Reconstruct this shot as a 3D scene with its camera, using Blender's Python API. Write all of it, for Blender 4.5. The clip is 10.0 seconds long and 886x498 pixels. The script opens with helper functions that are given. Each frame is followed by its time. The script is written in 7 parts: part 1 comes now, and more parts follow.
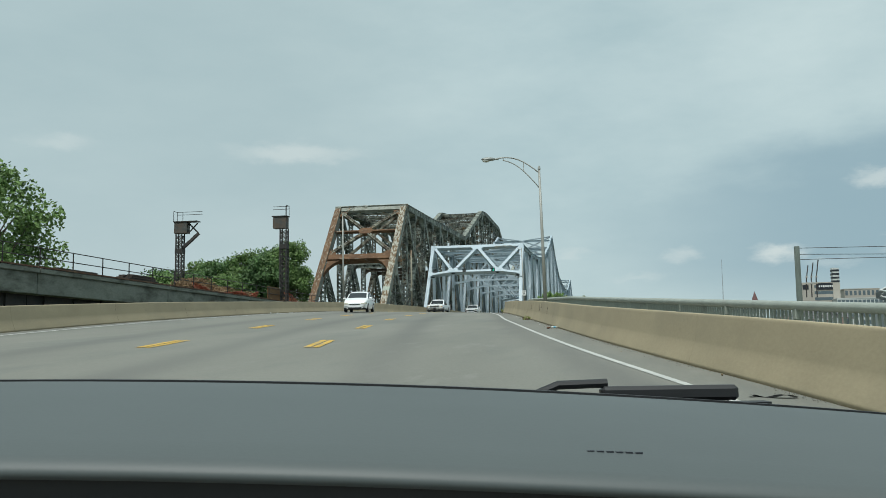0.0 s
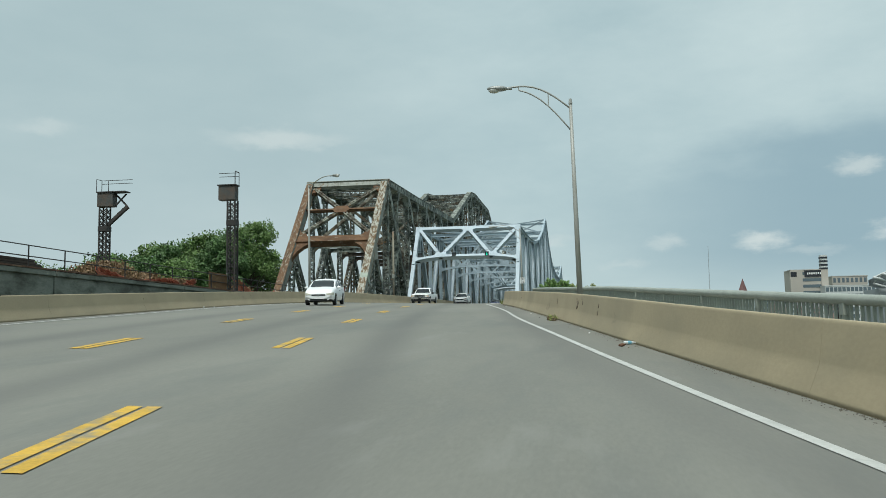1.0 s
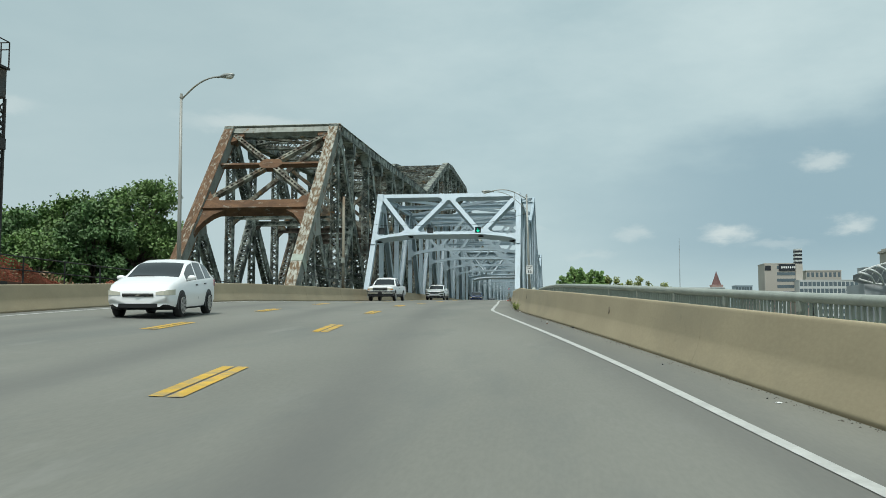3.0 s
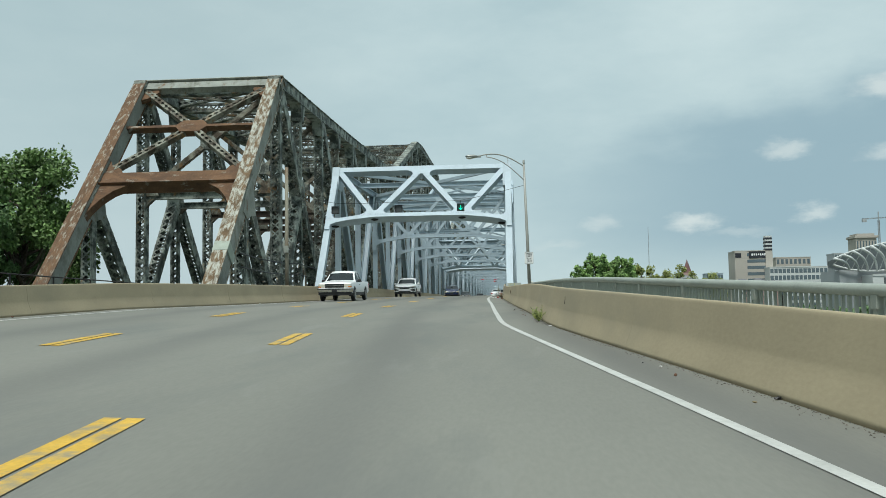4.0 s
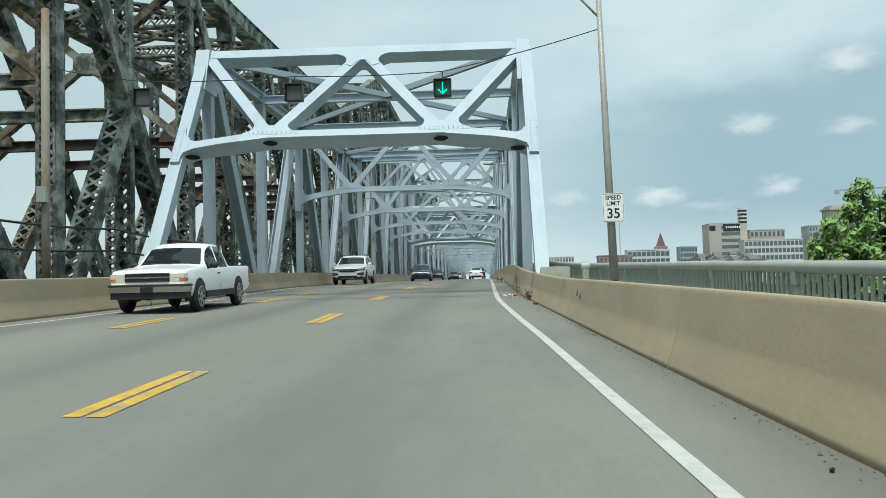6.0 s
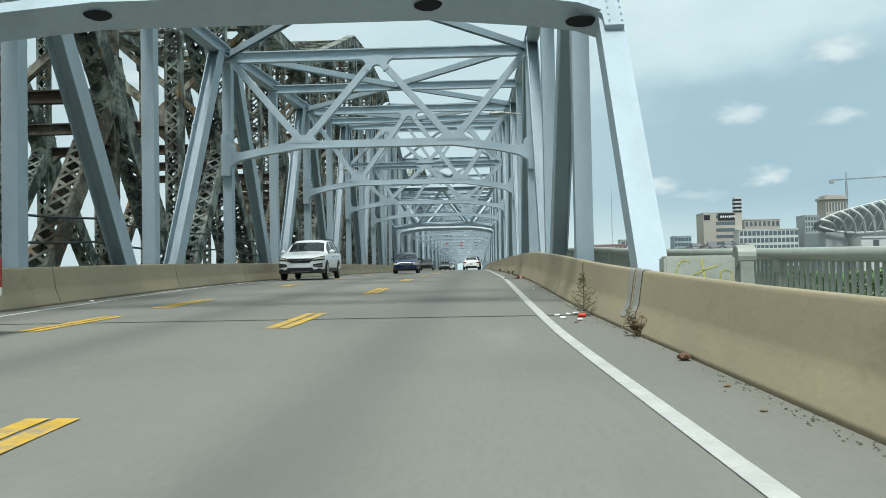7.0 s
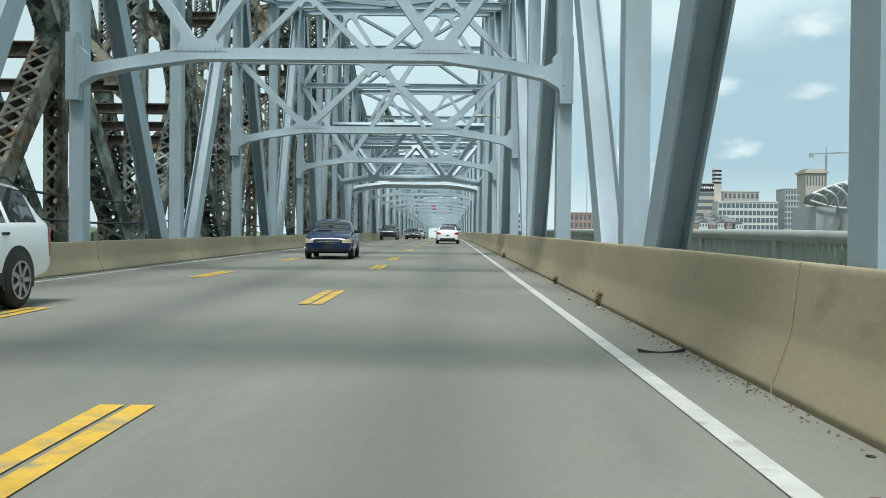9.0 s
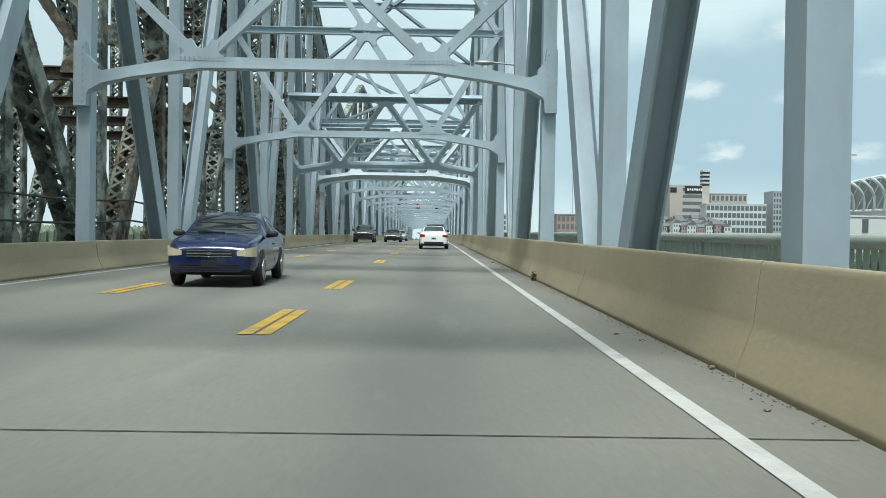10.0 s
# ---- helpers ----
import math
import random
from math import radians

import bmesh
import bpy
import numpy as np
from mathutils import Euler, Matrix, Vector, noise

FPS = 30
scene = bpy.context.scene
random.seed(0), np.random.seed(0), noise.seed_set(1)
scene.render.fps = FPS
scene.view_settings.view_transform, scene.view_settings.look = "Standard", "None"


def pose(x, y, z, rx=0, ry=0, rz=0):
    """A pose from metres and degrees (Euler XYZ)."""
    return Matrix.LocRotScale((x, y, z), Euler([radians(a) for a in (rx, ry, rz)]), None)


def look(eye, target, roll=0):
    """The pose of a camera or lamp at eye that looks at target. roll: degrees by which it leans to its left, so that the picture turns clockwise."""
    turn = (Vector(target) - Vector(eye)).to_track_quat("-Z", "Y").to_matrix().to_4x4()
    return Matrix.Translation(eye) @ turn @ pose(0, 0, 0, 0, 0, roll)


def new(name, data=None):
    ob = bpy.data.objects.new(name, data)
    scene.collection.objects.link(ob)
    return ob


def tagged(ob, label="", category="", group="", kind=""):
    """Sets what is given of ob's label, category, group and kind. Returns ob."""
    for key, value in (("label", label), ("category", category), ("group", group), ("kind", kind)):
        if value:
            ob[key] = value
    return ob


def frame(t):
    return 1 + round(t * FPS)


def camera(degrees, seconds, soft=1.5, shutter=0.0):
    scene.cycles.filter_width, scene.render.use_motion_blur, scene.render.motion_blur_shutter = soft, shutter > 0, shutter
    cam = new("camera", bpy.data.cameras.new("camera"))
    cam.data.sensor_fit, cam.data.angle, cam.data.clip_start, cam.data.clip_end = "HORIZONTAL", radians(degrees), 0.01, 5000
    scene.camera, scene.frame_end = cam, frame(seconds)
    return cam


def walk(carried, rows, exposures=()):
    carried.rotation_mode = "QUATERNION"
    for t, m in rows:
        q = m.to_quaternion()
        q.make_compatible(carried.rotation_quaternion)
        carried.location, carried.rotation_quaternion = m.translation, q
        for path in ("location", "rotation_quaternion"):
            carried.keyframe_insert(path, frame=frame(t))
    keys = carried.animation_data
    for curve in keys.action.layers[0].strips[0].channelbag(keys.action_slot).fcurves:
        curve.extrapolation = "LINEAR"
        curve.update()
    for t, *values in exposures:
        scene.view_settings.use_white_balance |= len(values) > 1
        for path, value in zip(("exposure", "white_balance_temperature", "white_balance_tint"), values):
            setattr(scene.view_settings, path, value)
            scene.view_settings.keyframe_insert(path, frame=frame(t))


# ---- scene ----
cam = camera(52.0, 10.0, 0.55)
PATH = [
    (0, (15.570, -135.830, -4.799), (15.2387, -133.8699, -4.5836), -0.84),
    (0.5, (14.351, -129.062, -4.337), (14.0238, -127.0979, -4.1448), -0.90),
    (1, (13.141, -122.201, -3.915), (12.8405, -120.2321, -3.7288), -0.84),
    (1.5, (12.031, -115.494, -3.463), (11.7452, -113.5216, -3.2895), -0.43),
    (2, (10.819, -108.464, -3.043), (10.5552, -106.4876, -2.8821), -0.41),
    (2.5, (9.667, -101.128, -2.662), (9.4167, -99.1499, -2.5087), -0.30),
    (2.7, (9.221, -98.169, -2.500), (8.9800, -96.1898, -2.3406), -0.07),
    (3.8, (6.905, -81.729, -1.608), (6.7150, -79.7435, -1.4600), -0.63),
    (4, (6.567, -78.782, -1.491), (6.4038, -76.7938, -1.3509), -0.83),
    (4.5, (5.848, -71.516, -1.216), (5.7269, -69.5244, -1.0812), -0.89),
    (5, (5.265, -64.171, -0.870), (5.1346, -62.1771, -0.7729), -0.95),
    (5.5, (4.793, -56.991, -0.521), (4.6843, -54.9961, -0.4365), -0.66),
    (5.7, (4.640, -54.136, -0.393), (4.5387, -52.1407, -0.3085), -1.22),
    (6.8, (3.846, -37.747, -0.046), (3.7666, -35.7500, 0.0217), -1.05),
    (7, (3.738, -34.844, 0.059), (3.6629, -32.8464, 0.1184), -1.11),
    (7.5, (3.542, -27.594, 0.373), (3.4874, -25.5958, 0.4267), -1.10),
    (8, (3.395, -20.153, 0.623), (3.3370, -18.1542, 0.6384), -0.60),
    (8.5, (3.244, -12.736, 0.879), (3.2024, -10.7362, 0.8711), -0.13),
    (9, (3.143, -5.433, 1.030), (3.1307, -3.4336, 1.0087), 0.54),
    (9.5, (3.116, 2.503, 1.158), (3.1319, 4.5023, 1.1363), 0.94),
    (10, (3.003, 9.884, 1.220), (3.0254, 11.8842, 1.2012), 0.87),
]
walk(cam, [(t, look(eye, target, roll)) for t, eye, target, roll in PATH], [(0, -0.04, 6320, 8), (2.5, -0.02, 6320, 8), (4.0, 0.04, 6300, 8), (5.5, 0.18, 6280, 8), (7.0, 0.31, 6250, 8), (8.0, 0.42, 6250, 8), (10, 0.44, 6250, 8)])

# ---- light ----
def build_world():
    w = bpy.data.worlds.new("sky")
    scene.world = w
    w.use_nodes = True
    nt = w.node_tree
    nt.nodes.clear()
    N, L = nt.nodes.new, nt.links.new
    out = N("ShaderNodeOutputWorld")
    bg = N("ShaderNodeBackground")
    bg.inputs["Strength"].default_value = 1.0
    sky = N("ShaderNodeTexSky")
    sky.sky_type = "NISHITA"
    sky.sun_disc = False
    sky.sun_elevation = radians(63)
    sky.sun_rotation = radians(189)
    sky.air_density, sky.dust_density = 1.0, 2.0
    dim = N("ShaderNodeVectorMath")
    dim.operation = "SCALE"
    dim.inputs["Scale"].default_value = 0.085
    L(sky.outputs[0], dim.inputs[0])
    # the sky's own coordinates: bearing from the bridge's line and height over the horizon, in degrees
    co = N("ShaderNodeTexCoord")
    sep = N("ShaderNodeSeparateXYZ")
    L(co.outputs["Generated"], sep.inputs[0])

    def calc(op, a, b=0.0, c=0.0, clamp=False):
        n = N("ShaderNodeMath")
        n.operation, n.use_clamp = op, clamp
        for i, v in enumerate((a, b, c)):
            if isinstance(v, (int, float)):
                n.inputs[i].default_value = v
            else:
                L(v, n.inputs[i])
        return n.outputs[0]

    def step(v, lo, hi, top=1.0):
        n = N("ShaderNodeMapRange")
        n.interpolation_type = "SMOOTHSTEP"
        n.inputs["From Min"].default_value, n.inputs["From Max"].default_value, n.inputs["To Max"].default_value = lo, hi, top
        L(v, n.inputs["Value"])
        return n.outputs[0]

    def vec(op, a, b):
        n = N("ShaderNodeVectorMath")
        n.operation = op
        for i, v in enumerate((a, b)):
            if isinstance(v, tuple):
                n.inputs[i].default_value = v
            else:
                L(v, n.inputs[i])
        return n.outputs["Value" if op == "LENGTH" else 0]

    def clouds(scale, size, detail, w, rough=0.55):
        n = N("ShaderNodeTexNoise")
        n.noise_dimensions = "4D"
        n.inputs["Scale"].default_value, n.inputs["Detail"].default_value = size, detail
        n.inputs["W"].default_value, n.inputs["Roughness"].default_value = w, rough
        L(vec("MULTIPLY", place, scale), n.inputs["Vector"])
        return n

    def blend(f, a, b):
        n = N("ShaderNodeMix")
        n.data_type = "RGBA"
        for k, v in (("Factor", f), ("A", a), ("B", b)):
            if isinstance(v, (int, float, tuple)):
                n.inputs[k].default_value = v
            else:
                L(v, n.inputs[k])
        return n.outputs["Result"]

    az = calc("MULTIPLY", calc("ARCTAN2", sep.outputs["X"], sep.outputs["Y"]), 180 / math.pi)
    el = calc("MULTIPLY", calc("ARCSINE", sep.outputs["Z"]), 180 / math.pi)
    cmb = N("ShaderNodeCombineXYZ")
    L(az, cmb.inputs[0])
    L(el, cmb.inputs[1])
    place = cmb.outputs[0]
    # a high, streaked sheet of cloud
    sheet = N("ShaderNodeValToRGB")
    e = sheet.color_ramp.elements
    e[0].position, e[0].color = 0.32, (0.440, 0.575, 0.595, 1)
    e[1].position, e[1].color = 0.68, (0.605, 0.725, 0.72, 1)
    L(clouds((0.055, 0.14, 1), 1.0, 9, 2.3, 0.58).outputs["Fac"], sheet.inputs[0])
    col = blend(0.93, dim.outputs[0], sheet.outputs[0])
    # the clearer blue-grey gap under the sheet's slanting edge
    ragged = calc("MULTIPLY", calc("SUBTRACT", clouds((0.12, 0.3, 1), 1.0, 5, 5.1).outputs["Fac"], 0.5), 7.0)
    under = calc("ADD", calc("SUBTRACT", calc("MULTIPLY_ADD", az, 0.18, 9.8), el), ragged)
    gap = calc("MULTIPLY", calc("MULTIPLY", step(under, -1.2, 2.8), step(az, -6.0, 14.0)), step(el, 1.0, 5.0))
    col = blend(calc("MULTIPLY", gap, 0.85), col, (0.295, 0.425, 0.485, 1))
    # thicker, duller cloud over the railway's side
    dull = calc("SUBTRACT", 1.0, step(az, -22.0, -3.0))
    col = blend(calc("MULTIPLY", dull, 0.55), col, (0.42, 0.53, 0.545, 1))
    # paler haze low over the railway's side
    low = calc("MULTIPLY", calc("SUBTRACT", 1.0, step(el, 1.0, 16.0)), calc("SUBTRACT", 1.0, step(az, -14.0, 0.0)))
    col = blend(calc("MULTIPLY", low, 0.2), col, (0.64, 0.71, 0.72, 1))
    # small fair-weather clouds
    warp = vec("MULTIPLY", vec("SUBTRACT", clouds((0.55, 1.3, 1), 1.0, 5, 9.7, 0.6).outputs["Color"], (0.5, 0.5, 0.5)), (3.4, 1.7, 0))
    shifted = vec("ADD", place, warp)
    puffs = 0.0
    for a, h, w, t, k in ((10.8, 5.3, 2.0, 0.75, 1.0), (5.3, 5.4, 1.6, 0.6, 0.55), (17.7, 5.5, 1.7, 0.65, 0.8), (16.3, 9.3, 1.8, 0.7, 0.75), (21.8, 12.5, 2.4, 0.95, 0.9), (21.6, 8.7, 2.0, 0.7, 0.65), (-1.6, 5.7, 1.4, 0.5, 0.4), (-19.0, 12.2, 5.5, 0.85, 0.7), (-32.8, 12.2, 2.6, 0.7, 0.45), (13.5, 4.6, 2.6, 0.4, 0.35), (2.4, 4.2, 2.0, 0.4, 0.3), (25.0, 5.4, 2.0, 0.6, 0.6), (27.0, 10.0, 2.2, 0.8, 0.6)):
        r = vec("LENGTH", vec("MULTIPLY", vec("SUBTRACT", shifted, (a, h, 0.0)), (1.15 / w, 1.15 / t, 0.0)), (0.0, 0.0, 0.0))
        puffs = calc("MAXIMUM", puffs, calc("SUBTRACT", k * 0.85, step(r, 0.05, 1.2, k * 0.85)))
    col = blend(puffs, col, (0.67, 0.735, 0.715, 1))
    L(col, bg.inputs["Color"])
    L(bg.outputs[0], out.inputs[0])
    sun = bpy.data.lights.new("sun", "SUN")
    sun.energy, sun.angle, sun.color = 3.0, radians(16), (1.0, 0.995, 0.94)
    s = new("sun", sun)
    s.matrix_world = look((-7, -44, 88), (0, 0, 0))


build_world()


# ---- materials ----
def mat(name, base, rough=0.7, metal=0.0, var=0.25, scale=1.5, fine=40.0, bump=0.15, dirt=None, dirt_at=(0.52, 0.66), dirt_scale=0.8, island=0.0, stretch=(1, 1, 1), coat=0.0, dist=0.02, second=None):
    m = bpy.data.materials.new(name)
    m.use_nodes = True
    nt = m.node_tree
    bs = nt.nodes["Principled BSDF"]
    N, L = nt.nodes.new, nt.links.new
    bs.inputs["Roughness"].default_value = rough
    bs.inputs["Metallic"].default_value = metal
    bs.inputs["Coat Weight"].default_value = coat
    co = N("ShaderNodeTexCoord")
    mp = N("ShaderNodeMapping")
    mp.inputs["Scale"].default_value = stretch
    L(co.outputs["Object"], mp.inputs["Vector"])
    a = N("ShaderNodeTexNoise")
    a.inputs["Scale"].default_value = scale
    a.inputs["Detail"].default_value = 6
    L(mp.outputs[0], a.inputs["Vector"])
    b = N("ShaderNodeTexNoise")
    b.inputs["Scale"].default_value = fine
    b.inputs["Detail"].default_value = 4
    L(mp.outputs[0], b.inputs["Vector"])
    add = N("ShaderNodeMath")
    add.operation = "MULTIPLY_ADD"
    L(a.outputs["Fac"], add.inputs[0])
    add.inputs[1].default_value = 0.65
    half = N("ShaderNodeMath")
    half.operation = "MULTIPLY"
    half.inputs[1].default_value = 0.35
    L(b.outputs["Fac"], half.inputs[0])
    L(half.outputs[0], add.inputs[2])
    ramp = N("ShaderNodeValToRGB")
    e = ramp.color_ramp.elements
    e[0].position, e[0].color = 0.3, (*[c * (1 - var) for c in base], 1)
    e[1].position, e[1].color = 0.7, (*[min(1, c * (1 + var)) for c in base], 1)
    L(add.outputs[0], ramp.inputs[0])
    col = ramp.outputs[0]
    layers = [(dirt, dirt_at, dirt_scale, 0.0)] if dirt else []
    if second:
        layers.append((*second, 5.0))
    for tone, at, sc, shift in layers:
        d = N("ShaderNodeTexNoise")
        d.noise_dimensions = "4D"
        d.inputs["W"].default_value = shift
        d.inputs["Scale"].default_value = sc
        d.inputs["Detail"].default_value = 10
        d.inputs["Roughness"].default_value = 0.65
        L(mp.outputs[0], d.inputs["Vector"])
        r = N("ShaderNodeValToRGB")
        r.color_ramp.elements[0].position, r.color_ramp.elements[1].position = at
        L(d.outputs["Fac"], r.inputs[0])
        mx = N("ShaderNodeMix")
        mx.data_type = "RGBA"
        L(r.outputs[0], mx.inputs["Factor"])
        L(col, mx.inputs["A"])
        mx.inputs["B"].default_value = (*tone, 1)
        col = mx.outputs["Result"]
    if island:
        g = N("ShaderNodeNewGeometry")
        h = N("ShaderNodeHueSaturation")
        ma = N("ShaderNodeMath")
        ma.operation = "MULTIPLY_ADD"
        L(g.outputs["Random Per Island"], ma.inputs[0])
        ma.inputs[1].default_value = island
        ma.inputs[2].default_value = 1 - island / 2
        L(ma.outputs[0], h.inputs["Value"])
        L(col, h.inputs["Color"])
        col = h.outputs[0]
    L(col, bs.inputs["Base Color"])
    if bump:
        bp = N("ShaderNodeBump")
        bp.inputs["Strength"].default_value = bump
        bp.inputs["Distance"].default_value = dist
        L(add.outputs[0], bp.inputs["Height"])
        L(bp.outputs[0], bs.inputs["Normal"])
    return m


def emit(name, col, strength):
    m = mat(name, col, 0.4, bump=0)
    bs = m.node_tree.nodes["Principled BSDF"]
    bs.inputs["Emission Color"].default_value = (*col, 1)
    bs.inputs["Emission Strength"].default_value = strength
    return m


def glass(name, tint, rough=0.03):
    m = bpy.data.materials.new(name)
    m.use_nodes = True
    bs = m.node_tree.nodes["Principled BSDF"]
    bs.inputs["Base Color"].default_value = (*tint, 1)
    bs.inputs["Roughness"].default_value = rough
    bs.inputs["Specular IOR Level"].default_value = 0.7
    return m


ROAD = mat("worn_concrete_road", (0.190, 0.187, 0.160), 0.85, var=0.14, scale=0.35, fine=28, bump=0.25, dirt=(0.142, 0.146, 0.133), dirt_at=(0.5, 0.72), dirt_scale=0.5, stretch=(1, 0.22, 1), second=((0.216, 0.214, 0.188), (0.58, 0.72), 1.3))


def lane_wear(m):
    """Darker oil tracks down the middle of each lane and paler wheel paths, by the road's own lane coordinate."""
    nt = m.node_tree
    N, L = nt.nodes.new, nt.links.new
    bs = nt.nodes["Principled BSDF"]
    old = bs.inputs["Base Color"].links[0].from_socket
    uv = N("ShaderNodeUVMap")
    uv.uv_map = "lanes"
    sep = N("ShaderNodeSeparateXYZ")
    L(uv.outputs[0], sep.inputs[0])
    wob = N("ShaderNodeTexNoise")
    wob.inputs["Scale"].default_value = 0.35
    wob.inputs["Detail"].default_value = 5
    mp = N("ShaderNodeMapping")
    mp.inputs["Scale"].default_value = (1.0, 0.12, 1.0)
    L(uv.outputs[0], mp.inputs["Vector"])
    L(mp.outputs[0], wob.inputs["Vector"])
    ph = N("ShaderNodeMath")
    ph.operation = "MULTIPLY_ADD"
    L(sep.outputs["X"], ph.inputs[0])
    ph.inputs[1].default_value = 2 * math.pi / 3.6
    ph.inputs[2].default_value = 0.0
    cs = N("ShaderNodeMath")
    cs.operation = "COSINE"
    L(ph.outputs[0], cs.inputs[0])
    neg = N("ShaderNodeMath")
    neg.operation = "MULTIPLY_ADD"
    L(cs.outputs[0], neg.inputs[0])
    neg.inputs[1].default_value = -0.5
    neg.inputs[2].default_value = 0.5
    pw = N("ShaderNodeMath")
    pw.operation = "POWER"
    L(neg.outputs[0], pw.inputs[0])
    pw.inputs[1].default_value = 5.0
    am = N("ShaderNodeMath")
    am.operation = "MULTIPLY"
    am.use_clamp = True
    L(pw.outputs[0], am.inputs[0])
    L(wob.outputs["Fac"], am.inputs[1])
    mx = N("ShaderNodeMix")
    mx.data_type = "RGBA"
    L(am.outputs[0], mx.inputs["Factor"])
    L(old, mx.inputs["A"])
    mx.inputs["B"].default_value = (0.11, 0.108, 0.10, 1)
    L(mx.outputs["Result"], bs.inputs["Base Color"])


lane_wear(ROAD)
CONC = mat("tan_barrier_concrete", (0.353, 0.293, 0.190), 0.9, var=0.12, scale=0.8, fine=18, bump=0.25, dirt=(0.279, 0.242, 0.164), dirt_at=(0.48, 0.7), dirt_scale=0.35, stretch=(1, 0.6, 1.2), second=((0.164, 0.143, 0.102), (0.62, 0.76), 0.8))
CONC2 = mat("grey_old_concrete", (0.255, 0.255, 0.217), 0.92, var=0.25, scale=0.5, fine=12, bump=0.4, dirt=(0.111, 0.106, 0.089), dirt_scale=0.5, stretch=(1, 0.4, 1))
WHITE_LINE = mat("white_road_paint", (0.475, 0.475, 0.444), 0.7, var=0.2, scale=3, fine=30, bump=0.1, dirt=(0.264, 0.255, 0.238), dirt_at=(0.6, 0.72), dirt_scale=2.5)
YELLOW = mat("yellow_road_paint", (0.576, 0.351, 0.041), 0.7, var=0.25, scale=3, fine=30, bump=0.1, dirt=(0.270, 0.234, 0.153), dirt_at=(0.48, 0.64), dirt_scale=3.0)
STEEL = mat("pale_blue_grey_paint", (0.385, 0.467, 0.515), 0.5, var=0.09, scale=0.7, fine=9, bump=0.05, dirt=(0.299, 0.356, 0.381), dirt_at=(0.52, 0.75), dirt_scale=0.6, stretch=(1, 1, 0.4), second=((0.231, 0.183, 0.134), (0.70, 0.76), 2.2))
RIVET = mat("painted_rivet", (0.347, 0.414, 0.452), 0.55, bump=0)
DARKHOLE = mat("dark_opening", (0.015, 0.016, 0.018), 0.9, bump=0)
RUST = mat("rusted_pale_steel", (0.13, 0.07, 0.034), 0.85, var=0.5, scale=1.6, fine=14, bump=0.35, dirt=(0.34, 0.32, 0.26), dirt_at=(0.52, 0.64), dirt_scale=4.0, stretch=(1.6, 0.5, 0.5), second=((0.075, 0.045, 0.028), (0.54, 0.64), 2.4))
RUSTPALE = mat("pale_flaking_rust", (0.135, 0.085, 0.042), 0.85, var=0.5, scale=1.6, fine=14, bump=0.35, dirt=(0.42, 0.42, 0.36), dirt_at=(0.45, 0.58), dirt_scale=4.0, stretch=(1.6, 0.5, 0.5), second=((0.24, 0.235, 0.19), (0.56, 0.70), 2.0))
BROWNRUST = mat("deep_brown_rust", (0.140, 0.075, 0.038), 0.9, var=0.45, scale=1.6, fine=16, bump=0.35, dirt=(0.081, 0.044, 0.025), dirt_at=(0.5, 0.66), dirt_scale=1.2, stretch=(0.6, 1, 1), second=((0.289, 0.264, 0.212), (0.57, 0.68), 2.2))
GREYSTEEL = mat("grey_green_old_paint", (0.272, 0.285, 0.251), 0.8, var=0.25, scale=1.5, fine=14, bump=0.3, dirt=(0.145, 0.140, 0.111), dirt_at=(0.5, 0.66), dirt_scale=1.6, stretch=(1, 0.7, 0.5), second=((0.170, 0.093, 0.043), (0.58, 0.66), 1.8))
OLDSTEEL = mat("weathered_bridge_steel", (0.062, 0.070, 0.060), 0.8, var=0.5, scale=0.9, fine=12, bump=0.3, dirt=(0.31, 0.335, 0.29), dirt_at=(0.45, 0.58), dirt_scale=1.3, island=0.4, second=((0.26, 0.165, 0.07), (0.59, 0.68), 1.3))
OLDSTEEL2 = mat("rusty_bridge_steel", (0.07, 0.055, 0.038), 0.85, var=0.5, scale=1.0, fine=12, bump=0.3, dirt=(0.25, 0.25, 0.20), dirt_at=(0.44, 0.58), dirt_scale=1.2, island=0.4, second=((0.23, 0.13, 0.05), (0.56, 0.66), 1.3))
RAILMETAL = mat("grey_green_rail_metal", (0.340, 0.361, 0.315), 0.5, 0.1, var=0.15, scale=2, fine=20, bump=0.1, dirt=(0.170, 0.162, 0.140), dirt_at=(0.58, 0.78))
GALV = mat("galvanised_pole", (0.340, 0.340, 0.309), 0.5, 0.1, var=0.15, scale=2, fine=20, bump=0.08, dirt=(0.272, 0.235, 0.160), dirt_at=(0.5, 0.72), stretch=(1, 1, 0.3))
GROUND = mat("grass_and_earth", (0.07, 0.085, 0.04), 0.95, var=0.4, scale=0.05, fine=1.0, bump=0.3)
WATER = mat("river_water", (0.09, 0.10, 0.075), 0.12, var=0.15, scale=0.02, fine=0.6, bump=0.3, dist=0.2)


# ---- building helpers ----
def part(name, bm, material, parent=None, label="", smooth=False, kind=""):
    me = bpy.data.meshes.new(name)
    bm.normal_update()
    bm.to_mesh(me)
    bm.free()
    me.materials.append(material)
    if smooth:
        for p in me.polygons:
            p.use_smooth = True
    ob = new(name, me)
    if parent is not None:
        ob.parent = parent
    return tagged(ob, label=label, kind=kind)


def thing(name, label, category, group="", kind="", at=(0, 0, 0)):
    ob = new(name)
    ob.empty_display_size = 0.2
    ob.location = at
    return tagged(ob, label=label, category=category, group=group, kind=kind)


BOXF = ((0, 1, 3, 2), (4, 6, 7, 5), (0, 4, 5, 1), (2, 3, 7, 6), (0, 2, 6, 4), (1, 5, 7, 3))


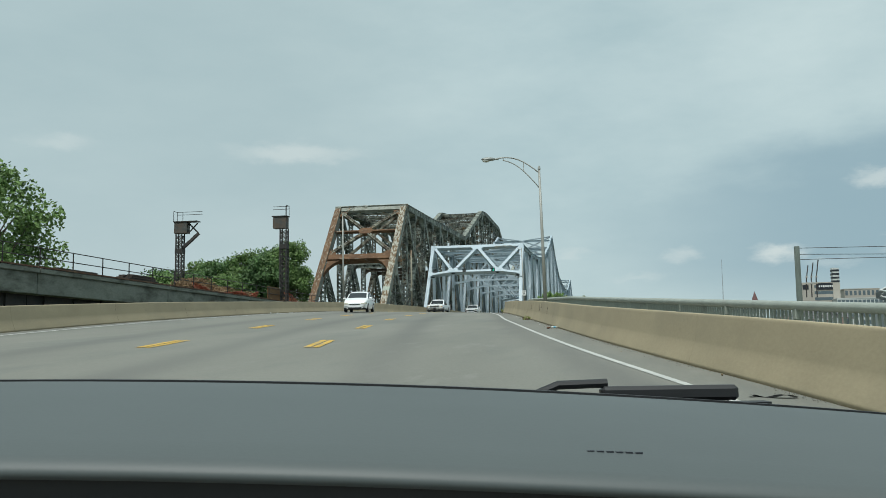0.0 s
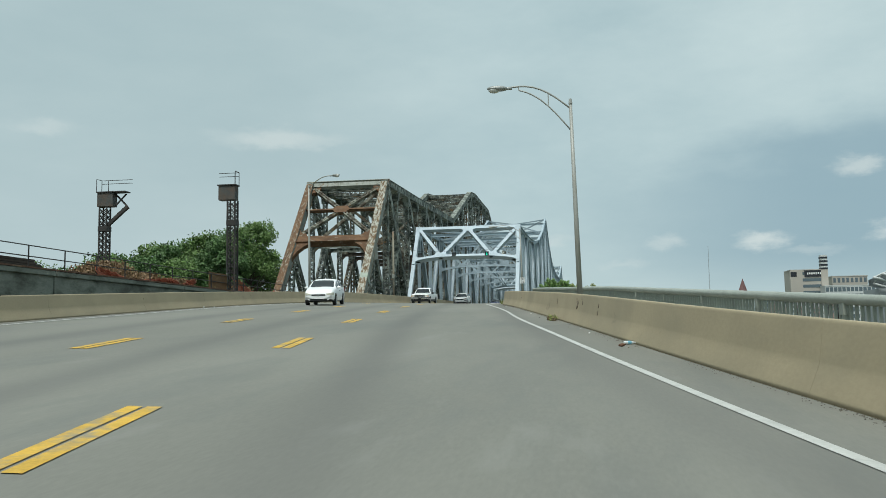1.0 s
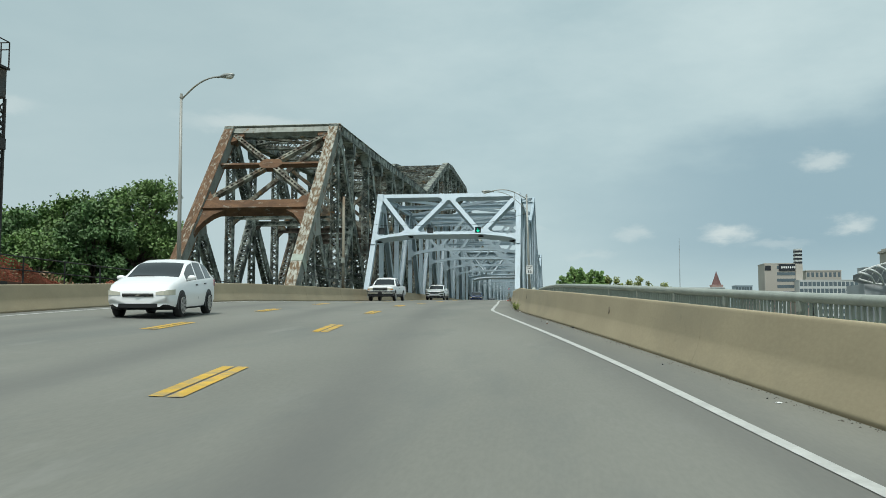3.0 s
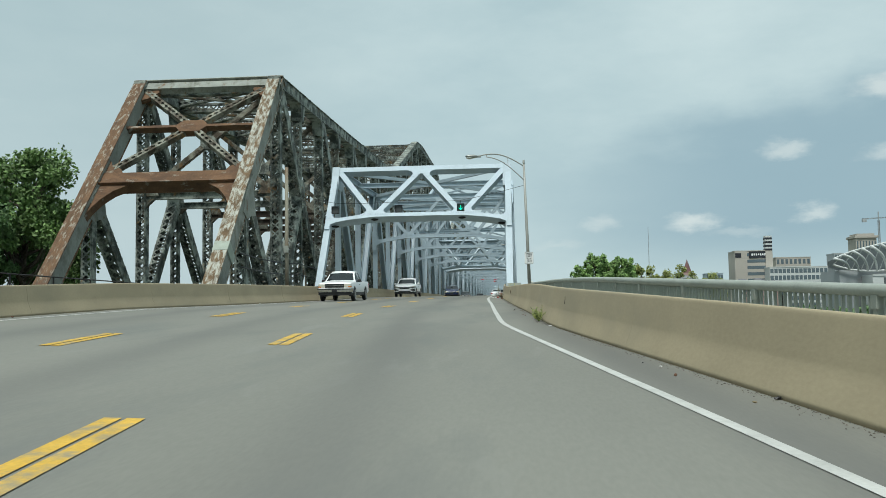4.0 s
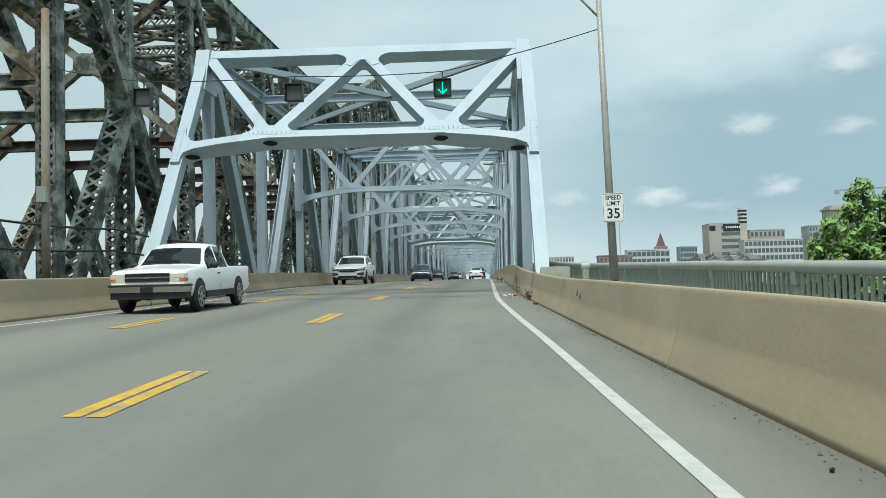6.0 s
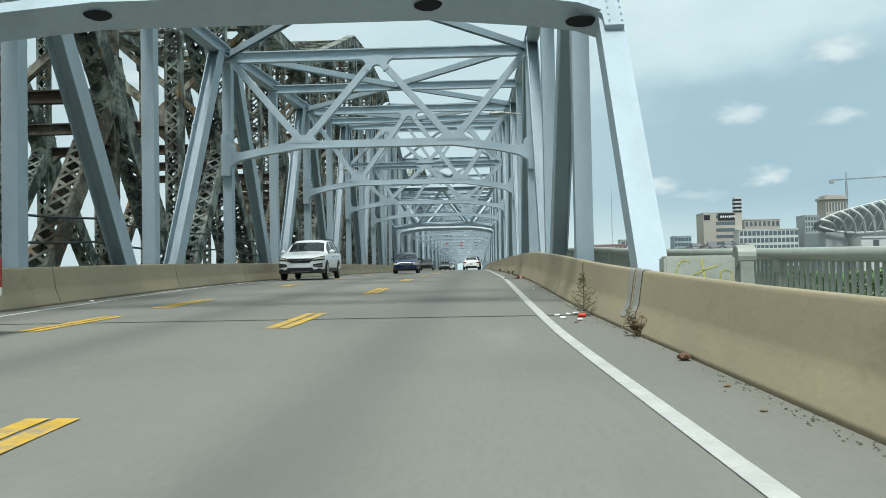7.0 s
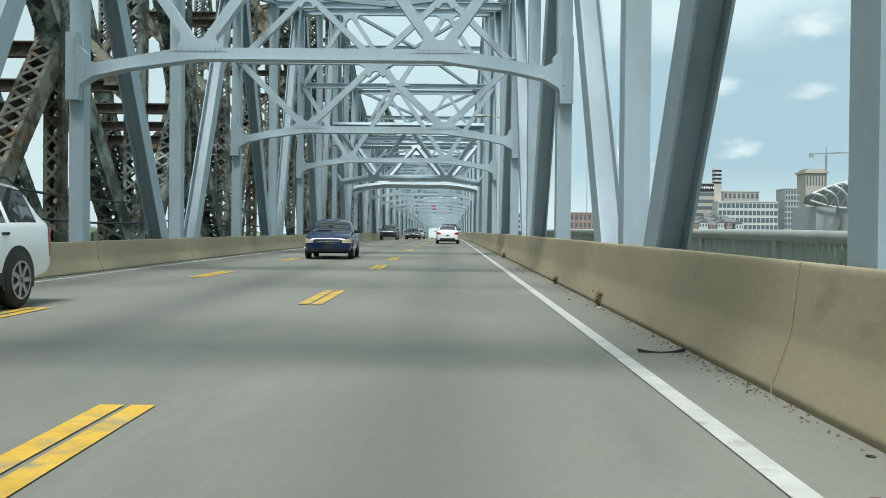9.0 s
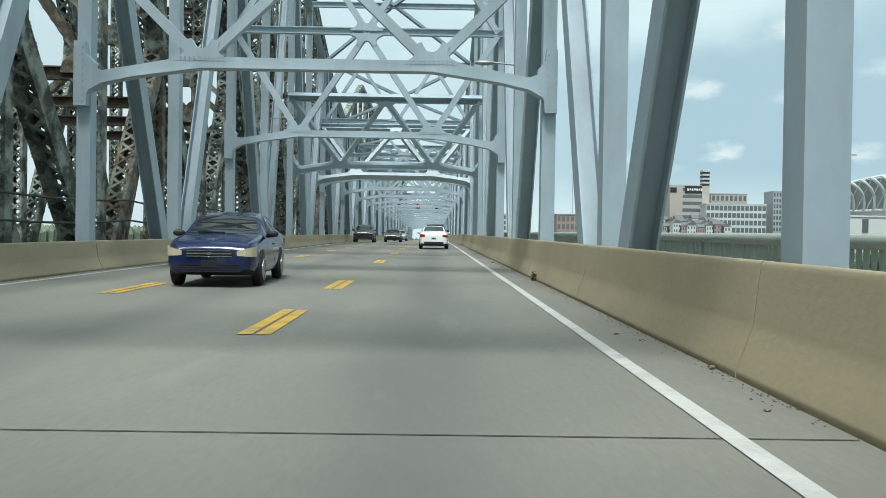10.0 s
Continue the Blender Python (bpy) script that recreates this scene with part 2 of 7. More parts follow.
def box(bm, x0, x1, y0, y1, z0, z1):
    v = [bm.verts.new((x, y, z)) for x in (x0, x1) for y in (y0, y1) for z in (z0, z1)]
    for f in BOXF:
        bm.faces.new([v[i] for i in f])


def beam(bm, p0, p1, w, d, side=(1, 0, 0), off=(0, 0)):
    """A bar from p0 to p1, w wide along side and d deep across it; off shifts it in its own section."""
    p0, p1 = Vector(p0), Vector(p1)
    a = (p1 - p0).normalized()
    s = Vector(side)
    s = (s - a * s.dot(a)).normalized()
    t = a.cross(s)
    v = []
    for i in (-0.5, 0.5):
        for j in (-0.5, 0.5):
            for p in (p0, p1):
                v.append(bm.verts.new(p + s * (i * w + off[0]) + t * (j * d + off[1])))
    for f in BOXF:
        bm.faces.new([v[i] for i in f])


def hbeam(bm, p0, p1, w, d, side=(1, 0, 0), fl=0.04, web=None):
    """An H section: two flanges w wide, d apart, and the web between them."""
    p0, p1 = Vector(p0), Vector(p1)
    a = (p1 - p0).normalized()
    s = Vector(side)
    s = (s - a * s.dot(a)).normalized()
    t = a.cross(s)
    g, h, k = w / 2, d / 2, (web or fl) / 2
    pts = [(-g, -h), (g, -h), (g, -h + fl), (k, -h + fl), (k, h - fl), (g, h - fl), (g, h), (-g, h), (-g, h - fl), (-k, h - fl), (-k, -h + fl), (-g, -h + fl)]
    r = [[bm.verts.new(p + s * u + t * v) for u, v in pts] for p in (p0, p1)]
    bm.faces.new(r[0][::-1])
    bm.faces.new(r[1])
    for i in range(12):
        j = (i + 1) % 12
        bm.faces.new((r[0][i], r[0][j], r[1][j], r[1][i]))


def lattice(bm, p0, p1, w, d, side=(1, 0, 0), step=0.5, pl=0.03, bar=0.07):
    """A laced member: two side plates w apart and d deep, joined by crossed bars on both faces."""
    beam(bm, p0, p1, pl, d, side, (w / 2, 0))
    beam(bm, p0, p1, pl, d, side, (-w / 2, 0))
    for j in (-1, 1):
        for i in (-1, 1):
            beam(bm, p0, p1, 0.10, pl, side, (i * (w / 2 - 0.05), j * (d / 2 - pl / 2)))
    p0, p1 = Vector(p0), Vector(p1)
    a = (p1 - p0).normalized()
    s = Vector(side)
    s = (s - a * s.dot(a)).normalized()
    t = a.cross(s)
    n = max(2, int((p1 - p0).length / step))
    for k in range(n):
        q0, q1 = p0.lerp(p1, k / n), p0.lerp(p1, (k + 1) / n)
        for j in (-1, 1):
            o = t * (j * d / 2)
            beam(bm, q0 + s * (w / 2) + o, q1 - s * (w / 2) + o, bar, 0.012, s)
            o = t * (j * (d / 2 + 0.013))
            beam(bm, q0 - s * (w / 2) + o, q1 + s * (w / 2) + o, bar, 0.012, s)


def prism(bm, pts, M, h):
    """The flat outline pts in the plane u, v of M, h thick."""
    f = [bm.verts.new(M @ Vector((u, v, -h / 2))) for u, v in pts]
    g = [bm.verts.new(M @ Vector((u, v, h / 2))) for u, v in pts]
    bm.faces.new(f[::-1])
    bm.faces.new(g)
    n = len(pts)
    for i in range(n):
        bm.faces.new((f[i], f[(i + 1) % n], g[(i + 1) % n], g[i]))


def tube(bm, pts, r, n=8, r1=None):
    """A round rod through pts, tapering from r to r1."""
    pts = [Vector(p) for p in pts]
    r1 = r if r1 is None else r1
    rings = []
    for i, p in enumerate(pts):
        a = (pts[min(i + 1, len(pts) - 1)] - pts[max(i - 1, 0)]).normalized()
        s = a.cross(Vector((0, 0, 1)) if abs(a.z) < 0.9 else Vector((1, 0, 0))).normalized()
        t = a.cross(s)
        q = r + (r1 - r) * i / (len(pts) - 1)
        rings.append([bm.verts.new(p + (s * math.cos(2 * math.pi * k / n) + t * math.sin(2 * math.pi * k / n)) * q) for k in range(n)])
    for a, b in zip(rings, rings[1:]):
        for k in range(n):
            bm.faces.new((a[k], a[(k + 1) % n], b[(k + 1) % n], b[k]))
    bm.faces.new(rings[0][::-1])
    bm.faces.new(rings[-1])


def curve(table, y):
    """Smooth reading of a table of (y, value)."""
    ys, vs = [a for a, b in table], [b for a, b in table]
    if y <= ys[0]:
        return vs[0] + (vs[1] - vs[0]) / (ys[1] - ys[0]) * (y - ys[0])
    if y >= ys[-1]:
        return vs[-1] + (vs[-1] - vs[-2]) / (ys[-1] - ys[-2]) * (y - ys[-1])
    i = max(k for k in range(len(ys) - 1) if ys[k] <= y)
    def slope(k):
        if k == 0 or k == len(ys) - 1:
            j = min(k, len(ys) - 2)
            return (vs[j + 1] - vs[j]) / (ys[j + 1] - ys[j])
        return (vs[k + 1] - vs[k - 1]) / (ys[k + 1] - ys[k - 1])
    h = ys[i + 1] - ys[i]
    t = (y - ys[i]) / h
    return (vs[i] * (1 + 2 * t) * (1 - t) ** 2 + slope(i) * h * t * (1 - t) ** 2 + vs[i + 1] * t * t * (3 - 2 * t) + slope(i + 1) * h * t * t * (t - 1))


# ---- the road's line: y is along the bridge, x to the right of its middle ----
ROAD_Z = [(-300, -13.0), (-200, -9.6), (-136, -6.02), (-122, -5.16), (-101, -3.92), (-82, -2.92), (-64, -2.08), (-50, -1.55), (-38, -1.16), (-20, -0.55), (-5, -0.14), (10, 0.08), (40, 0.40), (100, 0.92), (200, 1.2), (400, 1.0)]
CAM_X = [(-300, 49.0), (-200, 28.5), (-136, 15.57), (-122, 13.14), (-101, 9.67), (-82, 6.9), (-64, 5.26), (-54, 4.64), (-38, 3.85), (-20, 3.39), (10, 3.0), (400, 3.0)]
RB = [(-300, 4.3 + 49), (-200, 4.3 + 28.5), (-136, 20.25), (-125, 18.1), (-116, 16.32), (-108, 14.9), (-98, 13.35), (-86, 11.6), (-70, 9.3), (-57, 7.45), (-50, 7.05), (-37, 6.3), (-26, 5.72), (-20, 5.45), (-5, 5.42), (400, 5.42)]
LB = [(-300, -12.6 + 49), (-200, -12.6 + 28.5), (-136, 2.9), (-122, 0.5), (-101, -2.8), (-90, -4.0), (-82, -5.0), (-64, -6.3), (-54, -6.4), (-38, -6.1), (-24, -5.55), (-5, -5.42), (400, -5.42)]
RW = [(-300, 3.1 + 49), (-200, 3.1 + 28.5), (-136, 19.2), (-125, 17.05), (-116, 15.2), (-108, 13.75), (-101, 12.6), (-90, 10.9), (-79, 9.5), (-57, 6.34), (-50, 5.9), (-36, 5.3), (-30, 5.0), (-22, 4.72), (0, 4.7), (400, 4.7)]
LW = [(y, x + (0.75 if y < -20 else 0.45)) for y, x in LB]
RY = [(-300, -2.8 + 49), (-200, -2.8 + 28.5), (-136, 12.75), (-122, 10.3), (-105, 7.5), (-84, 4.65), (-52, 1.6), (-28, 0.95), (-12, 1.13), (0, 1.12), (400, 1.12)]
LY = [(y, x - 3.55) for y, x in RY]


def bank(y):
    return -0.03 * min(1.0, max(0.0, (-20 - y) / 30))


def road_z(x, y):
    return curve(ROAD_Z, y) + bank(y) * (x - curve(CAM_X, y))


def strip(name, material, lo, hi, y0, y1, up=0.0, thick=0.0, step=3.0, kind="structure", label="", parent=None):
    """A ribbon of the road between two lines, with an underside if thick."""
    bm = bmesh.new()
    n = max(2, int((y1 - y0) / step) + 1)
    rows = []
    for i in range(n):
        y = y0 + (y1 - y0) * i / (n - 1)
        a, b = lo(y), hi(y)
        r = [bm.verts.new((a, y, road_z(a, y) + up)), bm.verts.new((b, y, road_z(b, y) + up))]
        if thick:
            r += [bm.verts.new((b, y, road_z(b, y) + up - thick)), bm.verts.new((a, y, road_z(a, y) + up - thick))]
        rows.append(r)
    for p, q in zip(rows, rows[1:]):
        m = len(p)
        for k in range(m if thick else 1):
            bm.faces.new((p[k], p[(k + 1) % m], q[(k + 1) % m], q[k]))
    if thick:
        bm.faces.new(rows[0][::-1])
        bm.faces.new(rows[-1])
    bmesh.ops.recalc_face_normals(bm, faces=bm.faces)
    return part(name, bm, material, parent, label, kind=kind)


def build_road():
    ob = strip("road", ROAD, lambda y: curve(LB, y) - 0.28, lambda y: curve(RB, y) + 0.28, -300, 440, thick=0.7, step=1.0, label="worn grey concrete roadway over the bridge")
    tagged(ob, category="road")
    uv = ob.data.uv_layers.new(name="lanes")
    for loop in ob.data.loops:
        c = ob.data.vertices[loop.vertex_index].co
        uv.data[loop.index].uv = (c.x - curve(RY, c.y), c.y)
    sw = strip("pavement", CONC2, lambda y: curve(RB, y) + 0.282, lambda y: curve(RB, y) + 2.55, -300, 440, up=0.02, thick=0.35, label="grey concrete footway behind the barrier")
    tagged(sw, category="footway")
    tagged(strip("edge_line_right", WHITE_LINE, lambda y: curve(RW, y) - 0.07, lambda y: curve(RW, y) + 0.07, -300, 440, up=0.008, step=1.0, label="white painted edge line"), category="road marking")
    tagged(strip("edge_line_left", WHITE_LINE, lambda y: curve(LW, y) - 0.07, lambda y: curve(LW, y) + 0.07, -300, 440, up=0.008, step=1.0, label="white painted edge line"), category="road marking")
    right = [-189.5 + 10.6 * k for k in range(16)] + [-21.0, -11.4, -1.2, 9.3, 21.0, 28.5, 42.5] + [54.5 + 10.8 * k for k in range(34)]
    left = [-190.5 + 10.6 * k for k in range(17)] + [-15.8 + 10.6 * k for k in range(32)]
    for line, centres in ((RY, right), (LY, left)):
        for c in centres:
            bm = bmesh.new()
            for o in (-0.1, 0.1):
                n = 4
                for i in range(n):
                    ya, yb = c - 1.5 + 3.0 * i / n, c - 1.5 + 3.0 * (i + 1) / n
                    q = []
                    for x, yy in ((curve(line, ya) + o - 0.078, ya), (curve(line, ya) + o + 0.078, ya), (curve(line, yb) + o + 0.078, yb), (curve(line, yb) + o - 0.078, yb)):
                        q.append(bm.verts.new((x, yy, road_z(x, yy) + 0.009)))
                    bm.faces.new(q)
            d = part("yellow_dash", bm, YELLOW)
            tagged(d, "worn double yellow dash painted on the road", "road marking", "double yellow lane dashes", "structure")


build_road()


RIGHT_TOP = [(-300, 0.85), (-118, 0.87), (-108, 0.86), (-92, 0.92), (-80, 0.92), (-60, 0.93), (-46, 0.99), (-36, 0.88), (-28, 0.75), (-21, 0.77), (-12, 0.87), (0, 0.93), (400, 0.94)]
LEFT_TOP = [(-300, 0.77), (-70, 0.77), (-58, 0.81), (-38, 0.93), (-22, 0.87), (-10, 0.80), (0, 0.75), (400, 0.75)]


BARE = mat("bleached_bare_concrete", (0.340, 0.327, 0.281), 0.92, var=0.2, scale=2, fine=16, bump=0.4, dirt=(0.238, 0.221, 0.170), dirt_scale=2.0)


def barrier(name, line, sign, y0, y1, top, label):
    """A sloped-face concrete barrier along a line, in cast lengths with open joints."""
    root = thing(name, label, "barrier", kind="structure", at=(0, 0, 0))
    prof = [(0.0, 0.0), (0.0, 0.05), (0.005, 0.065), (0.046, 0.17), (0.085, 0.27), (0.118, 0.36), (0.129, 0.41), (0.18, 0.81), (0.187, 0.84), (0.197, 0.856), (0.21, 0.86), (0.27, 0.86), (0.28, 0.85), (0.28, 0.8), (0.28, 0.0)]
    y = y0
    while y < y1:
        ln = 8.05
        bm = bmesh.new()
        rows = []
        for i in range(5):
            tight = 0.003 if y < -40 else 0.02
            g0, g1 = (0.045 if abs(y + 23.2) < 0.1 else tight), (0.045 if abs(y + 31.25) < 0.1 else tight)
            yy = y + g0 + (ln - g0 - g1) * i / 4
            bx = curve(line, yy)
            rows.append([bm.verts.new((bx + sign * a, yy, road_z(bx, yy) + b * curve(top, yy) / 0.86)) for a, b in prof])
        for p, q in zip(rows, rows[1:]):
            for k in range(len(prof)):
                bm.faces.new((p[k], p[(k + 1) % len(prof)], q[(k + 1) % len(prof)], q[k]))
        for end in (rows[0], rows[-1]):
            bm.faces.new([bm.verts.new(v.co) for v in end])
        bmesh.ops.recalc_face_normals(bm, faces=bm.faces)
        part("barrier_length", bm, CONC, root, smooth=True)
        y += ln
    # black slabs paint the shade inside the open joints, widest at the bridge's head
    for k in range(-1, 11):
        yj = -23.2 + 8.05 * k
        w = 0.05 if k == 0 else 0.023
        bm = bmesh.new()
        rows = []
        for yy in (yj - w, yj + w):
            bx = curve(line, yy)
            rows.append([bm.verts.new((bx + sign * (a + 0.012 if a < 0.27 else a - 0.012), yy, road_z(bx, yy) + max(0.0, b * curve(top, yy) / 0.86 - 0.008))) for a, b in prof])
        p, q = rows
        for k in range(len(prof)):
            bm.faces.new((p[k], p[(k + 1) % len(prof)], q[(k + 1) % len(prof)], q[k]))
        bmesh.ops.recalc_face_normals(bm, faces=bm.faces)
        part("joint_shade", bm, DARKHOLE, root, "black slab in the joint standing for its shade")
    # bare grey concrete where the tan coat has come away on both sides of the joint, with a black ragged edge
    rnd = random.Random(77)
    for ya, yb in ((-23.14, -22.86), (-23.26, -23.58)):
        for m, grow, nm in ((DARKHOLE, 0.010, "torn_edge"), (BARE, 0.0, "bare_strip")):
            bm = bmesh.new()
            rows = []
            for a, b in prof[3:13]:
                e = yb + (1 if yb > ya else -1) * (grow * rnd.uniform(0.2, 1.6) + (0.012 * math.sin(b * 23)))
                rows.append([])
                for yy in (ya, e):
                    bx = curve(line, yy)
                    lift = 0.005 if grow else 0.008
                    up = lift if b > 0.85 else 0
                    rows[-1].append(bm.verts.new((bx + sign * (a - (lift if a < 0.2 else 0)), yy, road_z(bx, yy) + b * curve(top, yy) / 0.86 + up)))
            for p, q in zip(rows, rows[1:]):
                bm.faces.new((p[0], p[1], q[1], q[0]))
            bmesh.ops.recalc_face_normals(bm, faces=bm.faces)
            part(nm, bm, m, root)


barrier("barrier_right", RB, 1, -224.45, 429, RIGHT_TOP, "tan concrete barrier with sloped face, stained")
barrier("barrier_left", LB, -1, -224.45, 429, LEFT_TOP, "tan concrete barrier with sloped face, stained")


def build_ground():
    bm = bmesh.new()
    bmesh.ops.create_grid(bm, x_segments=8, y_segments=8, size=4500, matrix=Matrix.Translation((0, 2000, -19)))
    tagged(part("ground", bm, GROUND, kind="structure"), "dull green and brown river bank far below", "ground")
    bm = bmesh.new()
    bmesh.ops.create_grid(bm, x_segments=4, y_segments=4, size=0.5, matrix=Matrix.Translation((0, 330, -18.6)) @ Matrix.Diagonal((4000, 620, 1, 1)))
    tagged(part("water", bm, WATER, kind="structure"), "wide muddy river under the bridges", "river")
    for y, wd in ((-290, 3), (-240, 3), (-190, 3), (-140, 3), (-90, 3), (-27, 4), (66, 5), (198, 5), (320, 5)):
        bm = bmesh.new()
        a, b = curve(LB, y) - 0.2, curve(RB, y) + 2.3
        top = min(road_z(a, y), road_z(b, y)) - 0.72
        box(bm, a, b, y - wd / 2, y + wd / 2, -20, top - (1.6 if y > -30 else 0))
        bmesh.ops.bevel(bm, geom=bm.edges[:], offset=0.15, segments=1, affect="EDGES")
        tagged(part("bridge_pier", bm, CONC2, kind="structure"), "grey concrete pier under the roadway", "pier", "roadway piers")


build_ground()

# ---- the pale steel road bridge ----
P = 16.5
TOPZ = [(-16.6, 8.48), (0, 8.9), (16.5, 9.8), (33, 11.6), (49.5, 14.9), (66, 19.4), (82.5, 15.4), (99, 12.9), (115.5, 12.2), (132, 12.0), (148.5, 12.3), (165, 13.2), (181.5, 15.6), (198, 19.0), (214.5, 15.2), (231, 12.6), (247.5, 11.4), (264, 10.6), (280.5, 10.4), (330, 11.5), (380, 12.5), (396, 13)]
HW = 5.92
END = 396.0


def topz(y):
    return curve(TOPZ, y) if y > 0 else 8.48 + (y + 16.6) / 16.6 * 0.42


def deck(y):
    return curve(ROAD_Z, y)


def sway(parent, M, H, tiers, first, plates, rivets, depth=0.30):
    """A transverse frame in the plane u, v of M: an arched lower strut at v = 0, a top strut at v = H, and W bracing between."""
    e = HW - 0.02
    low = [(-e, -0.95), (-e + 0.16, -0.62), (-e + 0.5, -0.42), (-4.6, -0.24), (-2.9, 0.0), (2.9, 0.0), (4.6, -0.24), (e - 0.5, -0.42), (e - 0.16, -0.62), (e, -0.95)]
    up = [(e, 0.42), (e - 0.16, 0.16), (e - 0.5, 0.02), (4.6, 0.16), (3.3, 0.40), (-3.3, 0.40), (-4.6, 0.16), (-e + 0.5, 0.02), (-e + 0.16, 0.16), (-e, 0.42)]
    drop = 0.06 if first else 0.13
    up = [(u, v - drop) for u, v in up]
    nz = M.to_3x3() @ Vector((0, 0, 1))
    bm = bmesh.new()
    prism(bm, low + up, M, depth)
    for a, b in zip(low[1:-1], low[2:-1]):
        beam(bm, M @ Vector((a[0], a[1], 0)), M @ Vector((b[0], b[1], 0)), depth + 0.10, 0.03, nz)
    part("lower_strut", bm, STEEL, parent)
    levels = [0.16 + (H - 0.16) * k / tiers for k in range(tiers + 1)]
    for k in range(1, tiers + 1):
        bm = bmesh.new()
        hgt = 0.42 if k == tiers else 0.3
        if first:
            beam(bm, M @ Vector((-e, levels[k], 0)), M @ Vector((e, levels[k], 0)), depth, hgt, nz)
        else:
            hbeam(bm, M @ Vector((-e, levels[k], 0)), M @ Vector((e, levels[k], 0)), depth, hgt, nz)
        part("top_strut" if k == tiers else "middle_strut", bm, STEEL, parent)
    for k in range(tiers):
        a, b = levels[k], levels[k + 1]
        if k % 2 == 0:
            runs = (((-e + 0.2, b - 0.1), (-2.9, a)), ((-2.9, a), (0, b - 0.1)), ((0, b - 0.1), (2.9, a)), ((2.9, a), (e - 0.2, b - 0.1)))
        else:
            runs = (((-e + 0.2, a), (-2.9, b - 0.1)), ((-2.9, b - 0.1), (0, a)), ((0, a), (2.9, b - 0.1)), ((2.9, b - 0.1), (e - 0.2, a)))
        for p, q in runs:
            bm = bmesh.new()
            beam(bm, M @ Vector((*p, 0)), M @ Vector((*q, 0)), depth - 0.03, 0.38 if first else 0.25, nz)
            part("brace", bm, STEEL, parent)
        for u, v, s in ((-2.9, a if k % 2 == 0 else b - 0.1, 1), (2.9, a if k % 2 == 0 else b - 0.1, 1), (0, b - 0.1 if k % 2 == 0 else a, -1)):
            if not plates:
                continue
            if k % 2:
                s = -s
            bm = bmesh.new()
            g = 1.0 if first else 0.72
            half = [(1.0, 0.02), (0.93, 0.12), (0.80, 0.17), (0.70, 0.23), (0.62, 0.32), (0.58, 0.43), (0.59, 0.56), (0.64, 0.68), (0.36, 0.80), (0.27, 0.62), (0.17, 0.50), (0.08, 0.46)]
            prism(bm, [(u + p * g, v + q * g * s) for p, q in half] + [(u - p * g, v + q * g * s) for p, q in half[::-1]], M, depth + 0.012)
            part("gusset", bm, STEEL, parent)
            if rivets and k == 0 and s > 0:
                bm = bmesh.new()
                for i in range(10):
                    for j in (0, 1):
                        c = M @ Vector((u + (-0.72 + 0.16 * i) * g, v + (0.06 + 0.08 * j) * g, -(depth + 0.012) / 2 - 0.008 if nz.y > 0 else (depth + 0.012) / 2 + 0.008))
                        box(bm, c.x - 0.014, c.x + 0.014, c.y - 0.014, c.y + 0.014, c.z - 0.014, c.z + 0.014)
                part("rivets", bm, RIVET, parent, kind="stuff")
    for s in (-1, 1):
        bm = bmesh.new()
        prism(bm, [(s * (e + 0.19), -1.0), (s * (e - 0.12), -1.0), (s * (e - 0.14), -0.7), (s * (e - 0.3), -0.5), (s * (e - 0.3), 0.1), (s * (e - 0.12), 0.3), (s * (e - 0.08), 0.62), (s * (e + 0.19), 0.62)], M, depth + 0.03)
        part("side_gusset", bm, STEEL, parent)
        if rivets:
            bm = bmesh.new()
            for i in range(9):
                for u in (e + 0.16, e - 0.04):
                    c = M @ Vector((s * u, -0.9 + 0.17 * i, (-1 if nz.y > 0 else 1) * ((depth + 0.03) / 2 + 0.006)))
                    box(bm, c.x - 0.014, c.x + 0.014, c.y - 0.014, c.y + 0.014, c.z - 0.014, c.z + 0.014)
            part("rivets", bm, RIVET, parent, kind="stuff")


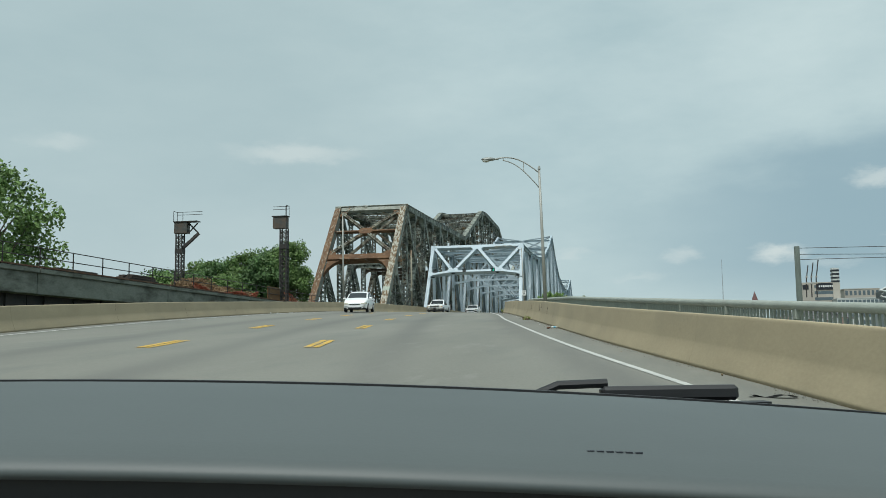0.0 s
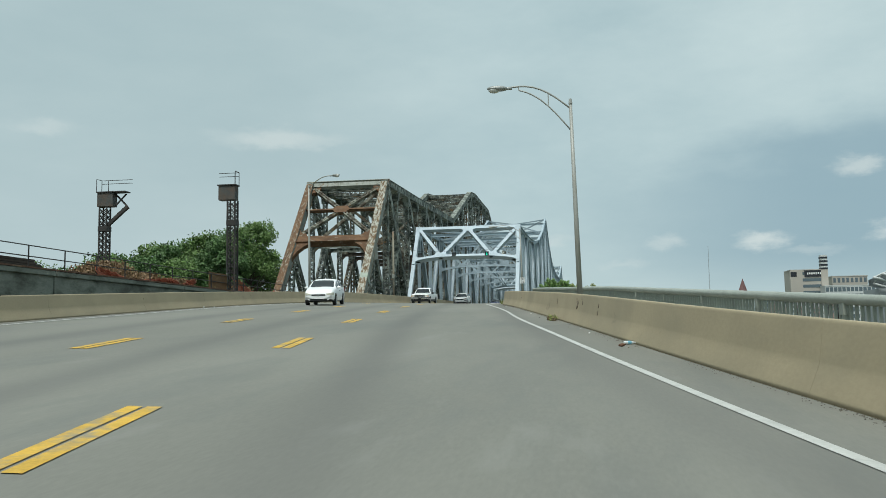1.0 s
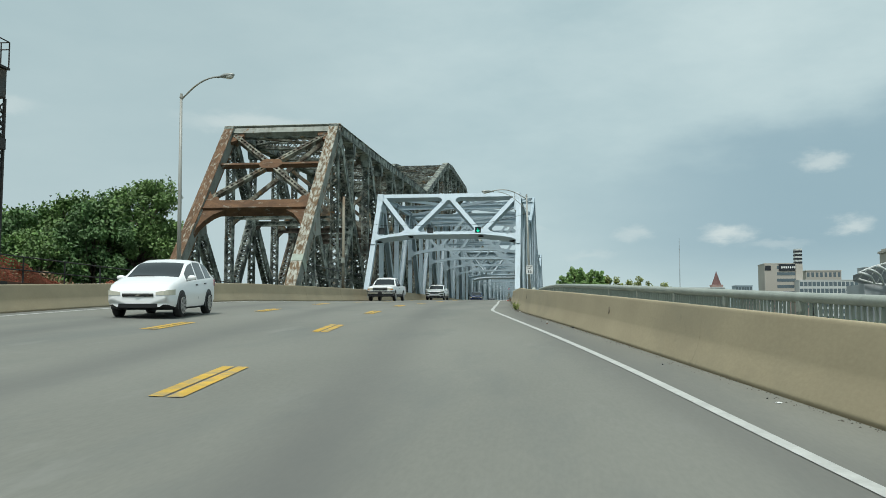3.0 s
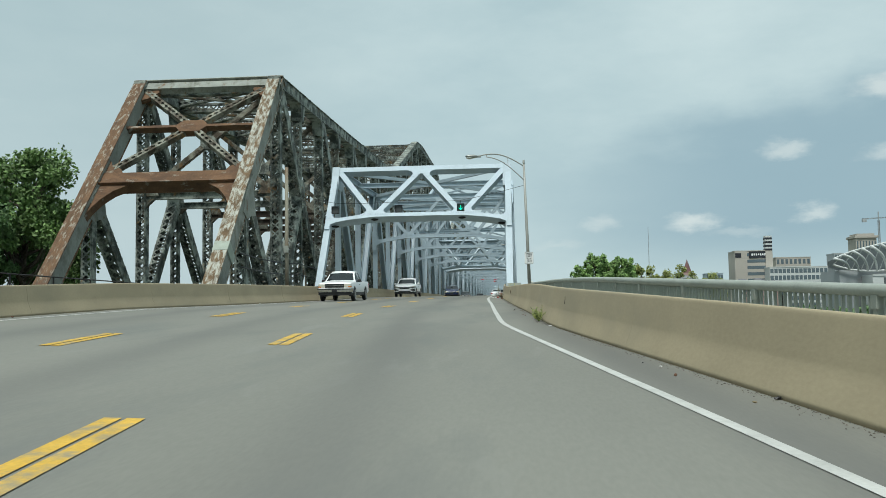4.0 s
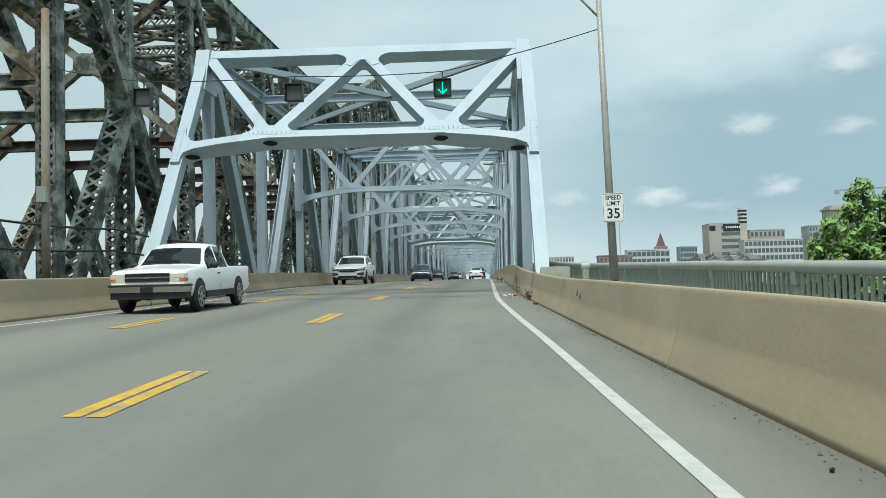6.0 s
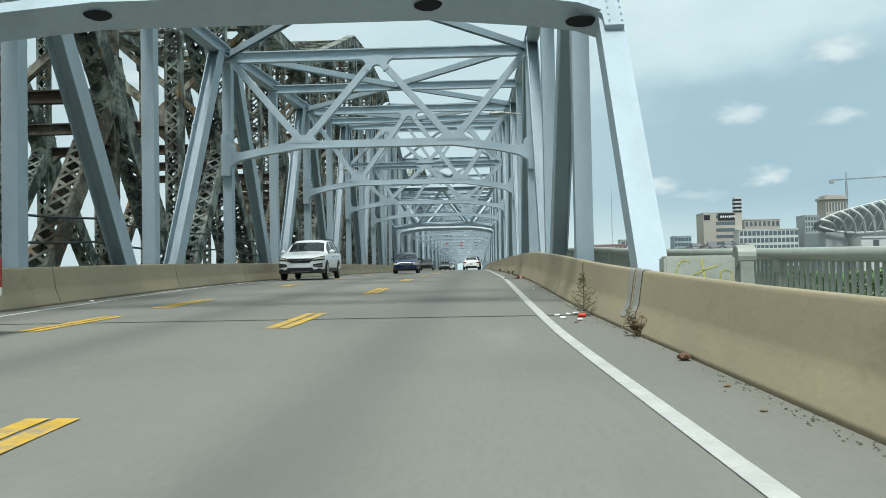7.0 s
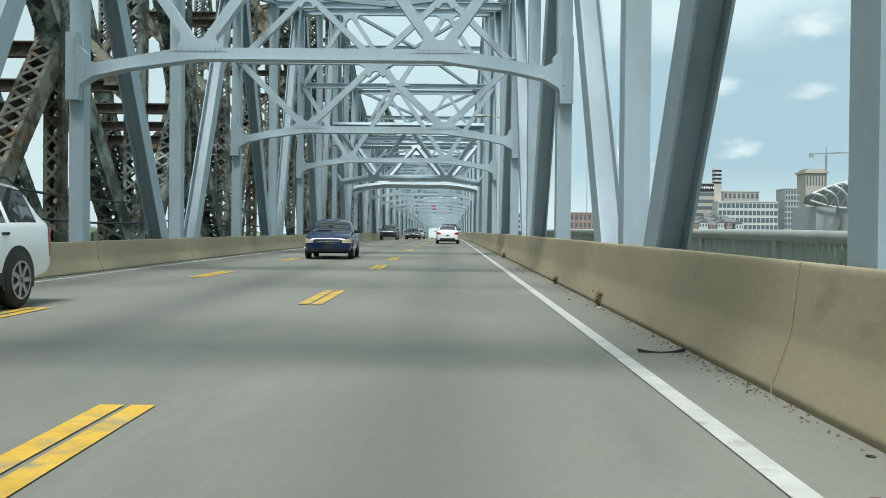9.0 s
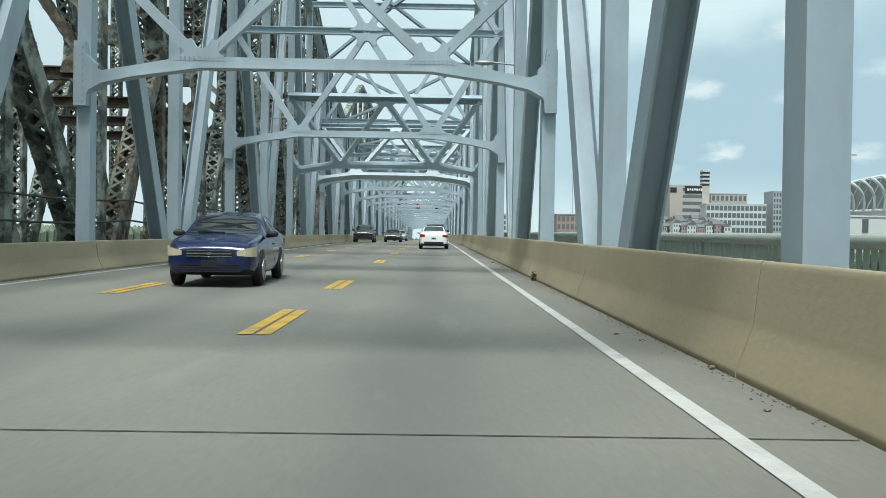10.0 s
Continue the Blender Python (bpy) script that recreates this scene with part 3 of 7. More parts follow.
def build_road_bridge():
    root = thing("road_bridge", "pale blue-grey painted steel truss bridge over the roadway", "truss bridge", at=(0, 0, 0))
    # portal in the plane of the sloping end posts
    v = Vector((0, 2.56, 3.45)).normalized()
    M = Matrix(((1.012, 0, 0, 0.06), (0, v.y, -v.z, -19.17), (0, v.z, v.y, 4.77), (0, 0, 0, 1)))
    sway(root, M, 4.54, 1, True, True, True, 0.5)
    for s in (-1, 1):
        x = s * HW
        bm = bmesh.new()
        beam(bm, (s * 6.02 + 0.06, -23.88, -1.9), (s * 5.97 + 0.05, -16.40, 8.56), 0.41, 0.45)
        part("end_post", bm, STEEL, root)
        bm = bmesh.new()
        prism(bm, [(-0.9, -1.3), (0.55, -1.3), (1.1, -0.5), (1.1, 0.32), (-0.25, 0.32)], Matrix(((0, 0, 1, x), (1, 0, 0, -16.5), (0, 1, 0, 8.43), (0, 0, 0, 1))), 0.5)
        part("corner_gusset", bm, STEEL, root)
    for u, cv in ((-2.9, -0.005), (2.9, -0.005), (-5.45, -0.56), (5.45, -0.56)):
        bm = bmesh.new()
        c = M @ Vector((u, cv - 0.02, 0.02))
        bmesh.ops.create_uvsphere(bm, u_segments=16, v_segments=8, radius=0.5, matrix=Matrix.Translation(c) @ Matrix.Rotation(radians(-25), 4, "X") @ Matrix.Diagonal((0.55, 0.30, 0.06, 1)))
        part("access_hole", bm, DARKHOLE, root, "dark oval access hole")
    ys = [-16.5 + P * k for k in range(int((END + 16.5) / P) + 1)]
    for k, y in enumerate(ys):
        if k == 0:
            continue
        H = topz(y) - 0.2 - (deck(y) + 5.15)
        if abs(y - 66) < 1:
            # over the pier the frames lie in the planes of the leaning struts: one leans back, the next leans forward
            for yl, lean in ((67.6, -2.0), (78.6, 2.0)):
                w = Vector((0, lean, 3.45)).normalized()
                sway(root, Matrix(((1, 0, 0, 0), (0, w.y, -w.z, yl), (0, w.z, w.y, deck(yl) + 5.15), (0, 0, 0, 1))), 4.6, 1, False, True, False, 0.5)
            continue
        M = Matrix(((1, 0, 0, 0), (0, 0, -1, y), (0, 1, 0, deck(y) + 5.15), (0, 0, 0, 1)))
        sway(root, M, H, max(1, round(H / 3.9)), False, k < 8, k < 5, 0.5 if abs(y - 115.5) < 1 else 0.30)
    for s in (-1, 1):
        x = s * HW
        # chords
        pts = [-16.6] + ys[1:]
        for a, b in zip(pts, pts[1:]):
            bm = bmesh.new()
            hbeam(bm, (x, a, topz(a)), (x, b, topz(b)), 0.42, 0.46)
            part("top_chord", bm, STEEL, root)
            bm = bmesh.new()
            beam(bm, (x, a - (7.0 if a < -16 else 0), deck(a) - 1.6), (x, b, deck(b) - 1.6), 0.4, 0.6)
            part("bottom_chord", bm, STEEL, root)
        y = -16.5
        while y <= END:
            main = abs((y / P) - round(y / P)) < 0.01
            bm = bmesh.new()
            if main:
                beam(bm, (x, y + 0.3, deck(y) - 1.5), (x, y + 0.3, topz(y)), 0.35, 0.42)
            else:
                beam(bm, (x, y, deck(y) - 1.5), (x, y, topz(y)), 0.38, 0.42)
            part("vertical", bm, STEEL, root)
            if not main:
                for ye in (y - 8.25, y + 8.25):
                    if ye > END:
                        continue
                    g = 1 if ye > y else -1
                    yt = -15.9 if ye < -10 else ye - g * 1.15
                    p, q = (x, y + g * 0.6, deck(y) - 1.3), (x, yt, topz(ye) - 0.2)
                    bm = bmesh.new()
                    hbeam(bm, p, q, 0.62, 0.42, (0, 1, 0), 0.035, 0.04)
                    part("diagonal", bm, STEEL, root)
            y += 8.25
    # overhead cross ties and lateral braces
    y = -8.25
    while y <= END - 8:
        z = topz(y)
        bm = bmesh.new()
        hbeam(bm, (-HW, y, z - 0.1), (HW, y, z - 0.1), 0.3, 0.38, (0, 1, 0))
        part("cross_tie", bm, STEEL, root)
        for ye in (y - 8.25, y + 8.25):
            yq = -16.5 if ye < -10 else ye
            for s in (-1, 1):
                bm = bmesh.new()
                hbeam(bm, (0, y, z - 0.05), (s * (HW - 0.2), yq, topz(ye) - 0.05), 0.24, 0.2, (0, 0, 1), 0.03)
                part("lateral_brace", bm, STEEL, root)
        y += P


build_road_bridge()

# ---- the old railway bridge beside it ----
RX0, RX1 = -16.8, -8.25


def rdeck(y):
    return -0.45 + 0.008 * max(0, y + 36)


def build_rail_bridge():
    root = thing("railway_bridge", "rusty dark steel railway truss bridge with laced members", "truss bridge", at=(0, 0, 0))
    # panel points of the near spans: main posts at even places, sub-posts between them
    nodes = [-23.9, -18.4, -11.9, -5.6, 0.9, 7.6, 14.2, 20.8, 27.4, 33.5, 40.1, 46.9, 53.4, 60.0, 66.6, 73.2, 79.8, 86.4, 94.1, 101.8, 109.5, 117.3]
    crest = [(-23.9, 13.0), (-4.7, 13.65), (14.5, 14.45), (27.3, 14.9), (55.2, 24.0), (87.3, 24.2), (117.3, 14.6)]
    tops = [float(np.interp(y, [c[0] for c in crest], [c[1] for c in crest])) for y in nodes]
    for x in (RX0, RX1):
        # end post
        bm = bmesh.new()
        a, b = Vector((x, -36.0, -0.6)), Vector((x, -23.9, 13.0))
        beam(bm, a, b, 0.66, 0.98)
        part("end_post", bm, GREYSTEEL, root, "grey-green riveted end post streaked with rust")
        for o in (0.52, -0.52):
            bm = bmesh.new()
            beam(bm, a, b, 0.76, 0.06, (1, 0, 0), (0, o))
            part("cover_plate", bm, RUST if x == RX0 else RUSTPALE, root, "rust-brown cover plate with peeling pale paint")
        if x == RX1:
            bm = bmesh.new()
            beam(bm, a.lerp(b, 0.15), a.lerp(b, 0.185), 0.80, 1.14)
            part("patch_plate", bm, PALEPLATE, root, "pale green-grey patch plate")
        # chords, posts and gussets
        for i in range(len(nodes) - 1):
            p, q = (x, nodes[i], tops[i]), (x, nodes[i + 1], tops[i + 1])
            bm = bmesh.new()
            beam(bm, p, q, 0.06, 0.75, (1, 0, 0), (0.32, 0))
            beam(bm, p, q, 0.06, 0.75, (1, 0, 0), (-0.32, 0))
            beam(bm, p, q, 0.85, 0.05, (1, 0, 0), (0, -0.37))
            beam(bm, p, q, 0.85, 0.05, (1, 0, 0), (0, 0.37))
            part("top_chord", bm, OLDSTEEL, root)
        for i, (y, z) in enumerate(zip(nodes, tops)):
            bm = bmesh.new()
            lattice(bm, (x, y, rdeck(y) - 1.0), (x, y, z), 0.60 if i % 2 == 0 else 0.5, 0.52 if i % 2 == 0 else 0.44, (1, 0, 0), 0.5, 0.03, 0.085)
            part("laced_post", bm, OLDSTEEL2 if i % 4 == 3 else OLDSTEEL, root)
            bm = bmesh.new()
            prism(bm, [(-0.32, -1.5), (0.32, -1.5), (0.45, -0.9), (0.75, -0.3), (0.6, 0.3), (-0.6, 0.3), (-0.75, -0.3), (-0.45, -0.9)], Matrix(((0, 0, 1, x), (1, 0, 0, y), (0, 1, 0, z), (0, 0, 0, 1))), 0.735)
            part("gusset", bm, OLDSTEEL, root)
        # long diagonals over two panels, each with a rising sub-diagonal that meets it halfway at the sub-post
        for i in range(0, len(nodes) - 2, 2):
            a = Vector((x, nodes[i], tops[i] - 0.2))
            b = Vector((x, nodes[i + 2], rdeck(nodes[i + 2]) - 0.7))
            bm = bmesh.new()
            lattice(bm, a, b, 0.68, 0.78, (1, 0, 0), 0.62, 0.04, 0.13)
            part("laced_diagonal", bm, OLDSTEEL, root)
            ym = nodes[i + 1]
            zm = a.z + (b.z - a.z) * (ym - a.y) / (b.y - a.y)
            bm = bmesh.new()
            lattice(bm, (x, nodes[i] + 0.4, rdeck(nodes[i]) - 0.6), (x, ym, zm), 0.66, 0.62, (1, 0, 0), 0.52, 0.04, 0.11)
            part("laced_sub_diagonal", bm, OLDSTEEL2 if i % 4 else OLDSTEEL, root)
            bm = bmesh.new()
            prism(bm, [(-0.62, -0.9), (-0.25, -0.75), (0.05, -1.5), (0.30, -1.5), (0.55, -0.75), (0.42, 0.3), (0.12, 1.15), (-0.32, 1.15), (-0.48, 0.3)], Matrix(((0, 0, 1, x), (1, 0, 0, ym), (0, 1, 0, zm), (0, 0, 0, 1))), 0.80)
            part("gusset", bm, OLDSTEEL, root, "broad pointed gusset plate streaked with rust")
            for w in (-0.415, 0.415):
                bm = bmesh.new()
                for j in range(7):
                    for o in (-0.34, -0.12, 0.1, 0.32):
                        zz = zm - 0.6 + j * 0.2
                        box(bm, x + w - 0.02, x + w + 0.02, ym + o - 0.02, ym + o + 0.02, zz - 0.02, zz + 0.02)
                part("rivets", bm, OLDSTEEL2, root, kind="stuff")
        # first panel under the end post
        bm = bmesh.new()
        lattice(bm, (x, -31.0, -1.0), (x, -31.0, 4.4), 0.6, 0.5, (1, 0, 0), 0.5, 0.03, 0.085)
        part("laced_post", bm, OLDSTEEL, root)
        bm = bmesh.new()
        lattice(bm, (x, -30.8, 5.0), (x, -25.6, -0.7), 0.68, 0.7, (1, 0, 0), 0.6, 0.04, 0.13)
        part("laced_diagonal", bm, OLDSTEEL, root)
        bm = bmesh.new()
        prism(bm, [(-0.95, -1.4), (-0.3, -1.7), (0.35, -1.5), (1.2, -1.4), (0.95, -0.3), (0.7, 0.9), (-0.5, -0.3)], Matrix(((0, 0, 1, x), (1, 0, 0, -30.9), (0, 1, 0, 5.4), (0, 0, 0, 1))), 0.80)
        part("gusset", bm, GREYSTEEL, root, "broad riveted gusset plate under the end post")
        bm = bmesh.new()
        beam(bm, (x, -38, -1.4), (x, 118, 0.0), 0.6, 1.1)
        part("bottom_chord", bm, OLDSTEEL, root)
    # portal struts in the plane of the end posts
    a, b = Vector((0, -36.0, -0.6)), Vector((0, -23.9, 13.0))
    w = (b - a).normalized()
    ln = (b - a).length
    nrm = Vector((1, 0, 0)).cross(w)
    def at(u, s, o=0.0):
        return a + w * (ln * s) + Vector((u, 0, 0)) + nrm * o
    L, R = RX0 + 0.35, RX1 - 0.35
    mid = (RX0 + RX1) / 2
    bm = bmesh.new()
    beam(bm, at(L - 0.8, 0.985), at(R + 0.8, 0.985), 0.62, 0.55, w)
    beam(bm, at(L - 0.85, 1.01), at(R + 0.85, 1.01), 0.07, 0.8, w)
    part("portal_top_strut", bm, GREYSTEEL, root, "deep grey strut streaked with rust")
    bm = bmesh.new()
    beam(bm, at(L, 0.755), at(R, 0.755), 0.22, 0.4, w)
    part("portal_middle_strut", bm, BROWNRUST, root)
    bm = bmesh.new()
    beam(bm, at(L, 0.49), at(R, 0.49), 0.85, 0.62, w)
    beam(bm, at(L, 0.462), at(R, 0.462), 0.07, 0.85, w)
    part("portal_lower_strut", bm, BROWNRUST, root, "broad rusted lower strut of the portal")
    M = Matrix(((1, 0, nrm.x, a.x), (0, w.y, nrm.y, a.y), (0, w.z, nrm.z, a.z), (0, 0, 0, 1)))
    for s, xe in ((1, L), (-1, R)):
        bm = bmesh.new()
        v0 = ln * 0.46
        prism(bm, [(xe, v0 - 2.5), (xe + s * 0.12, v0 - 1.9), (xe + s * 0.42, v0 - 1.2), (xe + s * 0.95, v0 - 0.5), (xe + s * 1.7, v0), (xe + s * 1.7, v0 + 0.75), (xe + s * 0.9, v0 + 0.85), (xe + s * 0.5, v0 + 1.2), (xe, v0 + 2.2)], M, 0.45)
        part("knee_bracket", bm, BROWNRUST, root, "rusted curved knee plate")
        for s0, s1 in ((0.97, 0.755), (0.53, 0.755)):
            bm = bmesh.new()
            lattice(bm, at(xe, s0), at(mid, s1), 0.36, 0.34, w, 0.42, 0.03, 0.07)
            part("portal_laced_brace", bm, OLDSTEEL2, root)
        for v1, f in ((ln * 0.96, -1), (ln * 0.52, 1)):
            bm = bmesh.new()
            prism(bm, [(xe, v1 - 0.9), (xe + s * 0.4, v1 - 0.7), (xe + s * 0.95, v1 + 0.1 * f), (xe + s * 0.8, v1 + 0.4), (xe, v1 + 0.9)], M, 0.3)
            part("gusset", bm, BROWNRUST, root)
    bm = bmesh.new()
    v1 = ln * 0.755
    prism(bm, [(mid - 0.9, v1 - 0.15), (mid - 0.6, v1 - 0.55), (mid + 0.6, v1 - 0.55), (mid + 0.9, v1 - 0.15), (mid + 0.9, v1 + 0.15), (mid + 0.6, v1 + 0.5), (mid - 0.6, v1 + 0.5), (mid - 0.9, v1 + 0.15)], M, 0.42)
    part("portal_centre_plate", bm, BROWNRUST, root, "rust-brown riveted centre plate")
    # cross frames between the two trusses: a deep strut with haunches, and crossed laced braces above it
    for i, (y, z) in enumerate(zip(nodes, tops)):
        d = rdeck(y)
        rows = [d + 6.4] + ([d + 6.4 + (z - d - 6.8) * 0.5] if z - d > 19 else []) + [z - 0.35]
        for j, zz in enumerate(rows):
            bm = bmesh.new()
            if j == len(rows) - 1:
                lattice(bm, (RX0, y, zz), (RX1, y, zz), 0.6, 0.5, (0, 0, 1), 0.55, 0.03, 0.07)
            else:
                hbeam(bm, (RX0, y, zz), (RX1, y, zz), 0.32, 0.44, (0, 1, 0), 0.05)
            part("cross_strut", bm, OLDSTEEL if j == len(rows) - 1 or i < 2 else STRUTBROWN, root)
        for z0, z1 in zip(rows, rows[1:]) if i % 2 == 0 else ():
            zc, xc = (z0 + z1) / 2, (RX0 + RX1) / 2
            for p, q in (((RX0, y, z0), (RX1, y, z1)), ((RX0, y, z1), (RX1, y, z0))):
                bm = bmesh.new()
                lattice(bm, p, q, 0.36, 0.3, (0, 1, 0), 0.45, 0.025, 0.07)
                part("laced_cross_brace", bm, OLDSTEEL if i % 2 else OLDSTEEL2, root)
            bm = bmesh.new()
            prism(bm, [(xc - 0.5, zc - 0.2), (xc - 0.2, zc - 0.45), (xc + 0.2, zc - 0.45), (xc + 0.5, zc - 0.2), (xc + 0.5, zc + 0.2), (xc + 0.2, zc + 0.45), (xc - 0.2, zc + 0.45), (xc - 0.5, zc + 0.2)], Matrix(((1, 0, 0, 0), (0, 0, -1, y), (0, 1, 0, 0), (0, 0, 0, 1))), 0.40)
            part("centre_plate", bm, OLDSTEEL, root)
            for xe, g in ((RX0, 1), (RX1, -1)):
                for zz, f in ((z0, 1), (z1, -1)):
                    bm = bmesh.new()
                    prism(bm, [(xe, zz), (xe + g * 1.1, zz), (xe + g * 1.0, zz + f * 0.35), (xe + g * 0.42, zz + f * 0.95), (xe, zz + f * 1.1)], Matrix(((1, 0, 0, 0), (0, 0, -1, y), (0, 1, 0, 0), (0, 0, 0, 1))), 0.34)
                    bmesh.ops.recalc_face_normals(bm, faces=bm.faces)
                    part("corner_plate", bm, OLDSTEEL2, root)
        for xe, g in ((RX0, 1), (RX1, -1)):
            bm = bmesh.new()
            prism(bm, [(xe, rows[0] - 0.2), (xe + g * 0.8, rows[0] - 0.2), (xe + g * 0.4, rows[0] - 0.55), (xe, rows[0] - 1.3)], Matrix(((1, 0, 0, 0), (0, 0, -1, y), (0, 1, 0, 0), (0, 0, 0, 1))), 0.34)
            bmesh.ops.recalc_face_normals(bm, faces=bm.faces)
            part("corner_plate", bm, OLDSTEEL2, root)
        bm = bmesh.new()
        beam(bm, (RX0, y, d - 0.7), (RX1, y, d - 0.7), 0.5, 1.0)
        part("floor_beam", bm, OLDSTEEL, root)
    for i in range(len(nodes) - 1):
        for e, f in ((RX0, RX1), (RX1, RX0)):
            bm = bmesh.new()
            lattice(bm, (e, nodes[i], tops[i] - 0.1 - 0.2 * (e == RX0)), (f, nodes[i + 1], tops[i + 1] - 0.1 - 0.2 * (e == RX0)), 0.36, 0.3, (0, 0, 1), 0.6, 0.03, 0.07)
            part("top_lateral", bm, OLDSTEEL2 if e == RX0 else OLDSTEEL, root)
    # the further spans, seen only from afar, with plain members
    n0 = [(0.0, 14.6), (10.0, 17.8), (20.0, 21.0), (30.0, 24.2), (40.7, 24.3), (51.4, 24.2), (62.1, 24.0), (72.0, 20.9), (82.0, 17.8), (92.0, 14.6)]
    for y0 in (117.3, 209.3, 301.3):
        chain = [(y0 + u, z) for u, z in n0]
        for x in (RX0, RX1):
            for k, (p, q) in enumerate(zip(chain, chain[1:])):
                bm = bmesh.new()
                beam(bm, (x, *p), (x, *q), 0.75, 0.7)
                part("top_chord", bm, OLDSTEEL, root)
                bm = bmesh.new()
                beam(bm, (x, q[0], rdeck(q[0]) - 1.0), (x, *q), 0.5, 0.5)
                part("post", bm, OLDSTEEL, root)
                up = k % 2 == 0
                bm = bmesh.new()
                beam(bm, (x, p[0], p[1] if up else rdeck(p[0]) - 0.6), (x, q[0], rdeck(q[0]) - 0.6 if up else q[1]), 0.6, 0.5)
                part("diagonal", bm, OLDSTEEL2 if k % 3 == 1 else OLDSTEEL, root)
                bm = bmesh.new()
                m = (p[0] + q[0]) / 2
                beam(bm, (x, m, rdeck(m) - 0.6), (x, m, (p[1] + rdeck(m)) / 2), 0.4, 0.4)
                part("hanger", bm, OLDSTEEL, root)
            bm = bmesh.new()
            beam(bm, (x, y0, rdeck(y0) - 0.9), (x, y0 + 92, rdeck(y0 + 92) - 0.9), 0.6, 1.1)
            part("bottom_chord", bm, OLDSTEEL, root)
        for k, (y, z) in enumerate(chain[1:]):
            for f in (0.985, 0.66):
                bm = bmesh.new()
                beam(bm, (RX0, y, rdeck(y) + (z - rdeck(y)) * f), (RX1, y, rdeck(y) + (z - rdeck(y)) * f), 0.4, 0.4)
                part("cross_strut", bm, OLDSTEEL2, root)
        bm = bmesh.new()
        box(bm, RX0 - 1.2, RX1 + 1.2, y0 + 90, y0 + 94, -20, rdeck(y0 + 92) - 1.6)
        tagged(part("bridge_pier", bm, CONC2, kind="structure"), "old stone-grey pier under the railway bridge", "pier", "railway piers")
    for i in range(4):
        x = RX0 + 1.6 + i * 2.1
        bm = bmesh.new()
        beam(bm, (x, -38, -0.75), (x, 118, 0.5), 0.4, 0.7)
        part("stringer", bm, OLDSTEEL, root)
    for y in (-37, 27, 118):
        bm = bmesh.new()
        box(bm, RX0 - 1.2, RX1 + 1.2, y - 2, y + 2, -20, rdeck(y) - 1.6)
        tagged(part("bridge_pier", bm, CONC2, kind="structure"), "old stone-grey pier under the railway bridge", "pier", "railway piers")


STRUTBROWN = mat("dark_brown_strut_steel", (0.055, 0.04, 0.03), 0.85, var=0.5, scale=1.2, fine=12, bump=0.3, dirt=(0.15, 0.13, 0.10), dirt_at=(0.5, 0.66), dirt_scale=1.4)
PALEPLATE = mat("pale_green_plate", (0.33, 0.37, 0.31), 0.7, var=0.2, bump=0.1, dirt=(0.2, 0.13, 0.08), dirt_at=(0.55, 0.7))
build_rail_bridge()

# ---- footway railing ----
RAIL_LIFT = [(-130, -0.06), (-108, -0.06), (-98, -0.04), (-88, 0.02), (-75, 0.0), (-60, 0.04), (-45, 0.11), (-35, 0.06), (-26, -0.06), (-20, -0.12), (-12, -0.12), (0, 0.03), (8, 0.08), (20, 0.08)]


def build_railing():
    root = thing("footway_railing", "grey-green metal railing with fat round top rail and pickets", "railing")
    off = 2.3
    pts = []
    y = -200.0
    while y <= 326:
        x = curve(RB, y) + off
        pts.append((x, y, road_z(x - off, y) + 0.02 + curve(RAIL_LIFT, min(20, max(-130, y)))))
        y += 3.7
    for a, b in zip(pts, pts[1:]):
        bm = bmesh.new()
        beam(bm, (a[0], a[1], a[2] + 0.10), (b[0], b[1], b[2] + 0.10), 0.06, 0.05)
        part("lower_rail", bm, RAILMETAL, root)
    bm = bmesh.new()
    tube(bm, [(x, y, z + 0.98) for x, y, z in pts], 0.085, 12)
    part("top_rail", bm, RAILMETAL, root, smooth=True)
    for x, y, z in pts:
        bm = bmesh.new()
        beam(bm, (x, y, z), (x, y, z + 0.92), 0.09, 0.13)
        beam(bm, (x, y, z + 0.74), (x, y, z + 0.92), 0.13, 0.19)
        beam(bm, (x, y, z), (x, y, z + 0.04), 0.24, 0.28)
        part("post", bm, RAILMETAL, root)
    one = bmesh.new()
    tube(one, [(0, 0, 0.10), (0, 0, 0.91)], 0.027, 6)
    shared = part("picket", one, RAILMETAL, root)
    first = True
    rest = bmesh.new()
    for a, b in zip(pts, pts[1:]):
        for i in range(1, 21):
            f = i / 21
            p = [a[j] + (b[j] - a[j]) * f for j in range(3)]
            if -52 < a[1] < -2:
                ob = shared if first else new("picket", shared.data)
                ob.parent = root
                ob.location = p
                first = False
            else:
                beam(rest, (p[0], p[1], p[2] + 0.10), (p[0], p[1], p[2] + 0.91), 0.046, 0.046)
    part("picket_rest", rest, RAILMETAL, root, kind="stuff")


build_railing()


# ---- lamps, sign, lane signals ----
LAMPGREY = mat("lamp_head_grey", (0.33, 0.34, 0.32), 0.45, 0.4, bump=0)
LENS = glass("lamp_lens", (0.55, 0.55, 0.5), 0.2)
PANELWHITE = mat("white_sign_sheet", (0.78, 0.78, 0.76), 0.5, var=0.04, bump=0.02, dirt=(0.55, 0.53, 0.48), dirt_at=(0.6, 0.8))
INK = mat("black_sign_ink", (0.012, 0.012, 0.012), 0.5, bump=0)
BLACKPAINT = mat("black_signal_box", (0.03, 0.032, 0.033), 0.5, bump=0.05)
RED_LED = emit("red_signal_glow", (0.8, 0.03, 0.03), 1.2)
GREEN_LED = emit("green_signal_glow", (0.0, 0.75, 0.42), 1.6)
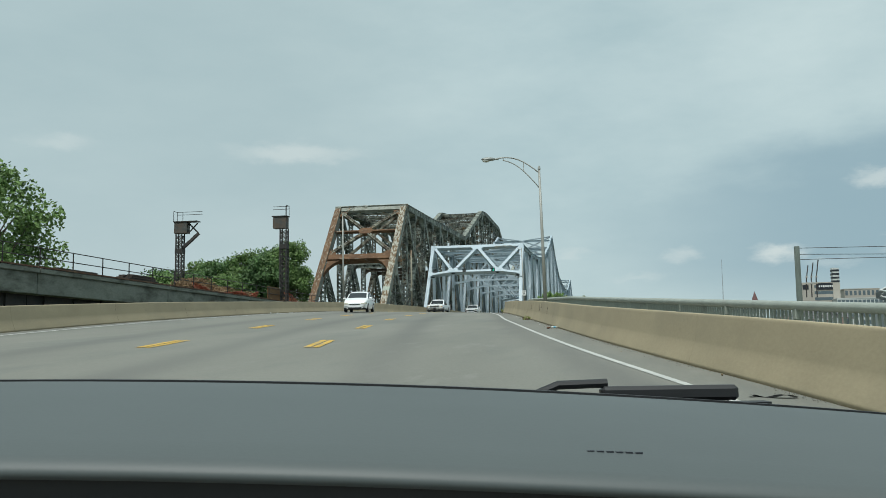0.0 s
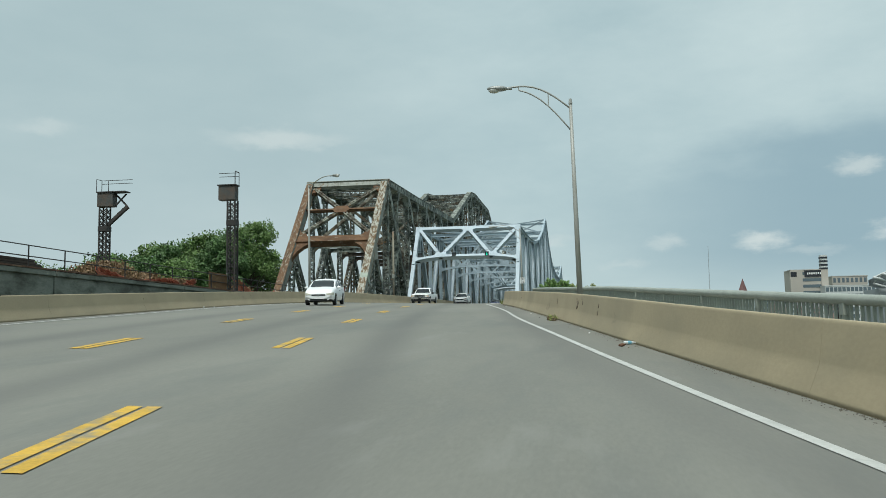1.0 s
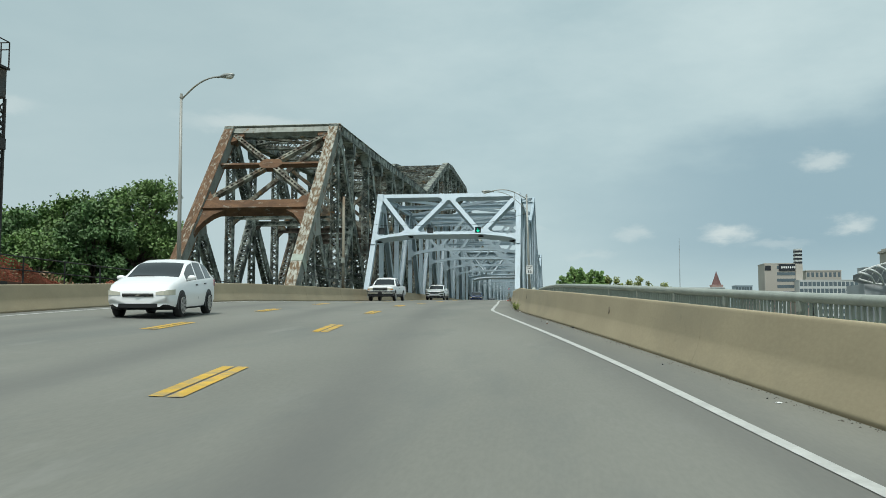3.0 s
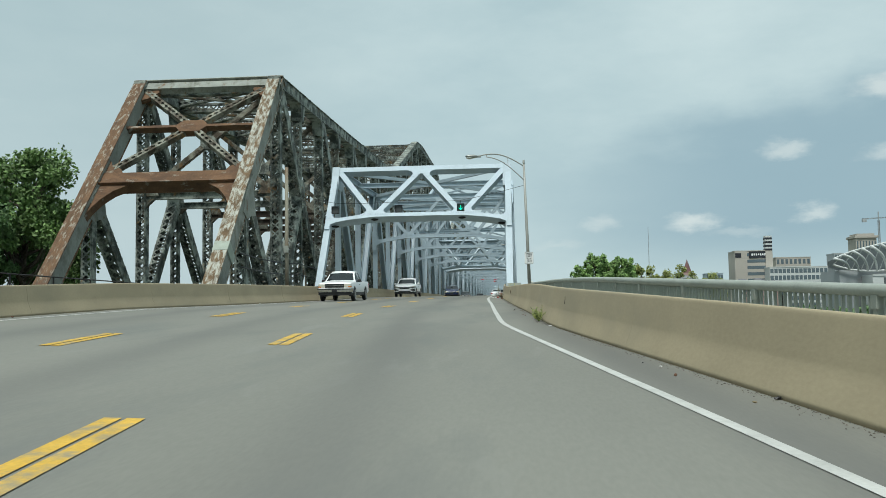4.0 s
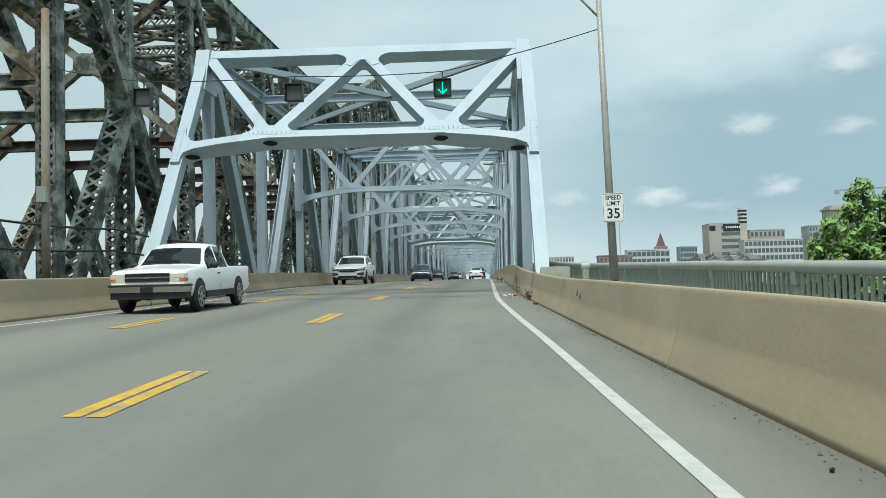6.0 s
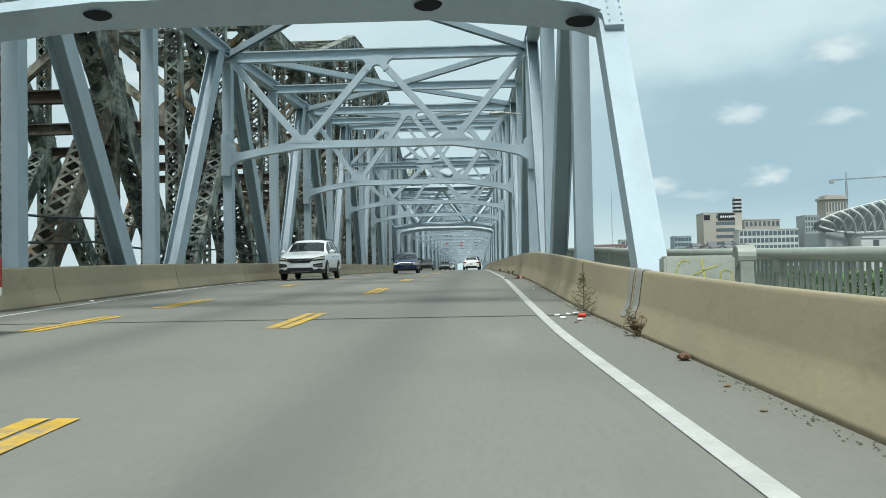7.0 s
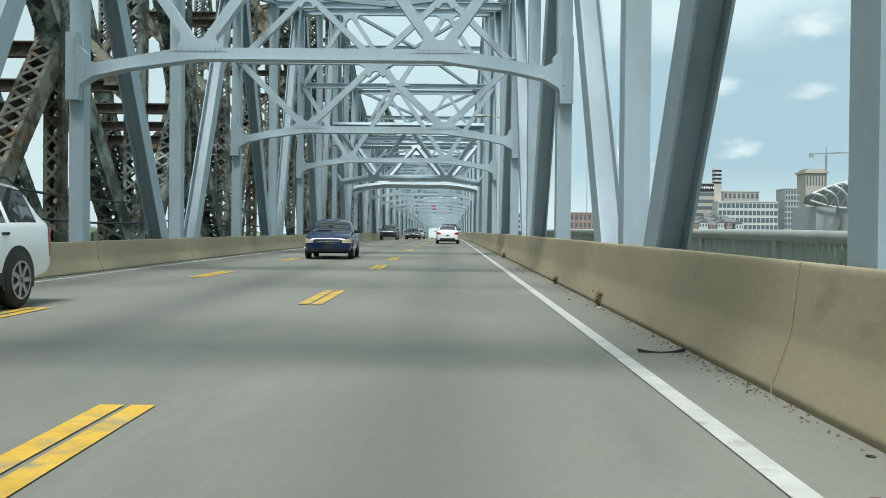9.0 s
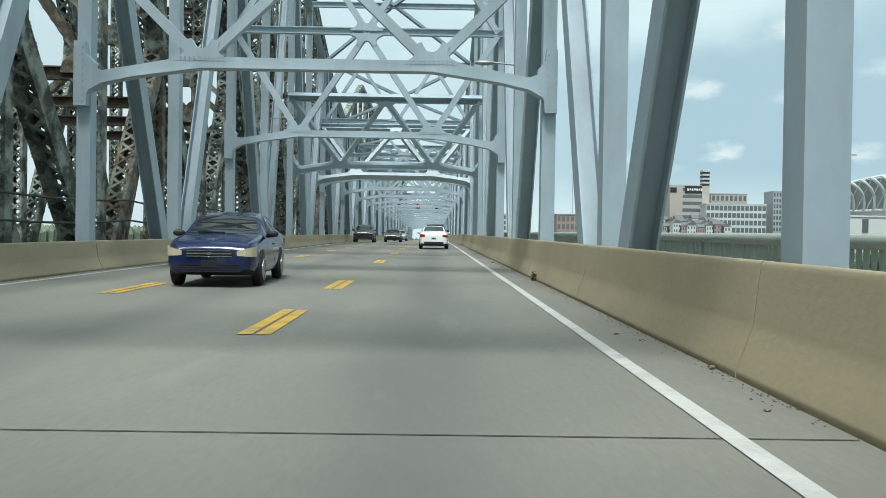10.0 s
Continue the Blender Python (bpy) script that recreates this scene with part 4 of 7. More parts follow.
LOUVRE = mat("dark_green_lens", (0.015, 0.06, 0.045), 0.3, bump=0.0)
BLANK = mat("unlit_signal_face", (0.055, 0.06, 0.06), 0.4, bump=0.0)


def street_lamp(base, top, head, truss, label):
    """A tapered pole with a bracket arm; head is where the lamp hangs."""
    root = thing("street_lamp", label, "street lamp", "street lamps along the bridge road", at=base)
    B = Vector(base)
    t, h = Vector(top) - B, Vector(head) - B
    bm = bmesh.new()
    tube(bm, [(0, 0, 0), t * 0.5, t], 0.10, 12, 0.055)
    part("pole", bm, GALV, root, smooth=True)
    bm = bmesh.new()
    box(bm, -0.2, 0.2, -0.2, 0.2, 0, 0.05)
    tube(bm, [(0, 0, 0.05), (0, 0, 0.3)], 0.17, 12, 0.14)
    part("base_plate", bm, GALV, root)
    bm = bmesh.new()
    tube(bm, [t + Vector((0, 0, -0.02)), t + Vector((0, 0, 0.16))], 0.075, 10, 0.05)
    part("finial", bm, GALV, root)
    def arc(z0, lift, n=9):
        s = t + Vector((0, 0, z0))
        return [s.lerp(h, i / n) + Vector((0, 0, lift * math.sin(math.pi * i / n) ** 1.0)) for i in range(n + 1)]
    if truss:
        a, b = arc(-0.18, 0.36), arc(-0.95, 0.42)
        bm = bmesh.new()
        tube(bm, a, 0.032, 8)
        part("upper_arm", bm, GALV, root, smooth=True)
        bm = bmesh.new()
        tube(bm, b[:8], 0.026, 8)
        part("lower_arm", bm, GALV, root, smooth=True)
        bm = bmesh.new()
        tube(bm, [a[3], b[3]], 0.02, 6)
        tube(bm, [a[7], b[7]], 0.02, 6)
        part("arm_strut", bm, GALV, root)
    else:
        bm = bmesh.new()
        tube(bm, arc(-0.1, 0.28), 0.036, 8)
        part("upper_arm", bm, GALV, root, smooth=True)
    d = Vector((h.x - t.x, h.y - t.y, 0)).normalized()
    ang = math.atan2(d.y, d.x)
    M = Matrix.Translation(h + d * 0.22) @ Matrix.Rotation(ang, 4, "Z")
    bm = bmesh.new()
    bmesh.ops.create_uvsphere(bm, u_segments=16, v_segments=10, radius=0.5, matrix=M @ Matrix.Diagonal((0.74, 0.30, 0.20, 1)))
    tube(bm, [M @ Vector((-0.5, 0, 0)), M @ Vector((-0.2, 0, 0))], 0.05, 8)
    part("lamp_head", bm, LAMPGREY, root, smooth=True)
    bm = bmesh.new()
    bmesh.ops.create_uvsphere(bm, u_segments=14, v_segments=8, radius=0.5, matrix=M @ Matrix.Translation((0.12, 0, -0.06)) @ Matrix.Diagonal((0.40, 0.25, 0.20, 1)))
    part("lamp_glass", bm, LENS, root, smooth=True)
    return root


street_lamp((13.08, -91.1, road_z(12.7, -91.1) + 0.02), (12.92, -91.1, 3.95), (10.66, -91.45, 4.50), True, "tall galvanised street lamp with trussed bracket arm")
street_lamp((7.2, -29.8, road_z(6.0, -29.8) + 0.02), (7.0, -29.8, 6.55), (4.45, -30.5, 6.85), True, "stained galvanised street lamp carrying a speed sign")
street_lamp((-6.62, -57.8, -1.4), (-6.7, -57.8, 7.1), (-4.6, -58.6, 7.72), False, "plain grey street lamp behind the concrete barrier")


def old_pole():
    root = thing("cable_pole", "rust-stained yellowish steel pole beside the railway bridge", "utility pole", at=(-6.75, -27.2, -2.0))
    bm = bmesh.new()
    tube(bm, [(0, 0, 0), (0, 0, 9.1)], 0.12, 10, 0.10)
    part("pole", bm, YELLOWPOLE, root, smooth=True)
    bm = bmesh.new()
    box(bm, -0.12, 0.12, -0.26, -0.1, 4.1, 4.5)
    part("junction_box", bm, RAILMETAL, root)
    bm = bmesh.new()
    beam(bm, (-0.35, 0, 7.9), (0.35, 0, 7.9), 0.05, 0.05)
    part("cable_arm", bm, RAILMETAL, root)


YELLOWPOLE = mat("rusty_yellow_pole", (0.25, 0.235, 0.18), 0.8, var=0.25, scale=1.5, fine=12, bump=0.2, dirt=(0.17, 0.09, 0.04), dirt_at=(0.5, 0.65), stretch=(1, 1, 0.3))
old_pole()
for k, (x, y) in enumerate(((-6.3, 24.9), (6.3, 4.0), (-6.3, 57.9), (6.3, 41.4))):
    s = 1 if x < 0 else -1
    root = thing("bracket_lamp", "small grey lamp on a bracket of the truss", "street lamp", "truss lamps", at=(x, y, deck(y) + 6.7))
    bm = bmesh.new()
    tube(bm, [(0, 0, 0), (s * 0.5, 0, 0.22), (s * 1.3, 0, 0.3)], 0.03, 8)
    part("bracket_arm", bm, GALV, root)
    bm = bmesh.new()
    bmesh.ops.create_uvsphere(bm, u_segments=14, v_segments=8, radius=0.5, matrix=Matrix.Translation((s * 1.6, 0, 0.28)) @ Matrix.Diagonal((0.72, 0.3, 0.18, 1)))
    part("lamp_head", bm, LAMPGREY, root, smooth=True)


def text_part(body, size, at, parent, name):
    c = bpy.data.curves.new(name, "FONT")
    c.body, c.size, c.align_x, c.extrude, c.offset = body, size, "CENTER", 0.002, size * 0.012
    tmp = bpy.data.objects.new(name, c)
    scene.collection.objects.link(tmp)
    me = bpy.data.meshes.new_from_object(tmp.evaluated_get(bpy.context.evaluated_depsgraph_get()))
    bpy.data.objects.remove(tmp)
    me.materials.clear()
    me.materials.append(INK)
    ob = new(name, me)
    ob.parent = parent
    ob.matrix_local = at
    return ob


def build_sign():
    root = thing("speed_limit_sign", "white metal speed limit sign with black letters on the lamp pole", "road sign", at=(7.18, -29.98, 1.06))
    w, h = 0.47, 0.63
    bm = bmesh.new()
    box(bm, -w / 2, w / 2, -0.006, 0.006, 0, h)
    bmesh.ops.bevel(bm, geom=[e for e in bm.edges if abs(e.verts[0].co.y - e.verts[1].co.y) > 0.01], offset=0.03, segments=4, affect="EDGES")
    part("panel", bm, PANELWHITE, root)
    bm = bmesh.new()
    for a, b in (((-w / 2 + 0.02, 0.02), (w / 2 - 0.02, 0.02)), ((-w / 2 + 0.02, h - 0.02), (w / 2 - 0.02, h - 0.02)), ((-w / 2 + 0.02, 0.02), (-w / 2 + 0.02, h - 0.02)), ((w / 2 - 0.02, 0.02), (w / 2 - 0.02, h - 0.02))):
        beam(bm, (a[0], -0.009, a[1]), (b[0], -0.009, b[1]), 0.008, 0.004, (0, 1, 0))
    part("border", bm, INK, root)
    for body, size, z in (("SPEED", 0.125, 0.485), ("LIMIT", 0.125, 0.36), ("35", 0.30, 0.085)):
        text_part(body, size, Matrix.Translation((0, -0.008, z)) @ Matrix.Rotation(radians(90), 4, "X"), root, "lettering")
    bm = bmesh.new()
    box(bm, -0.2, 0.2, 0.006, 0.03, 0.12, 0.16)
    box(bm, -0.2, 0.2, 0.006, 0.03, 0.46, 0.50)
    part("bracket", bm, GALV, root)


build_sign()
bm = bmesh.new()
for z in (0.42, 0.50, 0.60, 0.68):
    box(bm, 7.155, 7.225, -29.93, -29.90, road_z(6.0, -29.8) + z, road_z(6.0, -29.8) + z + 0.03)
tagged(part("pole_mark", bm, INK), "plain black bars painted on the lamp pole", "pole mark")


def lane_signal(x, z, lit):
    root = thing("lane_signal", "black lane signal box showing a green arrow" if lit else "black unlit lane signal box hung on a wire", "traffic signal", "lane signals", at=(x, -29.0, z))
    bm = bmesh.new()
    box(bm, -0.31, 0.31, -0.09, 0.14, -0.31, 0.31)
    bmesh.ops.bevel(bm, geom=bm.edges[:], offset=0.02, segments=1, affect="EDGES")
    part("housing", bm, BLACKPAINT, root)
    bm = bmesh.new()
    box(bm, -0.26, 0.26, -0.105, -0.095, -0.26, 0.26)
    part("face", bm, LOUVRE if lit else BLANK, root)
    bm = bmesh.new()
    for s in (-1, 1):
        box(bm, s * 0.31 - 0.012, s * 0.31 + 0.012, -0.24, -0.08, -0.31, 0.31)
    box(bm, -0.31, 0.31, -0.24, -0.08, 0.30, 0.322)
    part("visor", bm, BLACKPAINT, root)
    bm = bmesh.new()
    beam(bm, (0, 0.02, 0.3), (0, 0.02, 0.62), 0.04, 0.04)
    beam(bm, (-0.14, 0.02, 0.42), (0.14, 0.02, 0.42), 0.03, 0.03)
    part("hanger", bm, BLACKPAINT, root)
    if lit:
        bm = bmesh.new()
        beam(bm, (0, -0.112, 0.2), (0, -0.112, -0.19), 0.04, 0.008)
        beam(bm, (-0.16, -0.112, -0.04), (0, -0.112, -0.2), 0.04, 0.008, (1, 0, 1))
        beam(bm, (0.16, -0.112, -0.04), (0, -0.112, -0.2), 0.04, 0.008, (1, 0, -1))
        part("arrow", bm, GREEN_LED, root, "glowing green downward arrow")
    root.scale = (0.64, 0.64, 0.64)


for x, z, lit in ((-3.5, 4.30, False), (0.06, 4.30, False), (3.5, 4.30, True)):
    lane_signal(x, z, lit)
for x, lit in ((-3.5, True), (0.06, True), (3.5, False)):
    root = thing("lane_signal", "far black lane signal box glowing red" if lit else "far black unlit lane signal box", "traffic signal", "lane signals", at=(x, 181.0, deck(181) + 6.35))
    bm = bmesh.new()
    box(bm, -0.4, 0.4, -0.12, 0.16, -0.4, 0.4)
    bmesh.ops.bevel(bm, geom=bm.edges[:], offset=0.03, segments=1, affect="EDGES")
    part("housing", bm, BLACKPAINT, root)
    bm = bmesh.new()
    for g in (-1, 1):
        beam(bm, (-0.3, -0.13, -0.3 * g), (0.3, -0.13, 0.3 * g), 0.02, 0.12, (0, 1, 0))
    part("cross", bm, RED_LED if lit else BLANK, root)
    bm = bmesh.new()
    beam(bm, (0, 0.06, 0.38), (0, 0.06, 1.3), 0.05, 0.05)
    part("hanger", bm, BLACKPAINT, root)


def cable(name, pts, r, label):
    bm = bmesh.new()
    run = []
    for a, b in zip(pts, pts[1:]):
        a, b = Vector(a), Vector(b)
        sag = (b - a).length * 0.012
        run += [a.lerp(b, i / 8) - Vector((0, 0, sag * 4 * (i / 8) * (1 - i / 8))) for i in range(8)]
    tube(bm, run + [Vector(pts[-1])], r, 5)
    tagged(part(name, bm, BLACKPAINT), label, "cable")


cable("signal_cable", [(7.05, -29.8, 5.35), (3.5, -29.0, 4.70), (0.06, -29.0, 4.70), (-3.5, -29.0, 4.70), (-6.75, -27.2, 5.6)], 0.012, "thin black wire with lane signals between two poles")
for z in (1.05, 1.75):
    cable("railway_cable", [(-7.75, -33 + 12.5 * k, z + 0.012 * 12.5 * k * 0.8) for k in range(10)], 0.035, "sagging black cable along the railway truss")


# ---- railway viaduct, railing, heaps and signal masts ----
def leaf_mat(name, base):
    m = mat(name, base, 0.6, var=0.35, scale=0.5, fine=3, bump=0, island=0.7)
    bs = m.node_tree.nodes["Principled BSDF"]
    bs.inputs["Subsurface Weight"].default_value = 0.0
    return m


ORANGE = mat("faded_orange_net", (0.34, 0.10, 0.055), 0.9, var=0.4, scale=4, fine=30, bump=0.3)
SCRAP = mat("rusty_scrap", (0.125, 0.065, 0.04), 0.9, var=0.5, scale=2, fine=10, bump=0.5, dirt=(0.22, 0.15, 0.09), island=0.4)
DARKSTEEL = mat("black_brown_steel", (0.035, 0.032, 0.03), 0.75, var=0.4, scale=2, fine=14, bump=0.2, dirt=(0.062, 0.05, 0.04), dirt_at=(0.5, 0.7))
VX, VZ = -8.7, -1.06
STAINED = mat("stained_viaduct_concrete", (0.235, 0.245, 0.205), 0.9, var=0.3, scale=0.7, fine=12, bump=0.3, dirt=(0.10, 0.10, 0.08), dirt_at=(0.50, 0.64), dirt_scale=0.9, stretch=(1, 0.5, 1.2), second=((0.055, 0.04, 0.03), (0.66, 0.72), 1.4))


def build_viaduct():
    root = thing("railway_viaduct", "stained grey concrete and steel railway viaduct beside the road", "viaduct")
    y = -260.0
    while y < -38:
        bm = bmesh.new()
        box(bm, VX - 0.5, VX, y + 0.02, y + 12.3, VZ - 1.15, VZ - 0.02)
        box(bm, VX - 0.5, VX + 0.12, y + 0.02, y + 12.3, VZ - 0.22, VZ)
        bmesh.ops.bevel(bm, geom=bm.edges[:], offset=0.025, segments=1, affect="EDGES")
        part("edge_girder", bm, STAINED, root)
        bm = bmesh.new()
        box(bm, VX - 0.12, VX + 0.15, y + 0.02, y + 12.3, VZ + 0.004, VZ + 0.07)
        part("edge_strip", bm, SCRAP, root, "rusted steel strip along the edge")
        bm = bmesh.new()
        box(bm, VX - 0.9, VX - 0.5, y, y + 12.3, VZ - 2.9, VZ - 1.16)
        for i in range(5):
            beam(bm, (VX - 0.45, y + 1.2 + 2.4 * i, VZ - 2.9), (VX - 0.45, y + 1.2 + 2.4 * i, VZ - 1.16), 0.1, 0.12)
        part("plate_girder", bm, DARKSTEEL, root)
        y += 12.35
    bm = bmesh.new()
    box(bm, RX0 - 1.5, VX - 0.5, -260, -38, VZ - 0.9, VZ - 0.15)
    part("track_slab", bm, CONC2, root)
    y = -250.0
    while y < -38:
        bm = bmesh.new()
        box(bm, RX0 - 1.0, VX - 0.7, y - 1, y + 1, -20, VZ - 0.9)
        part("pier", bm, CONC2, root)
        y += 24.7
    fence = thing("viaduct_fence", "thin dark pipe fence along the railway edge", "fence", at=(0, 0, 0))
    y = -250.0
    while y < -36:
        bm = bmesh.new()
        tube(bm, [(VX - 0.1, y, VZ - 0.05), (VX - 0.1, y, VZ + 0.95)], 0.028, 6)
        part("post", bm, DARKSTEEL, fence)
        for z in (0.50, 0.94):
            bm = bmesh.new()
            tube(bm, [(VX - 0.1, y, VZ + z), (VX - 0.1, y + 2.6, VZ + z)], 0.024, 6)
            part("rail", bm, DARKSTEEL, fence)
        y += 2.6
    rnd = random.Random(5)
    for y0, y1, h in ((-90.5, -86.6, 0.62), (-97, -93, 0.4), (-112, -104, 0.5)):
        pile = thing("timber_stack", "stack of dark weathered track timbers on the viaduct", "timber stack", "timber stacks", at=(0, 0, 0))
        for i in range(int(h / 0.1)):
            for j in range(2):
                bm = bmesh.new()
                a, c = y0 + rnd.uniform(0, 0.5), y1 - rnd.uniform(0, 0.5) - (0.0 if i < 4 else 0.6)
                z = VZ - 0.14 + 0.105 * i
                box(bm, VX - 1.5 + 0.45 * j + rnd.uniform(0, 0.1), VX - 1.12 + 0.45 * j, a, c, z, z + 0.09)
                part("timber", bm, OLDTIMBER, pile)
    for y0, y1, h in ((-83.0, -76.5, 1.15), (-78, -74.2, 0.8), (-66.3, -60, 0.75), (-74, -70.5, 0.7)):
        verts, faces = [], []
        for i in range(2600):
            f = rnd.random()
            y = y0 + (y1 - y0) * f
            z = VZ - 0.15 + h * math.sin(math.pi * (0.12 + 0.8 * f)) * rnd.random() ** 0.7
            p = Vector((VX - 1.6 + rnd.gauss(0, 0.35), y, z))
            a = Vector((rnd.gauss(0, 0.5), rnd.gauss(0, 0.7), rnd.gauss(0, 1))).normalized() * rnd.uniform(0.06, 0.16)
            c = a.orthogonal().normalized() * 0.035
            n = len(verts)
            verts += [tuple(p - a), tuple(p + c), tuple(p + a), tuple(p - c)]
            faces.append((n, n + 1, n + 2, n + 3))
        me = bpy.data.meshes.new("dry_brush")
        me.from_pydata(verts, [], faces)
        me.materials.append(BRUSH)
        tagged(new("dry_brush", me), "tangle of dry brown brush beside the track", "brush", "dry brush on the viaduct", "stuff")
    box_root = thing("plywood_panel", "weathered brown plywood sheet fixed behind the fence", "panel", at=(VX - 0.18, -69.4, VZ))
    bm = bmesh.new()
    box(bm, -0.02, 0.02, -1.35, 1.35, 0.10, 1.06)
    part("sheet", bm, PLY, box_root)
    bm = bmesh.new()
    box(bm, -0.03, 0.03, 1.36, 1.42, -0.1, 1.12)
    part("batten", bm, RAILMETAL, box_root)

    def net(y0, y1, h, lean):
        """Mesh netting hung on the fence: thin strands, sagging unevenly."""
        bm = bmesh.new()
        n, m = int((y1 - y0) / 0.14), 9
        pt = []
        for i in range(n + 1):
            f = i / n
            top = h * (0.55 + 0.45 * math.sin(2.1 + 5.0 * f + lean)) * (1 - 0.35 * f)
            pt.append([Vector((VX - 0.2 + 0.10 * math.sin(3.1 * f * 6 + j * 0.5) + lean * j / m * 0.3, y0 + (y1 - y0) * f + 0.08 * math.sin(j + i), VZ + 0.01 + top * j / m + 0.03 * math.sin(i * 1.7 + j))) for j in range(m + 1)])
        for i in range(n + 1):
            for j in range(m):
                beam(bm, pt[i][j], pt[i][j + 1], 0.02, 0.035, (1, 0, 0))
        for i in range(n):
            for j in range(m + 1):
                beam(bm, pt[i][j], pt[i + 1][j], 0.02, 0.045, (1, 0, 0))
        tagged(part("safety_net", bm, ORANGE), "sagging faded orange safety net on the fence", "safety net", "orange nets")

    net(-83.6, -75.6, 0.55, 0.3)
    net(-76.2, -73.2, 0.62, 0.9)
    net(-66.6, -58.5, 0.95, -0.4)
    net(-58.6, -47.0, 0.42, 0.2)
    net(-120, -114, 0.5, 0.5)


OLDTIMBER = mat("dark_weathered_timber", (0.055, 0.04, 0.032), 0.9, var=0.4, scale=3, fine=22, bump=0.4, stretch=(1, 0.2, 1))
BRUSH = leaf_mat("dry_brush_twigs", (0.19, 0.115, 0.055))
PLY = mat("weathered_plywood", (0.165, 0.088, 0.036), 0.85, var=0.3, scale=2, fine=18, bump=0.15, dirt=(0.30, 0.20, 0.09), dirt_at=(0.56, 0.66), dirt_scale=2.2, stretch=(1, 0.4, 1.5))
build_viaduct()


def signal_mast(x, y, right_arm):
    root = thing("signal_mast", "dark laced steel mast with a rusty box on top" if not right_arm else "dark laced steel mast with box and braced side arm", "signal mast", "railway signal masts", at=(x, y, VZ - 0.1))
    top = 4.62 - VZ + 0.1
    w = 0.25
    bm = bmesh.new()
    for i in (-w, w):
        for j in (-w, w):
            beam(bm, (i, j, 0), (i, j, top + 0.12), 0.08, 0.08)
    n = 15
    for k in range(n):
        z0, z1 = top * k / n, top * (k + 1) / n
        for a, b in (((-w, -w), (w, -w)), ((w, -w), (w, w)), ((w, w), (-w, w)), ((-w, w), (-w, -w))):
            beam(bm, (*a, z0), (*b, z1), 0.055, 0.02, (0, 0, 1))
            beam(bm, (*b, z0), (*a, z1), 0.055, 0.02, (0, 0, 1))
    part("mast", bm, DARKSTEEL, root)
    bm = bmesh.new()
    box(bm, -w - 0.06, w + 0.06, -w - 0.06, w + 0.06, top * 0.74, top * 0.80)
    part("collar", bm, DARKSTEEL, root)
    bm = bmesh.new()
    box(bm, -w - 0.2, w + 0.2, -w - 0.2, w + 0.2, 0, 0.15)
    part("base_plate", bm, DARKSTEEL, root)
    bm = bmesh.new()
    c = 0.14 if right_arm else -0.29
    box(bm, c - 0.56, c + 0.56, -0.3, 0.3, top + 0.12, top + 1.05)
    bmesh.ops.bevel(bm, geom=bm.edges[:], offset=0.03, segments=1, affect="EDGES")
    part("equipment_box", bm, BOXRUST, root, "rust-stained sheet metal box")
    bm = bmesh.new()
    box(bm, c - 0.62, c + (1.45 if right_arm else 0.62), -0.36, 0.36, top + 1.05, top + 1.12)
    part("platform", bm, DARKSTEEL, root)
    bm = bmesh.new()
    for i in ((c + 0.58, -0.33), (c + 0.58, 0.33), (c + 0.3, 0.33)) if not right_arm else ((c - 0.58, -0.33), (c - 0.58, 0.33), (c - 0.1, 0.33)):
        tube(bm, [(*i, top + 1.1), (*i, top + 1.95)], 0.022, 6)
    e = c - 0.75 if not right_arm else c + 1.6
    s = c + 0.58 if not right_arm else c - 0.58
    for z in (1.72, 1.95):
        tube(bm, [(s, 0.33, top + z), (e, 0.33, top + z)], 0.02, 6)
    tube(bm, [(s, -0.33, top + 1.95), (s, 0.33, top + 1.95)], 0.02, 6)
    part("handrail", bm, DARKSTEEL, root)
    if right_arm:
        bm = bmesh.new()
        lattice(bm, (0.2, 0, top - 1.1), (1.6, 0, top + 0.1), 0.22, 0.2, (0, 1, 0), 0.35, 0.03, 0.06)
        beam(bm, (0.75, 0, top + 0.95), (1.6, 0, top + 0.1), 0.1, 0.1)
        beam(bm, (0.75, 0, top + 0.2), (1.5, 0, top + 0.95), 0.08, 0.08)
        part("side_arm", bm, DARKSTEEL, root)


BOXRUST = mat("rust_stained_box", (0.07, 0.073, 0.069), 0.8, var=0.3, scale=2, fine=16, bump=0.15, dirt=(0.10, 0.07, 0.05), dirt_at=(0.45, 0.65), dirt_scale=1.5)
signal_mast(-8.69, -67.6, False)
signal_mast(-17.85, -66.8, True)


# ---- trees ----
BARK = mat("grey_brown_bark", (0.10, 0.078, 0.058), 0.95, var=0.4, scale=4, fine=25, bump=0.6, stretch=(1, 1, 0.3))


LEAF = leaf_mat("summer_leaves", (0.115, 0.195, 0.05))
LEAF2 = leaf_mat("yellow_green_leaves", (0.22, 0.25, 0.065))
LEAF4 = leaf_mat("bright_poplar_leaves", (0.185, 0.30, 0.085))
LEAF3 = leaf_mat("deep_green_leaves", (0.085, 0.16, 0.048))


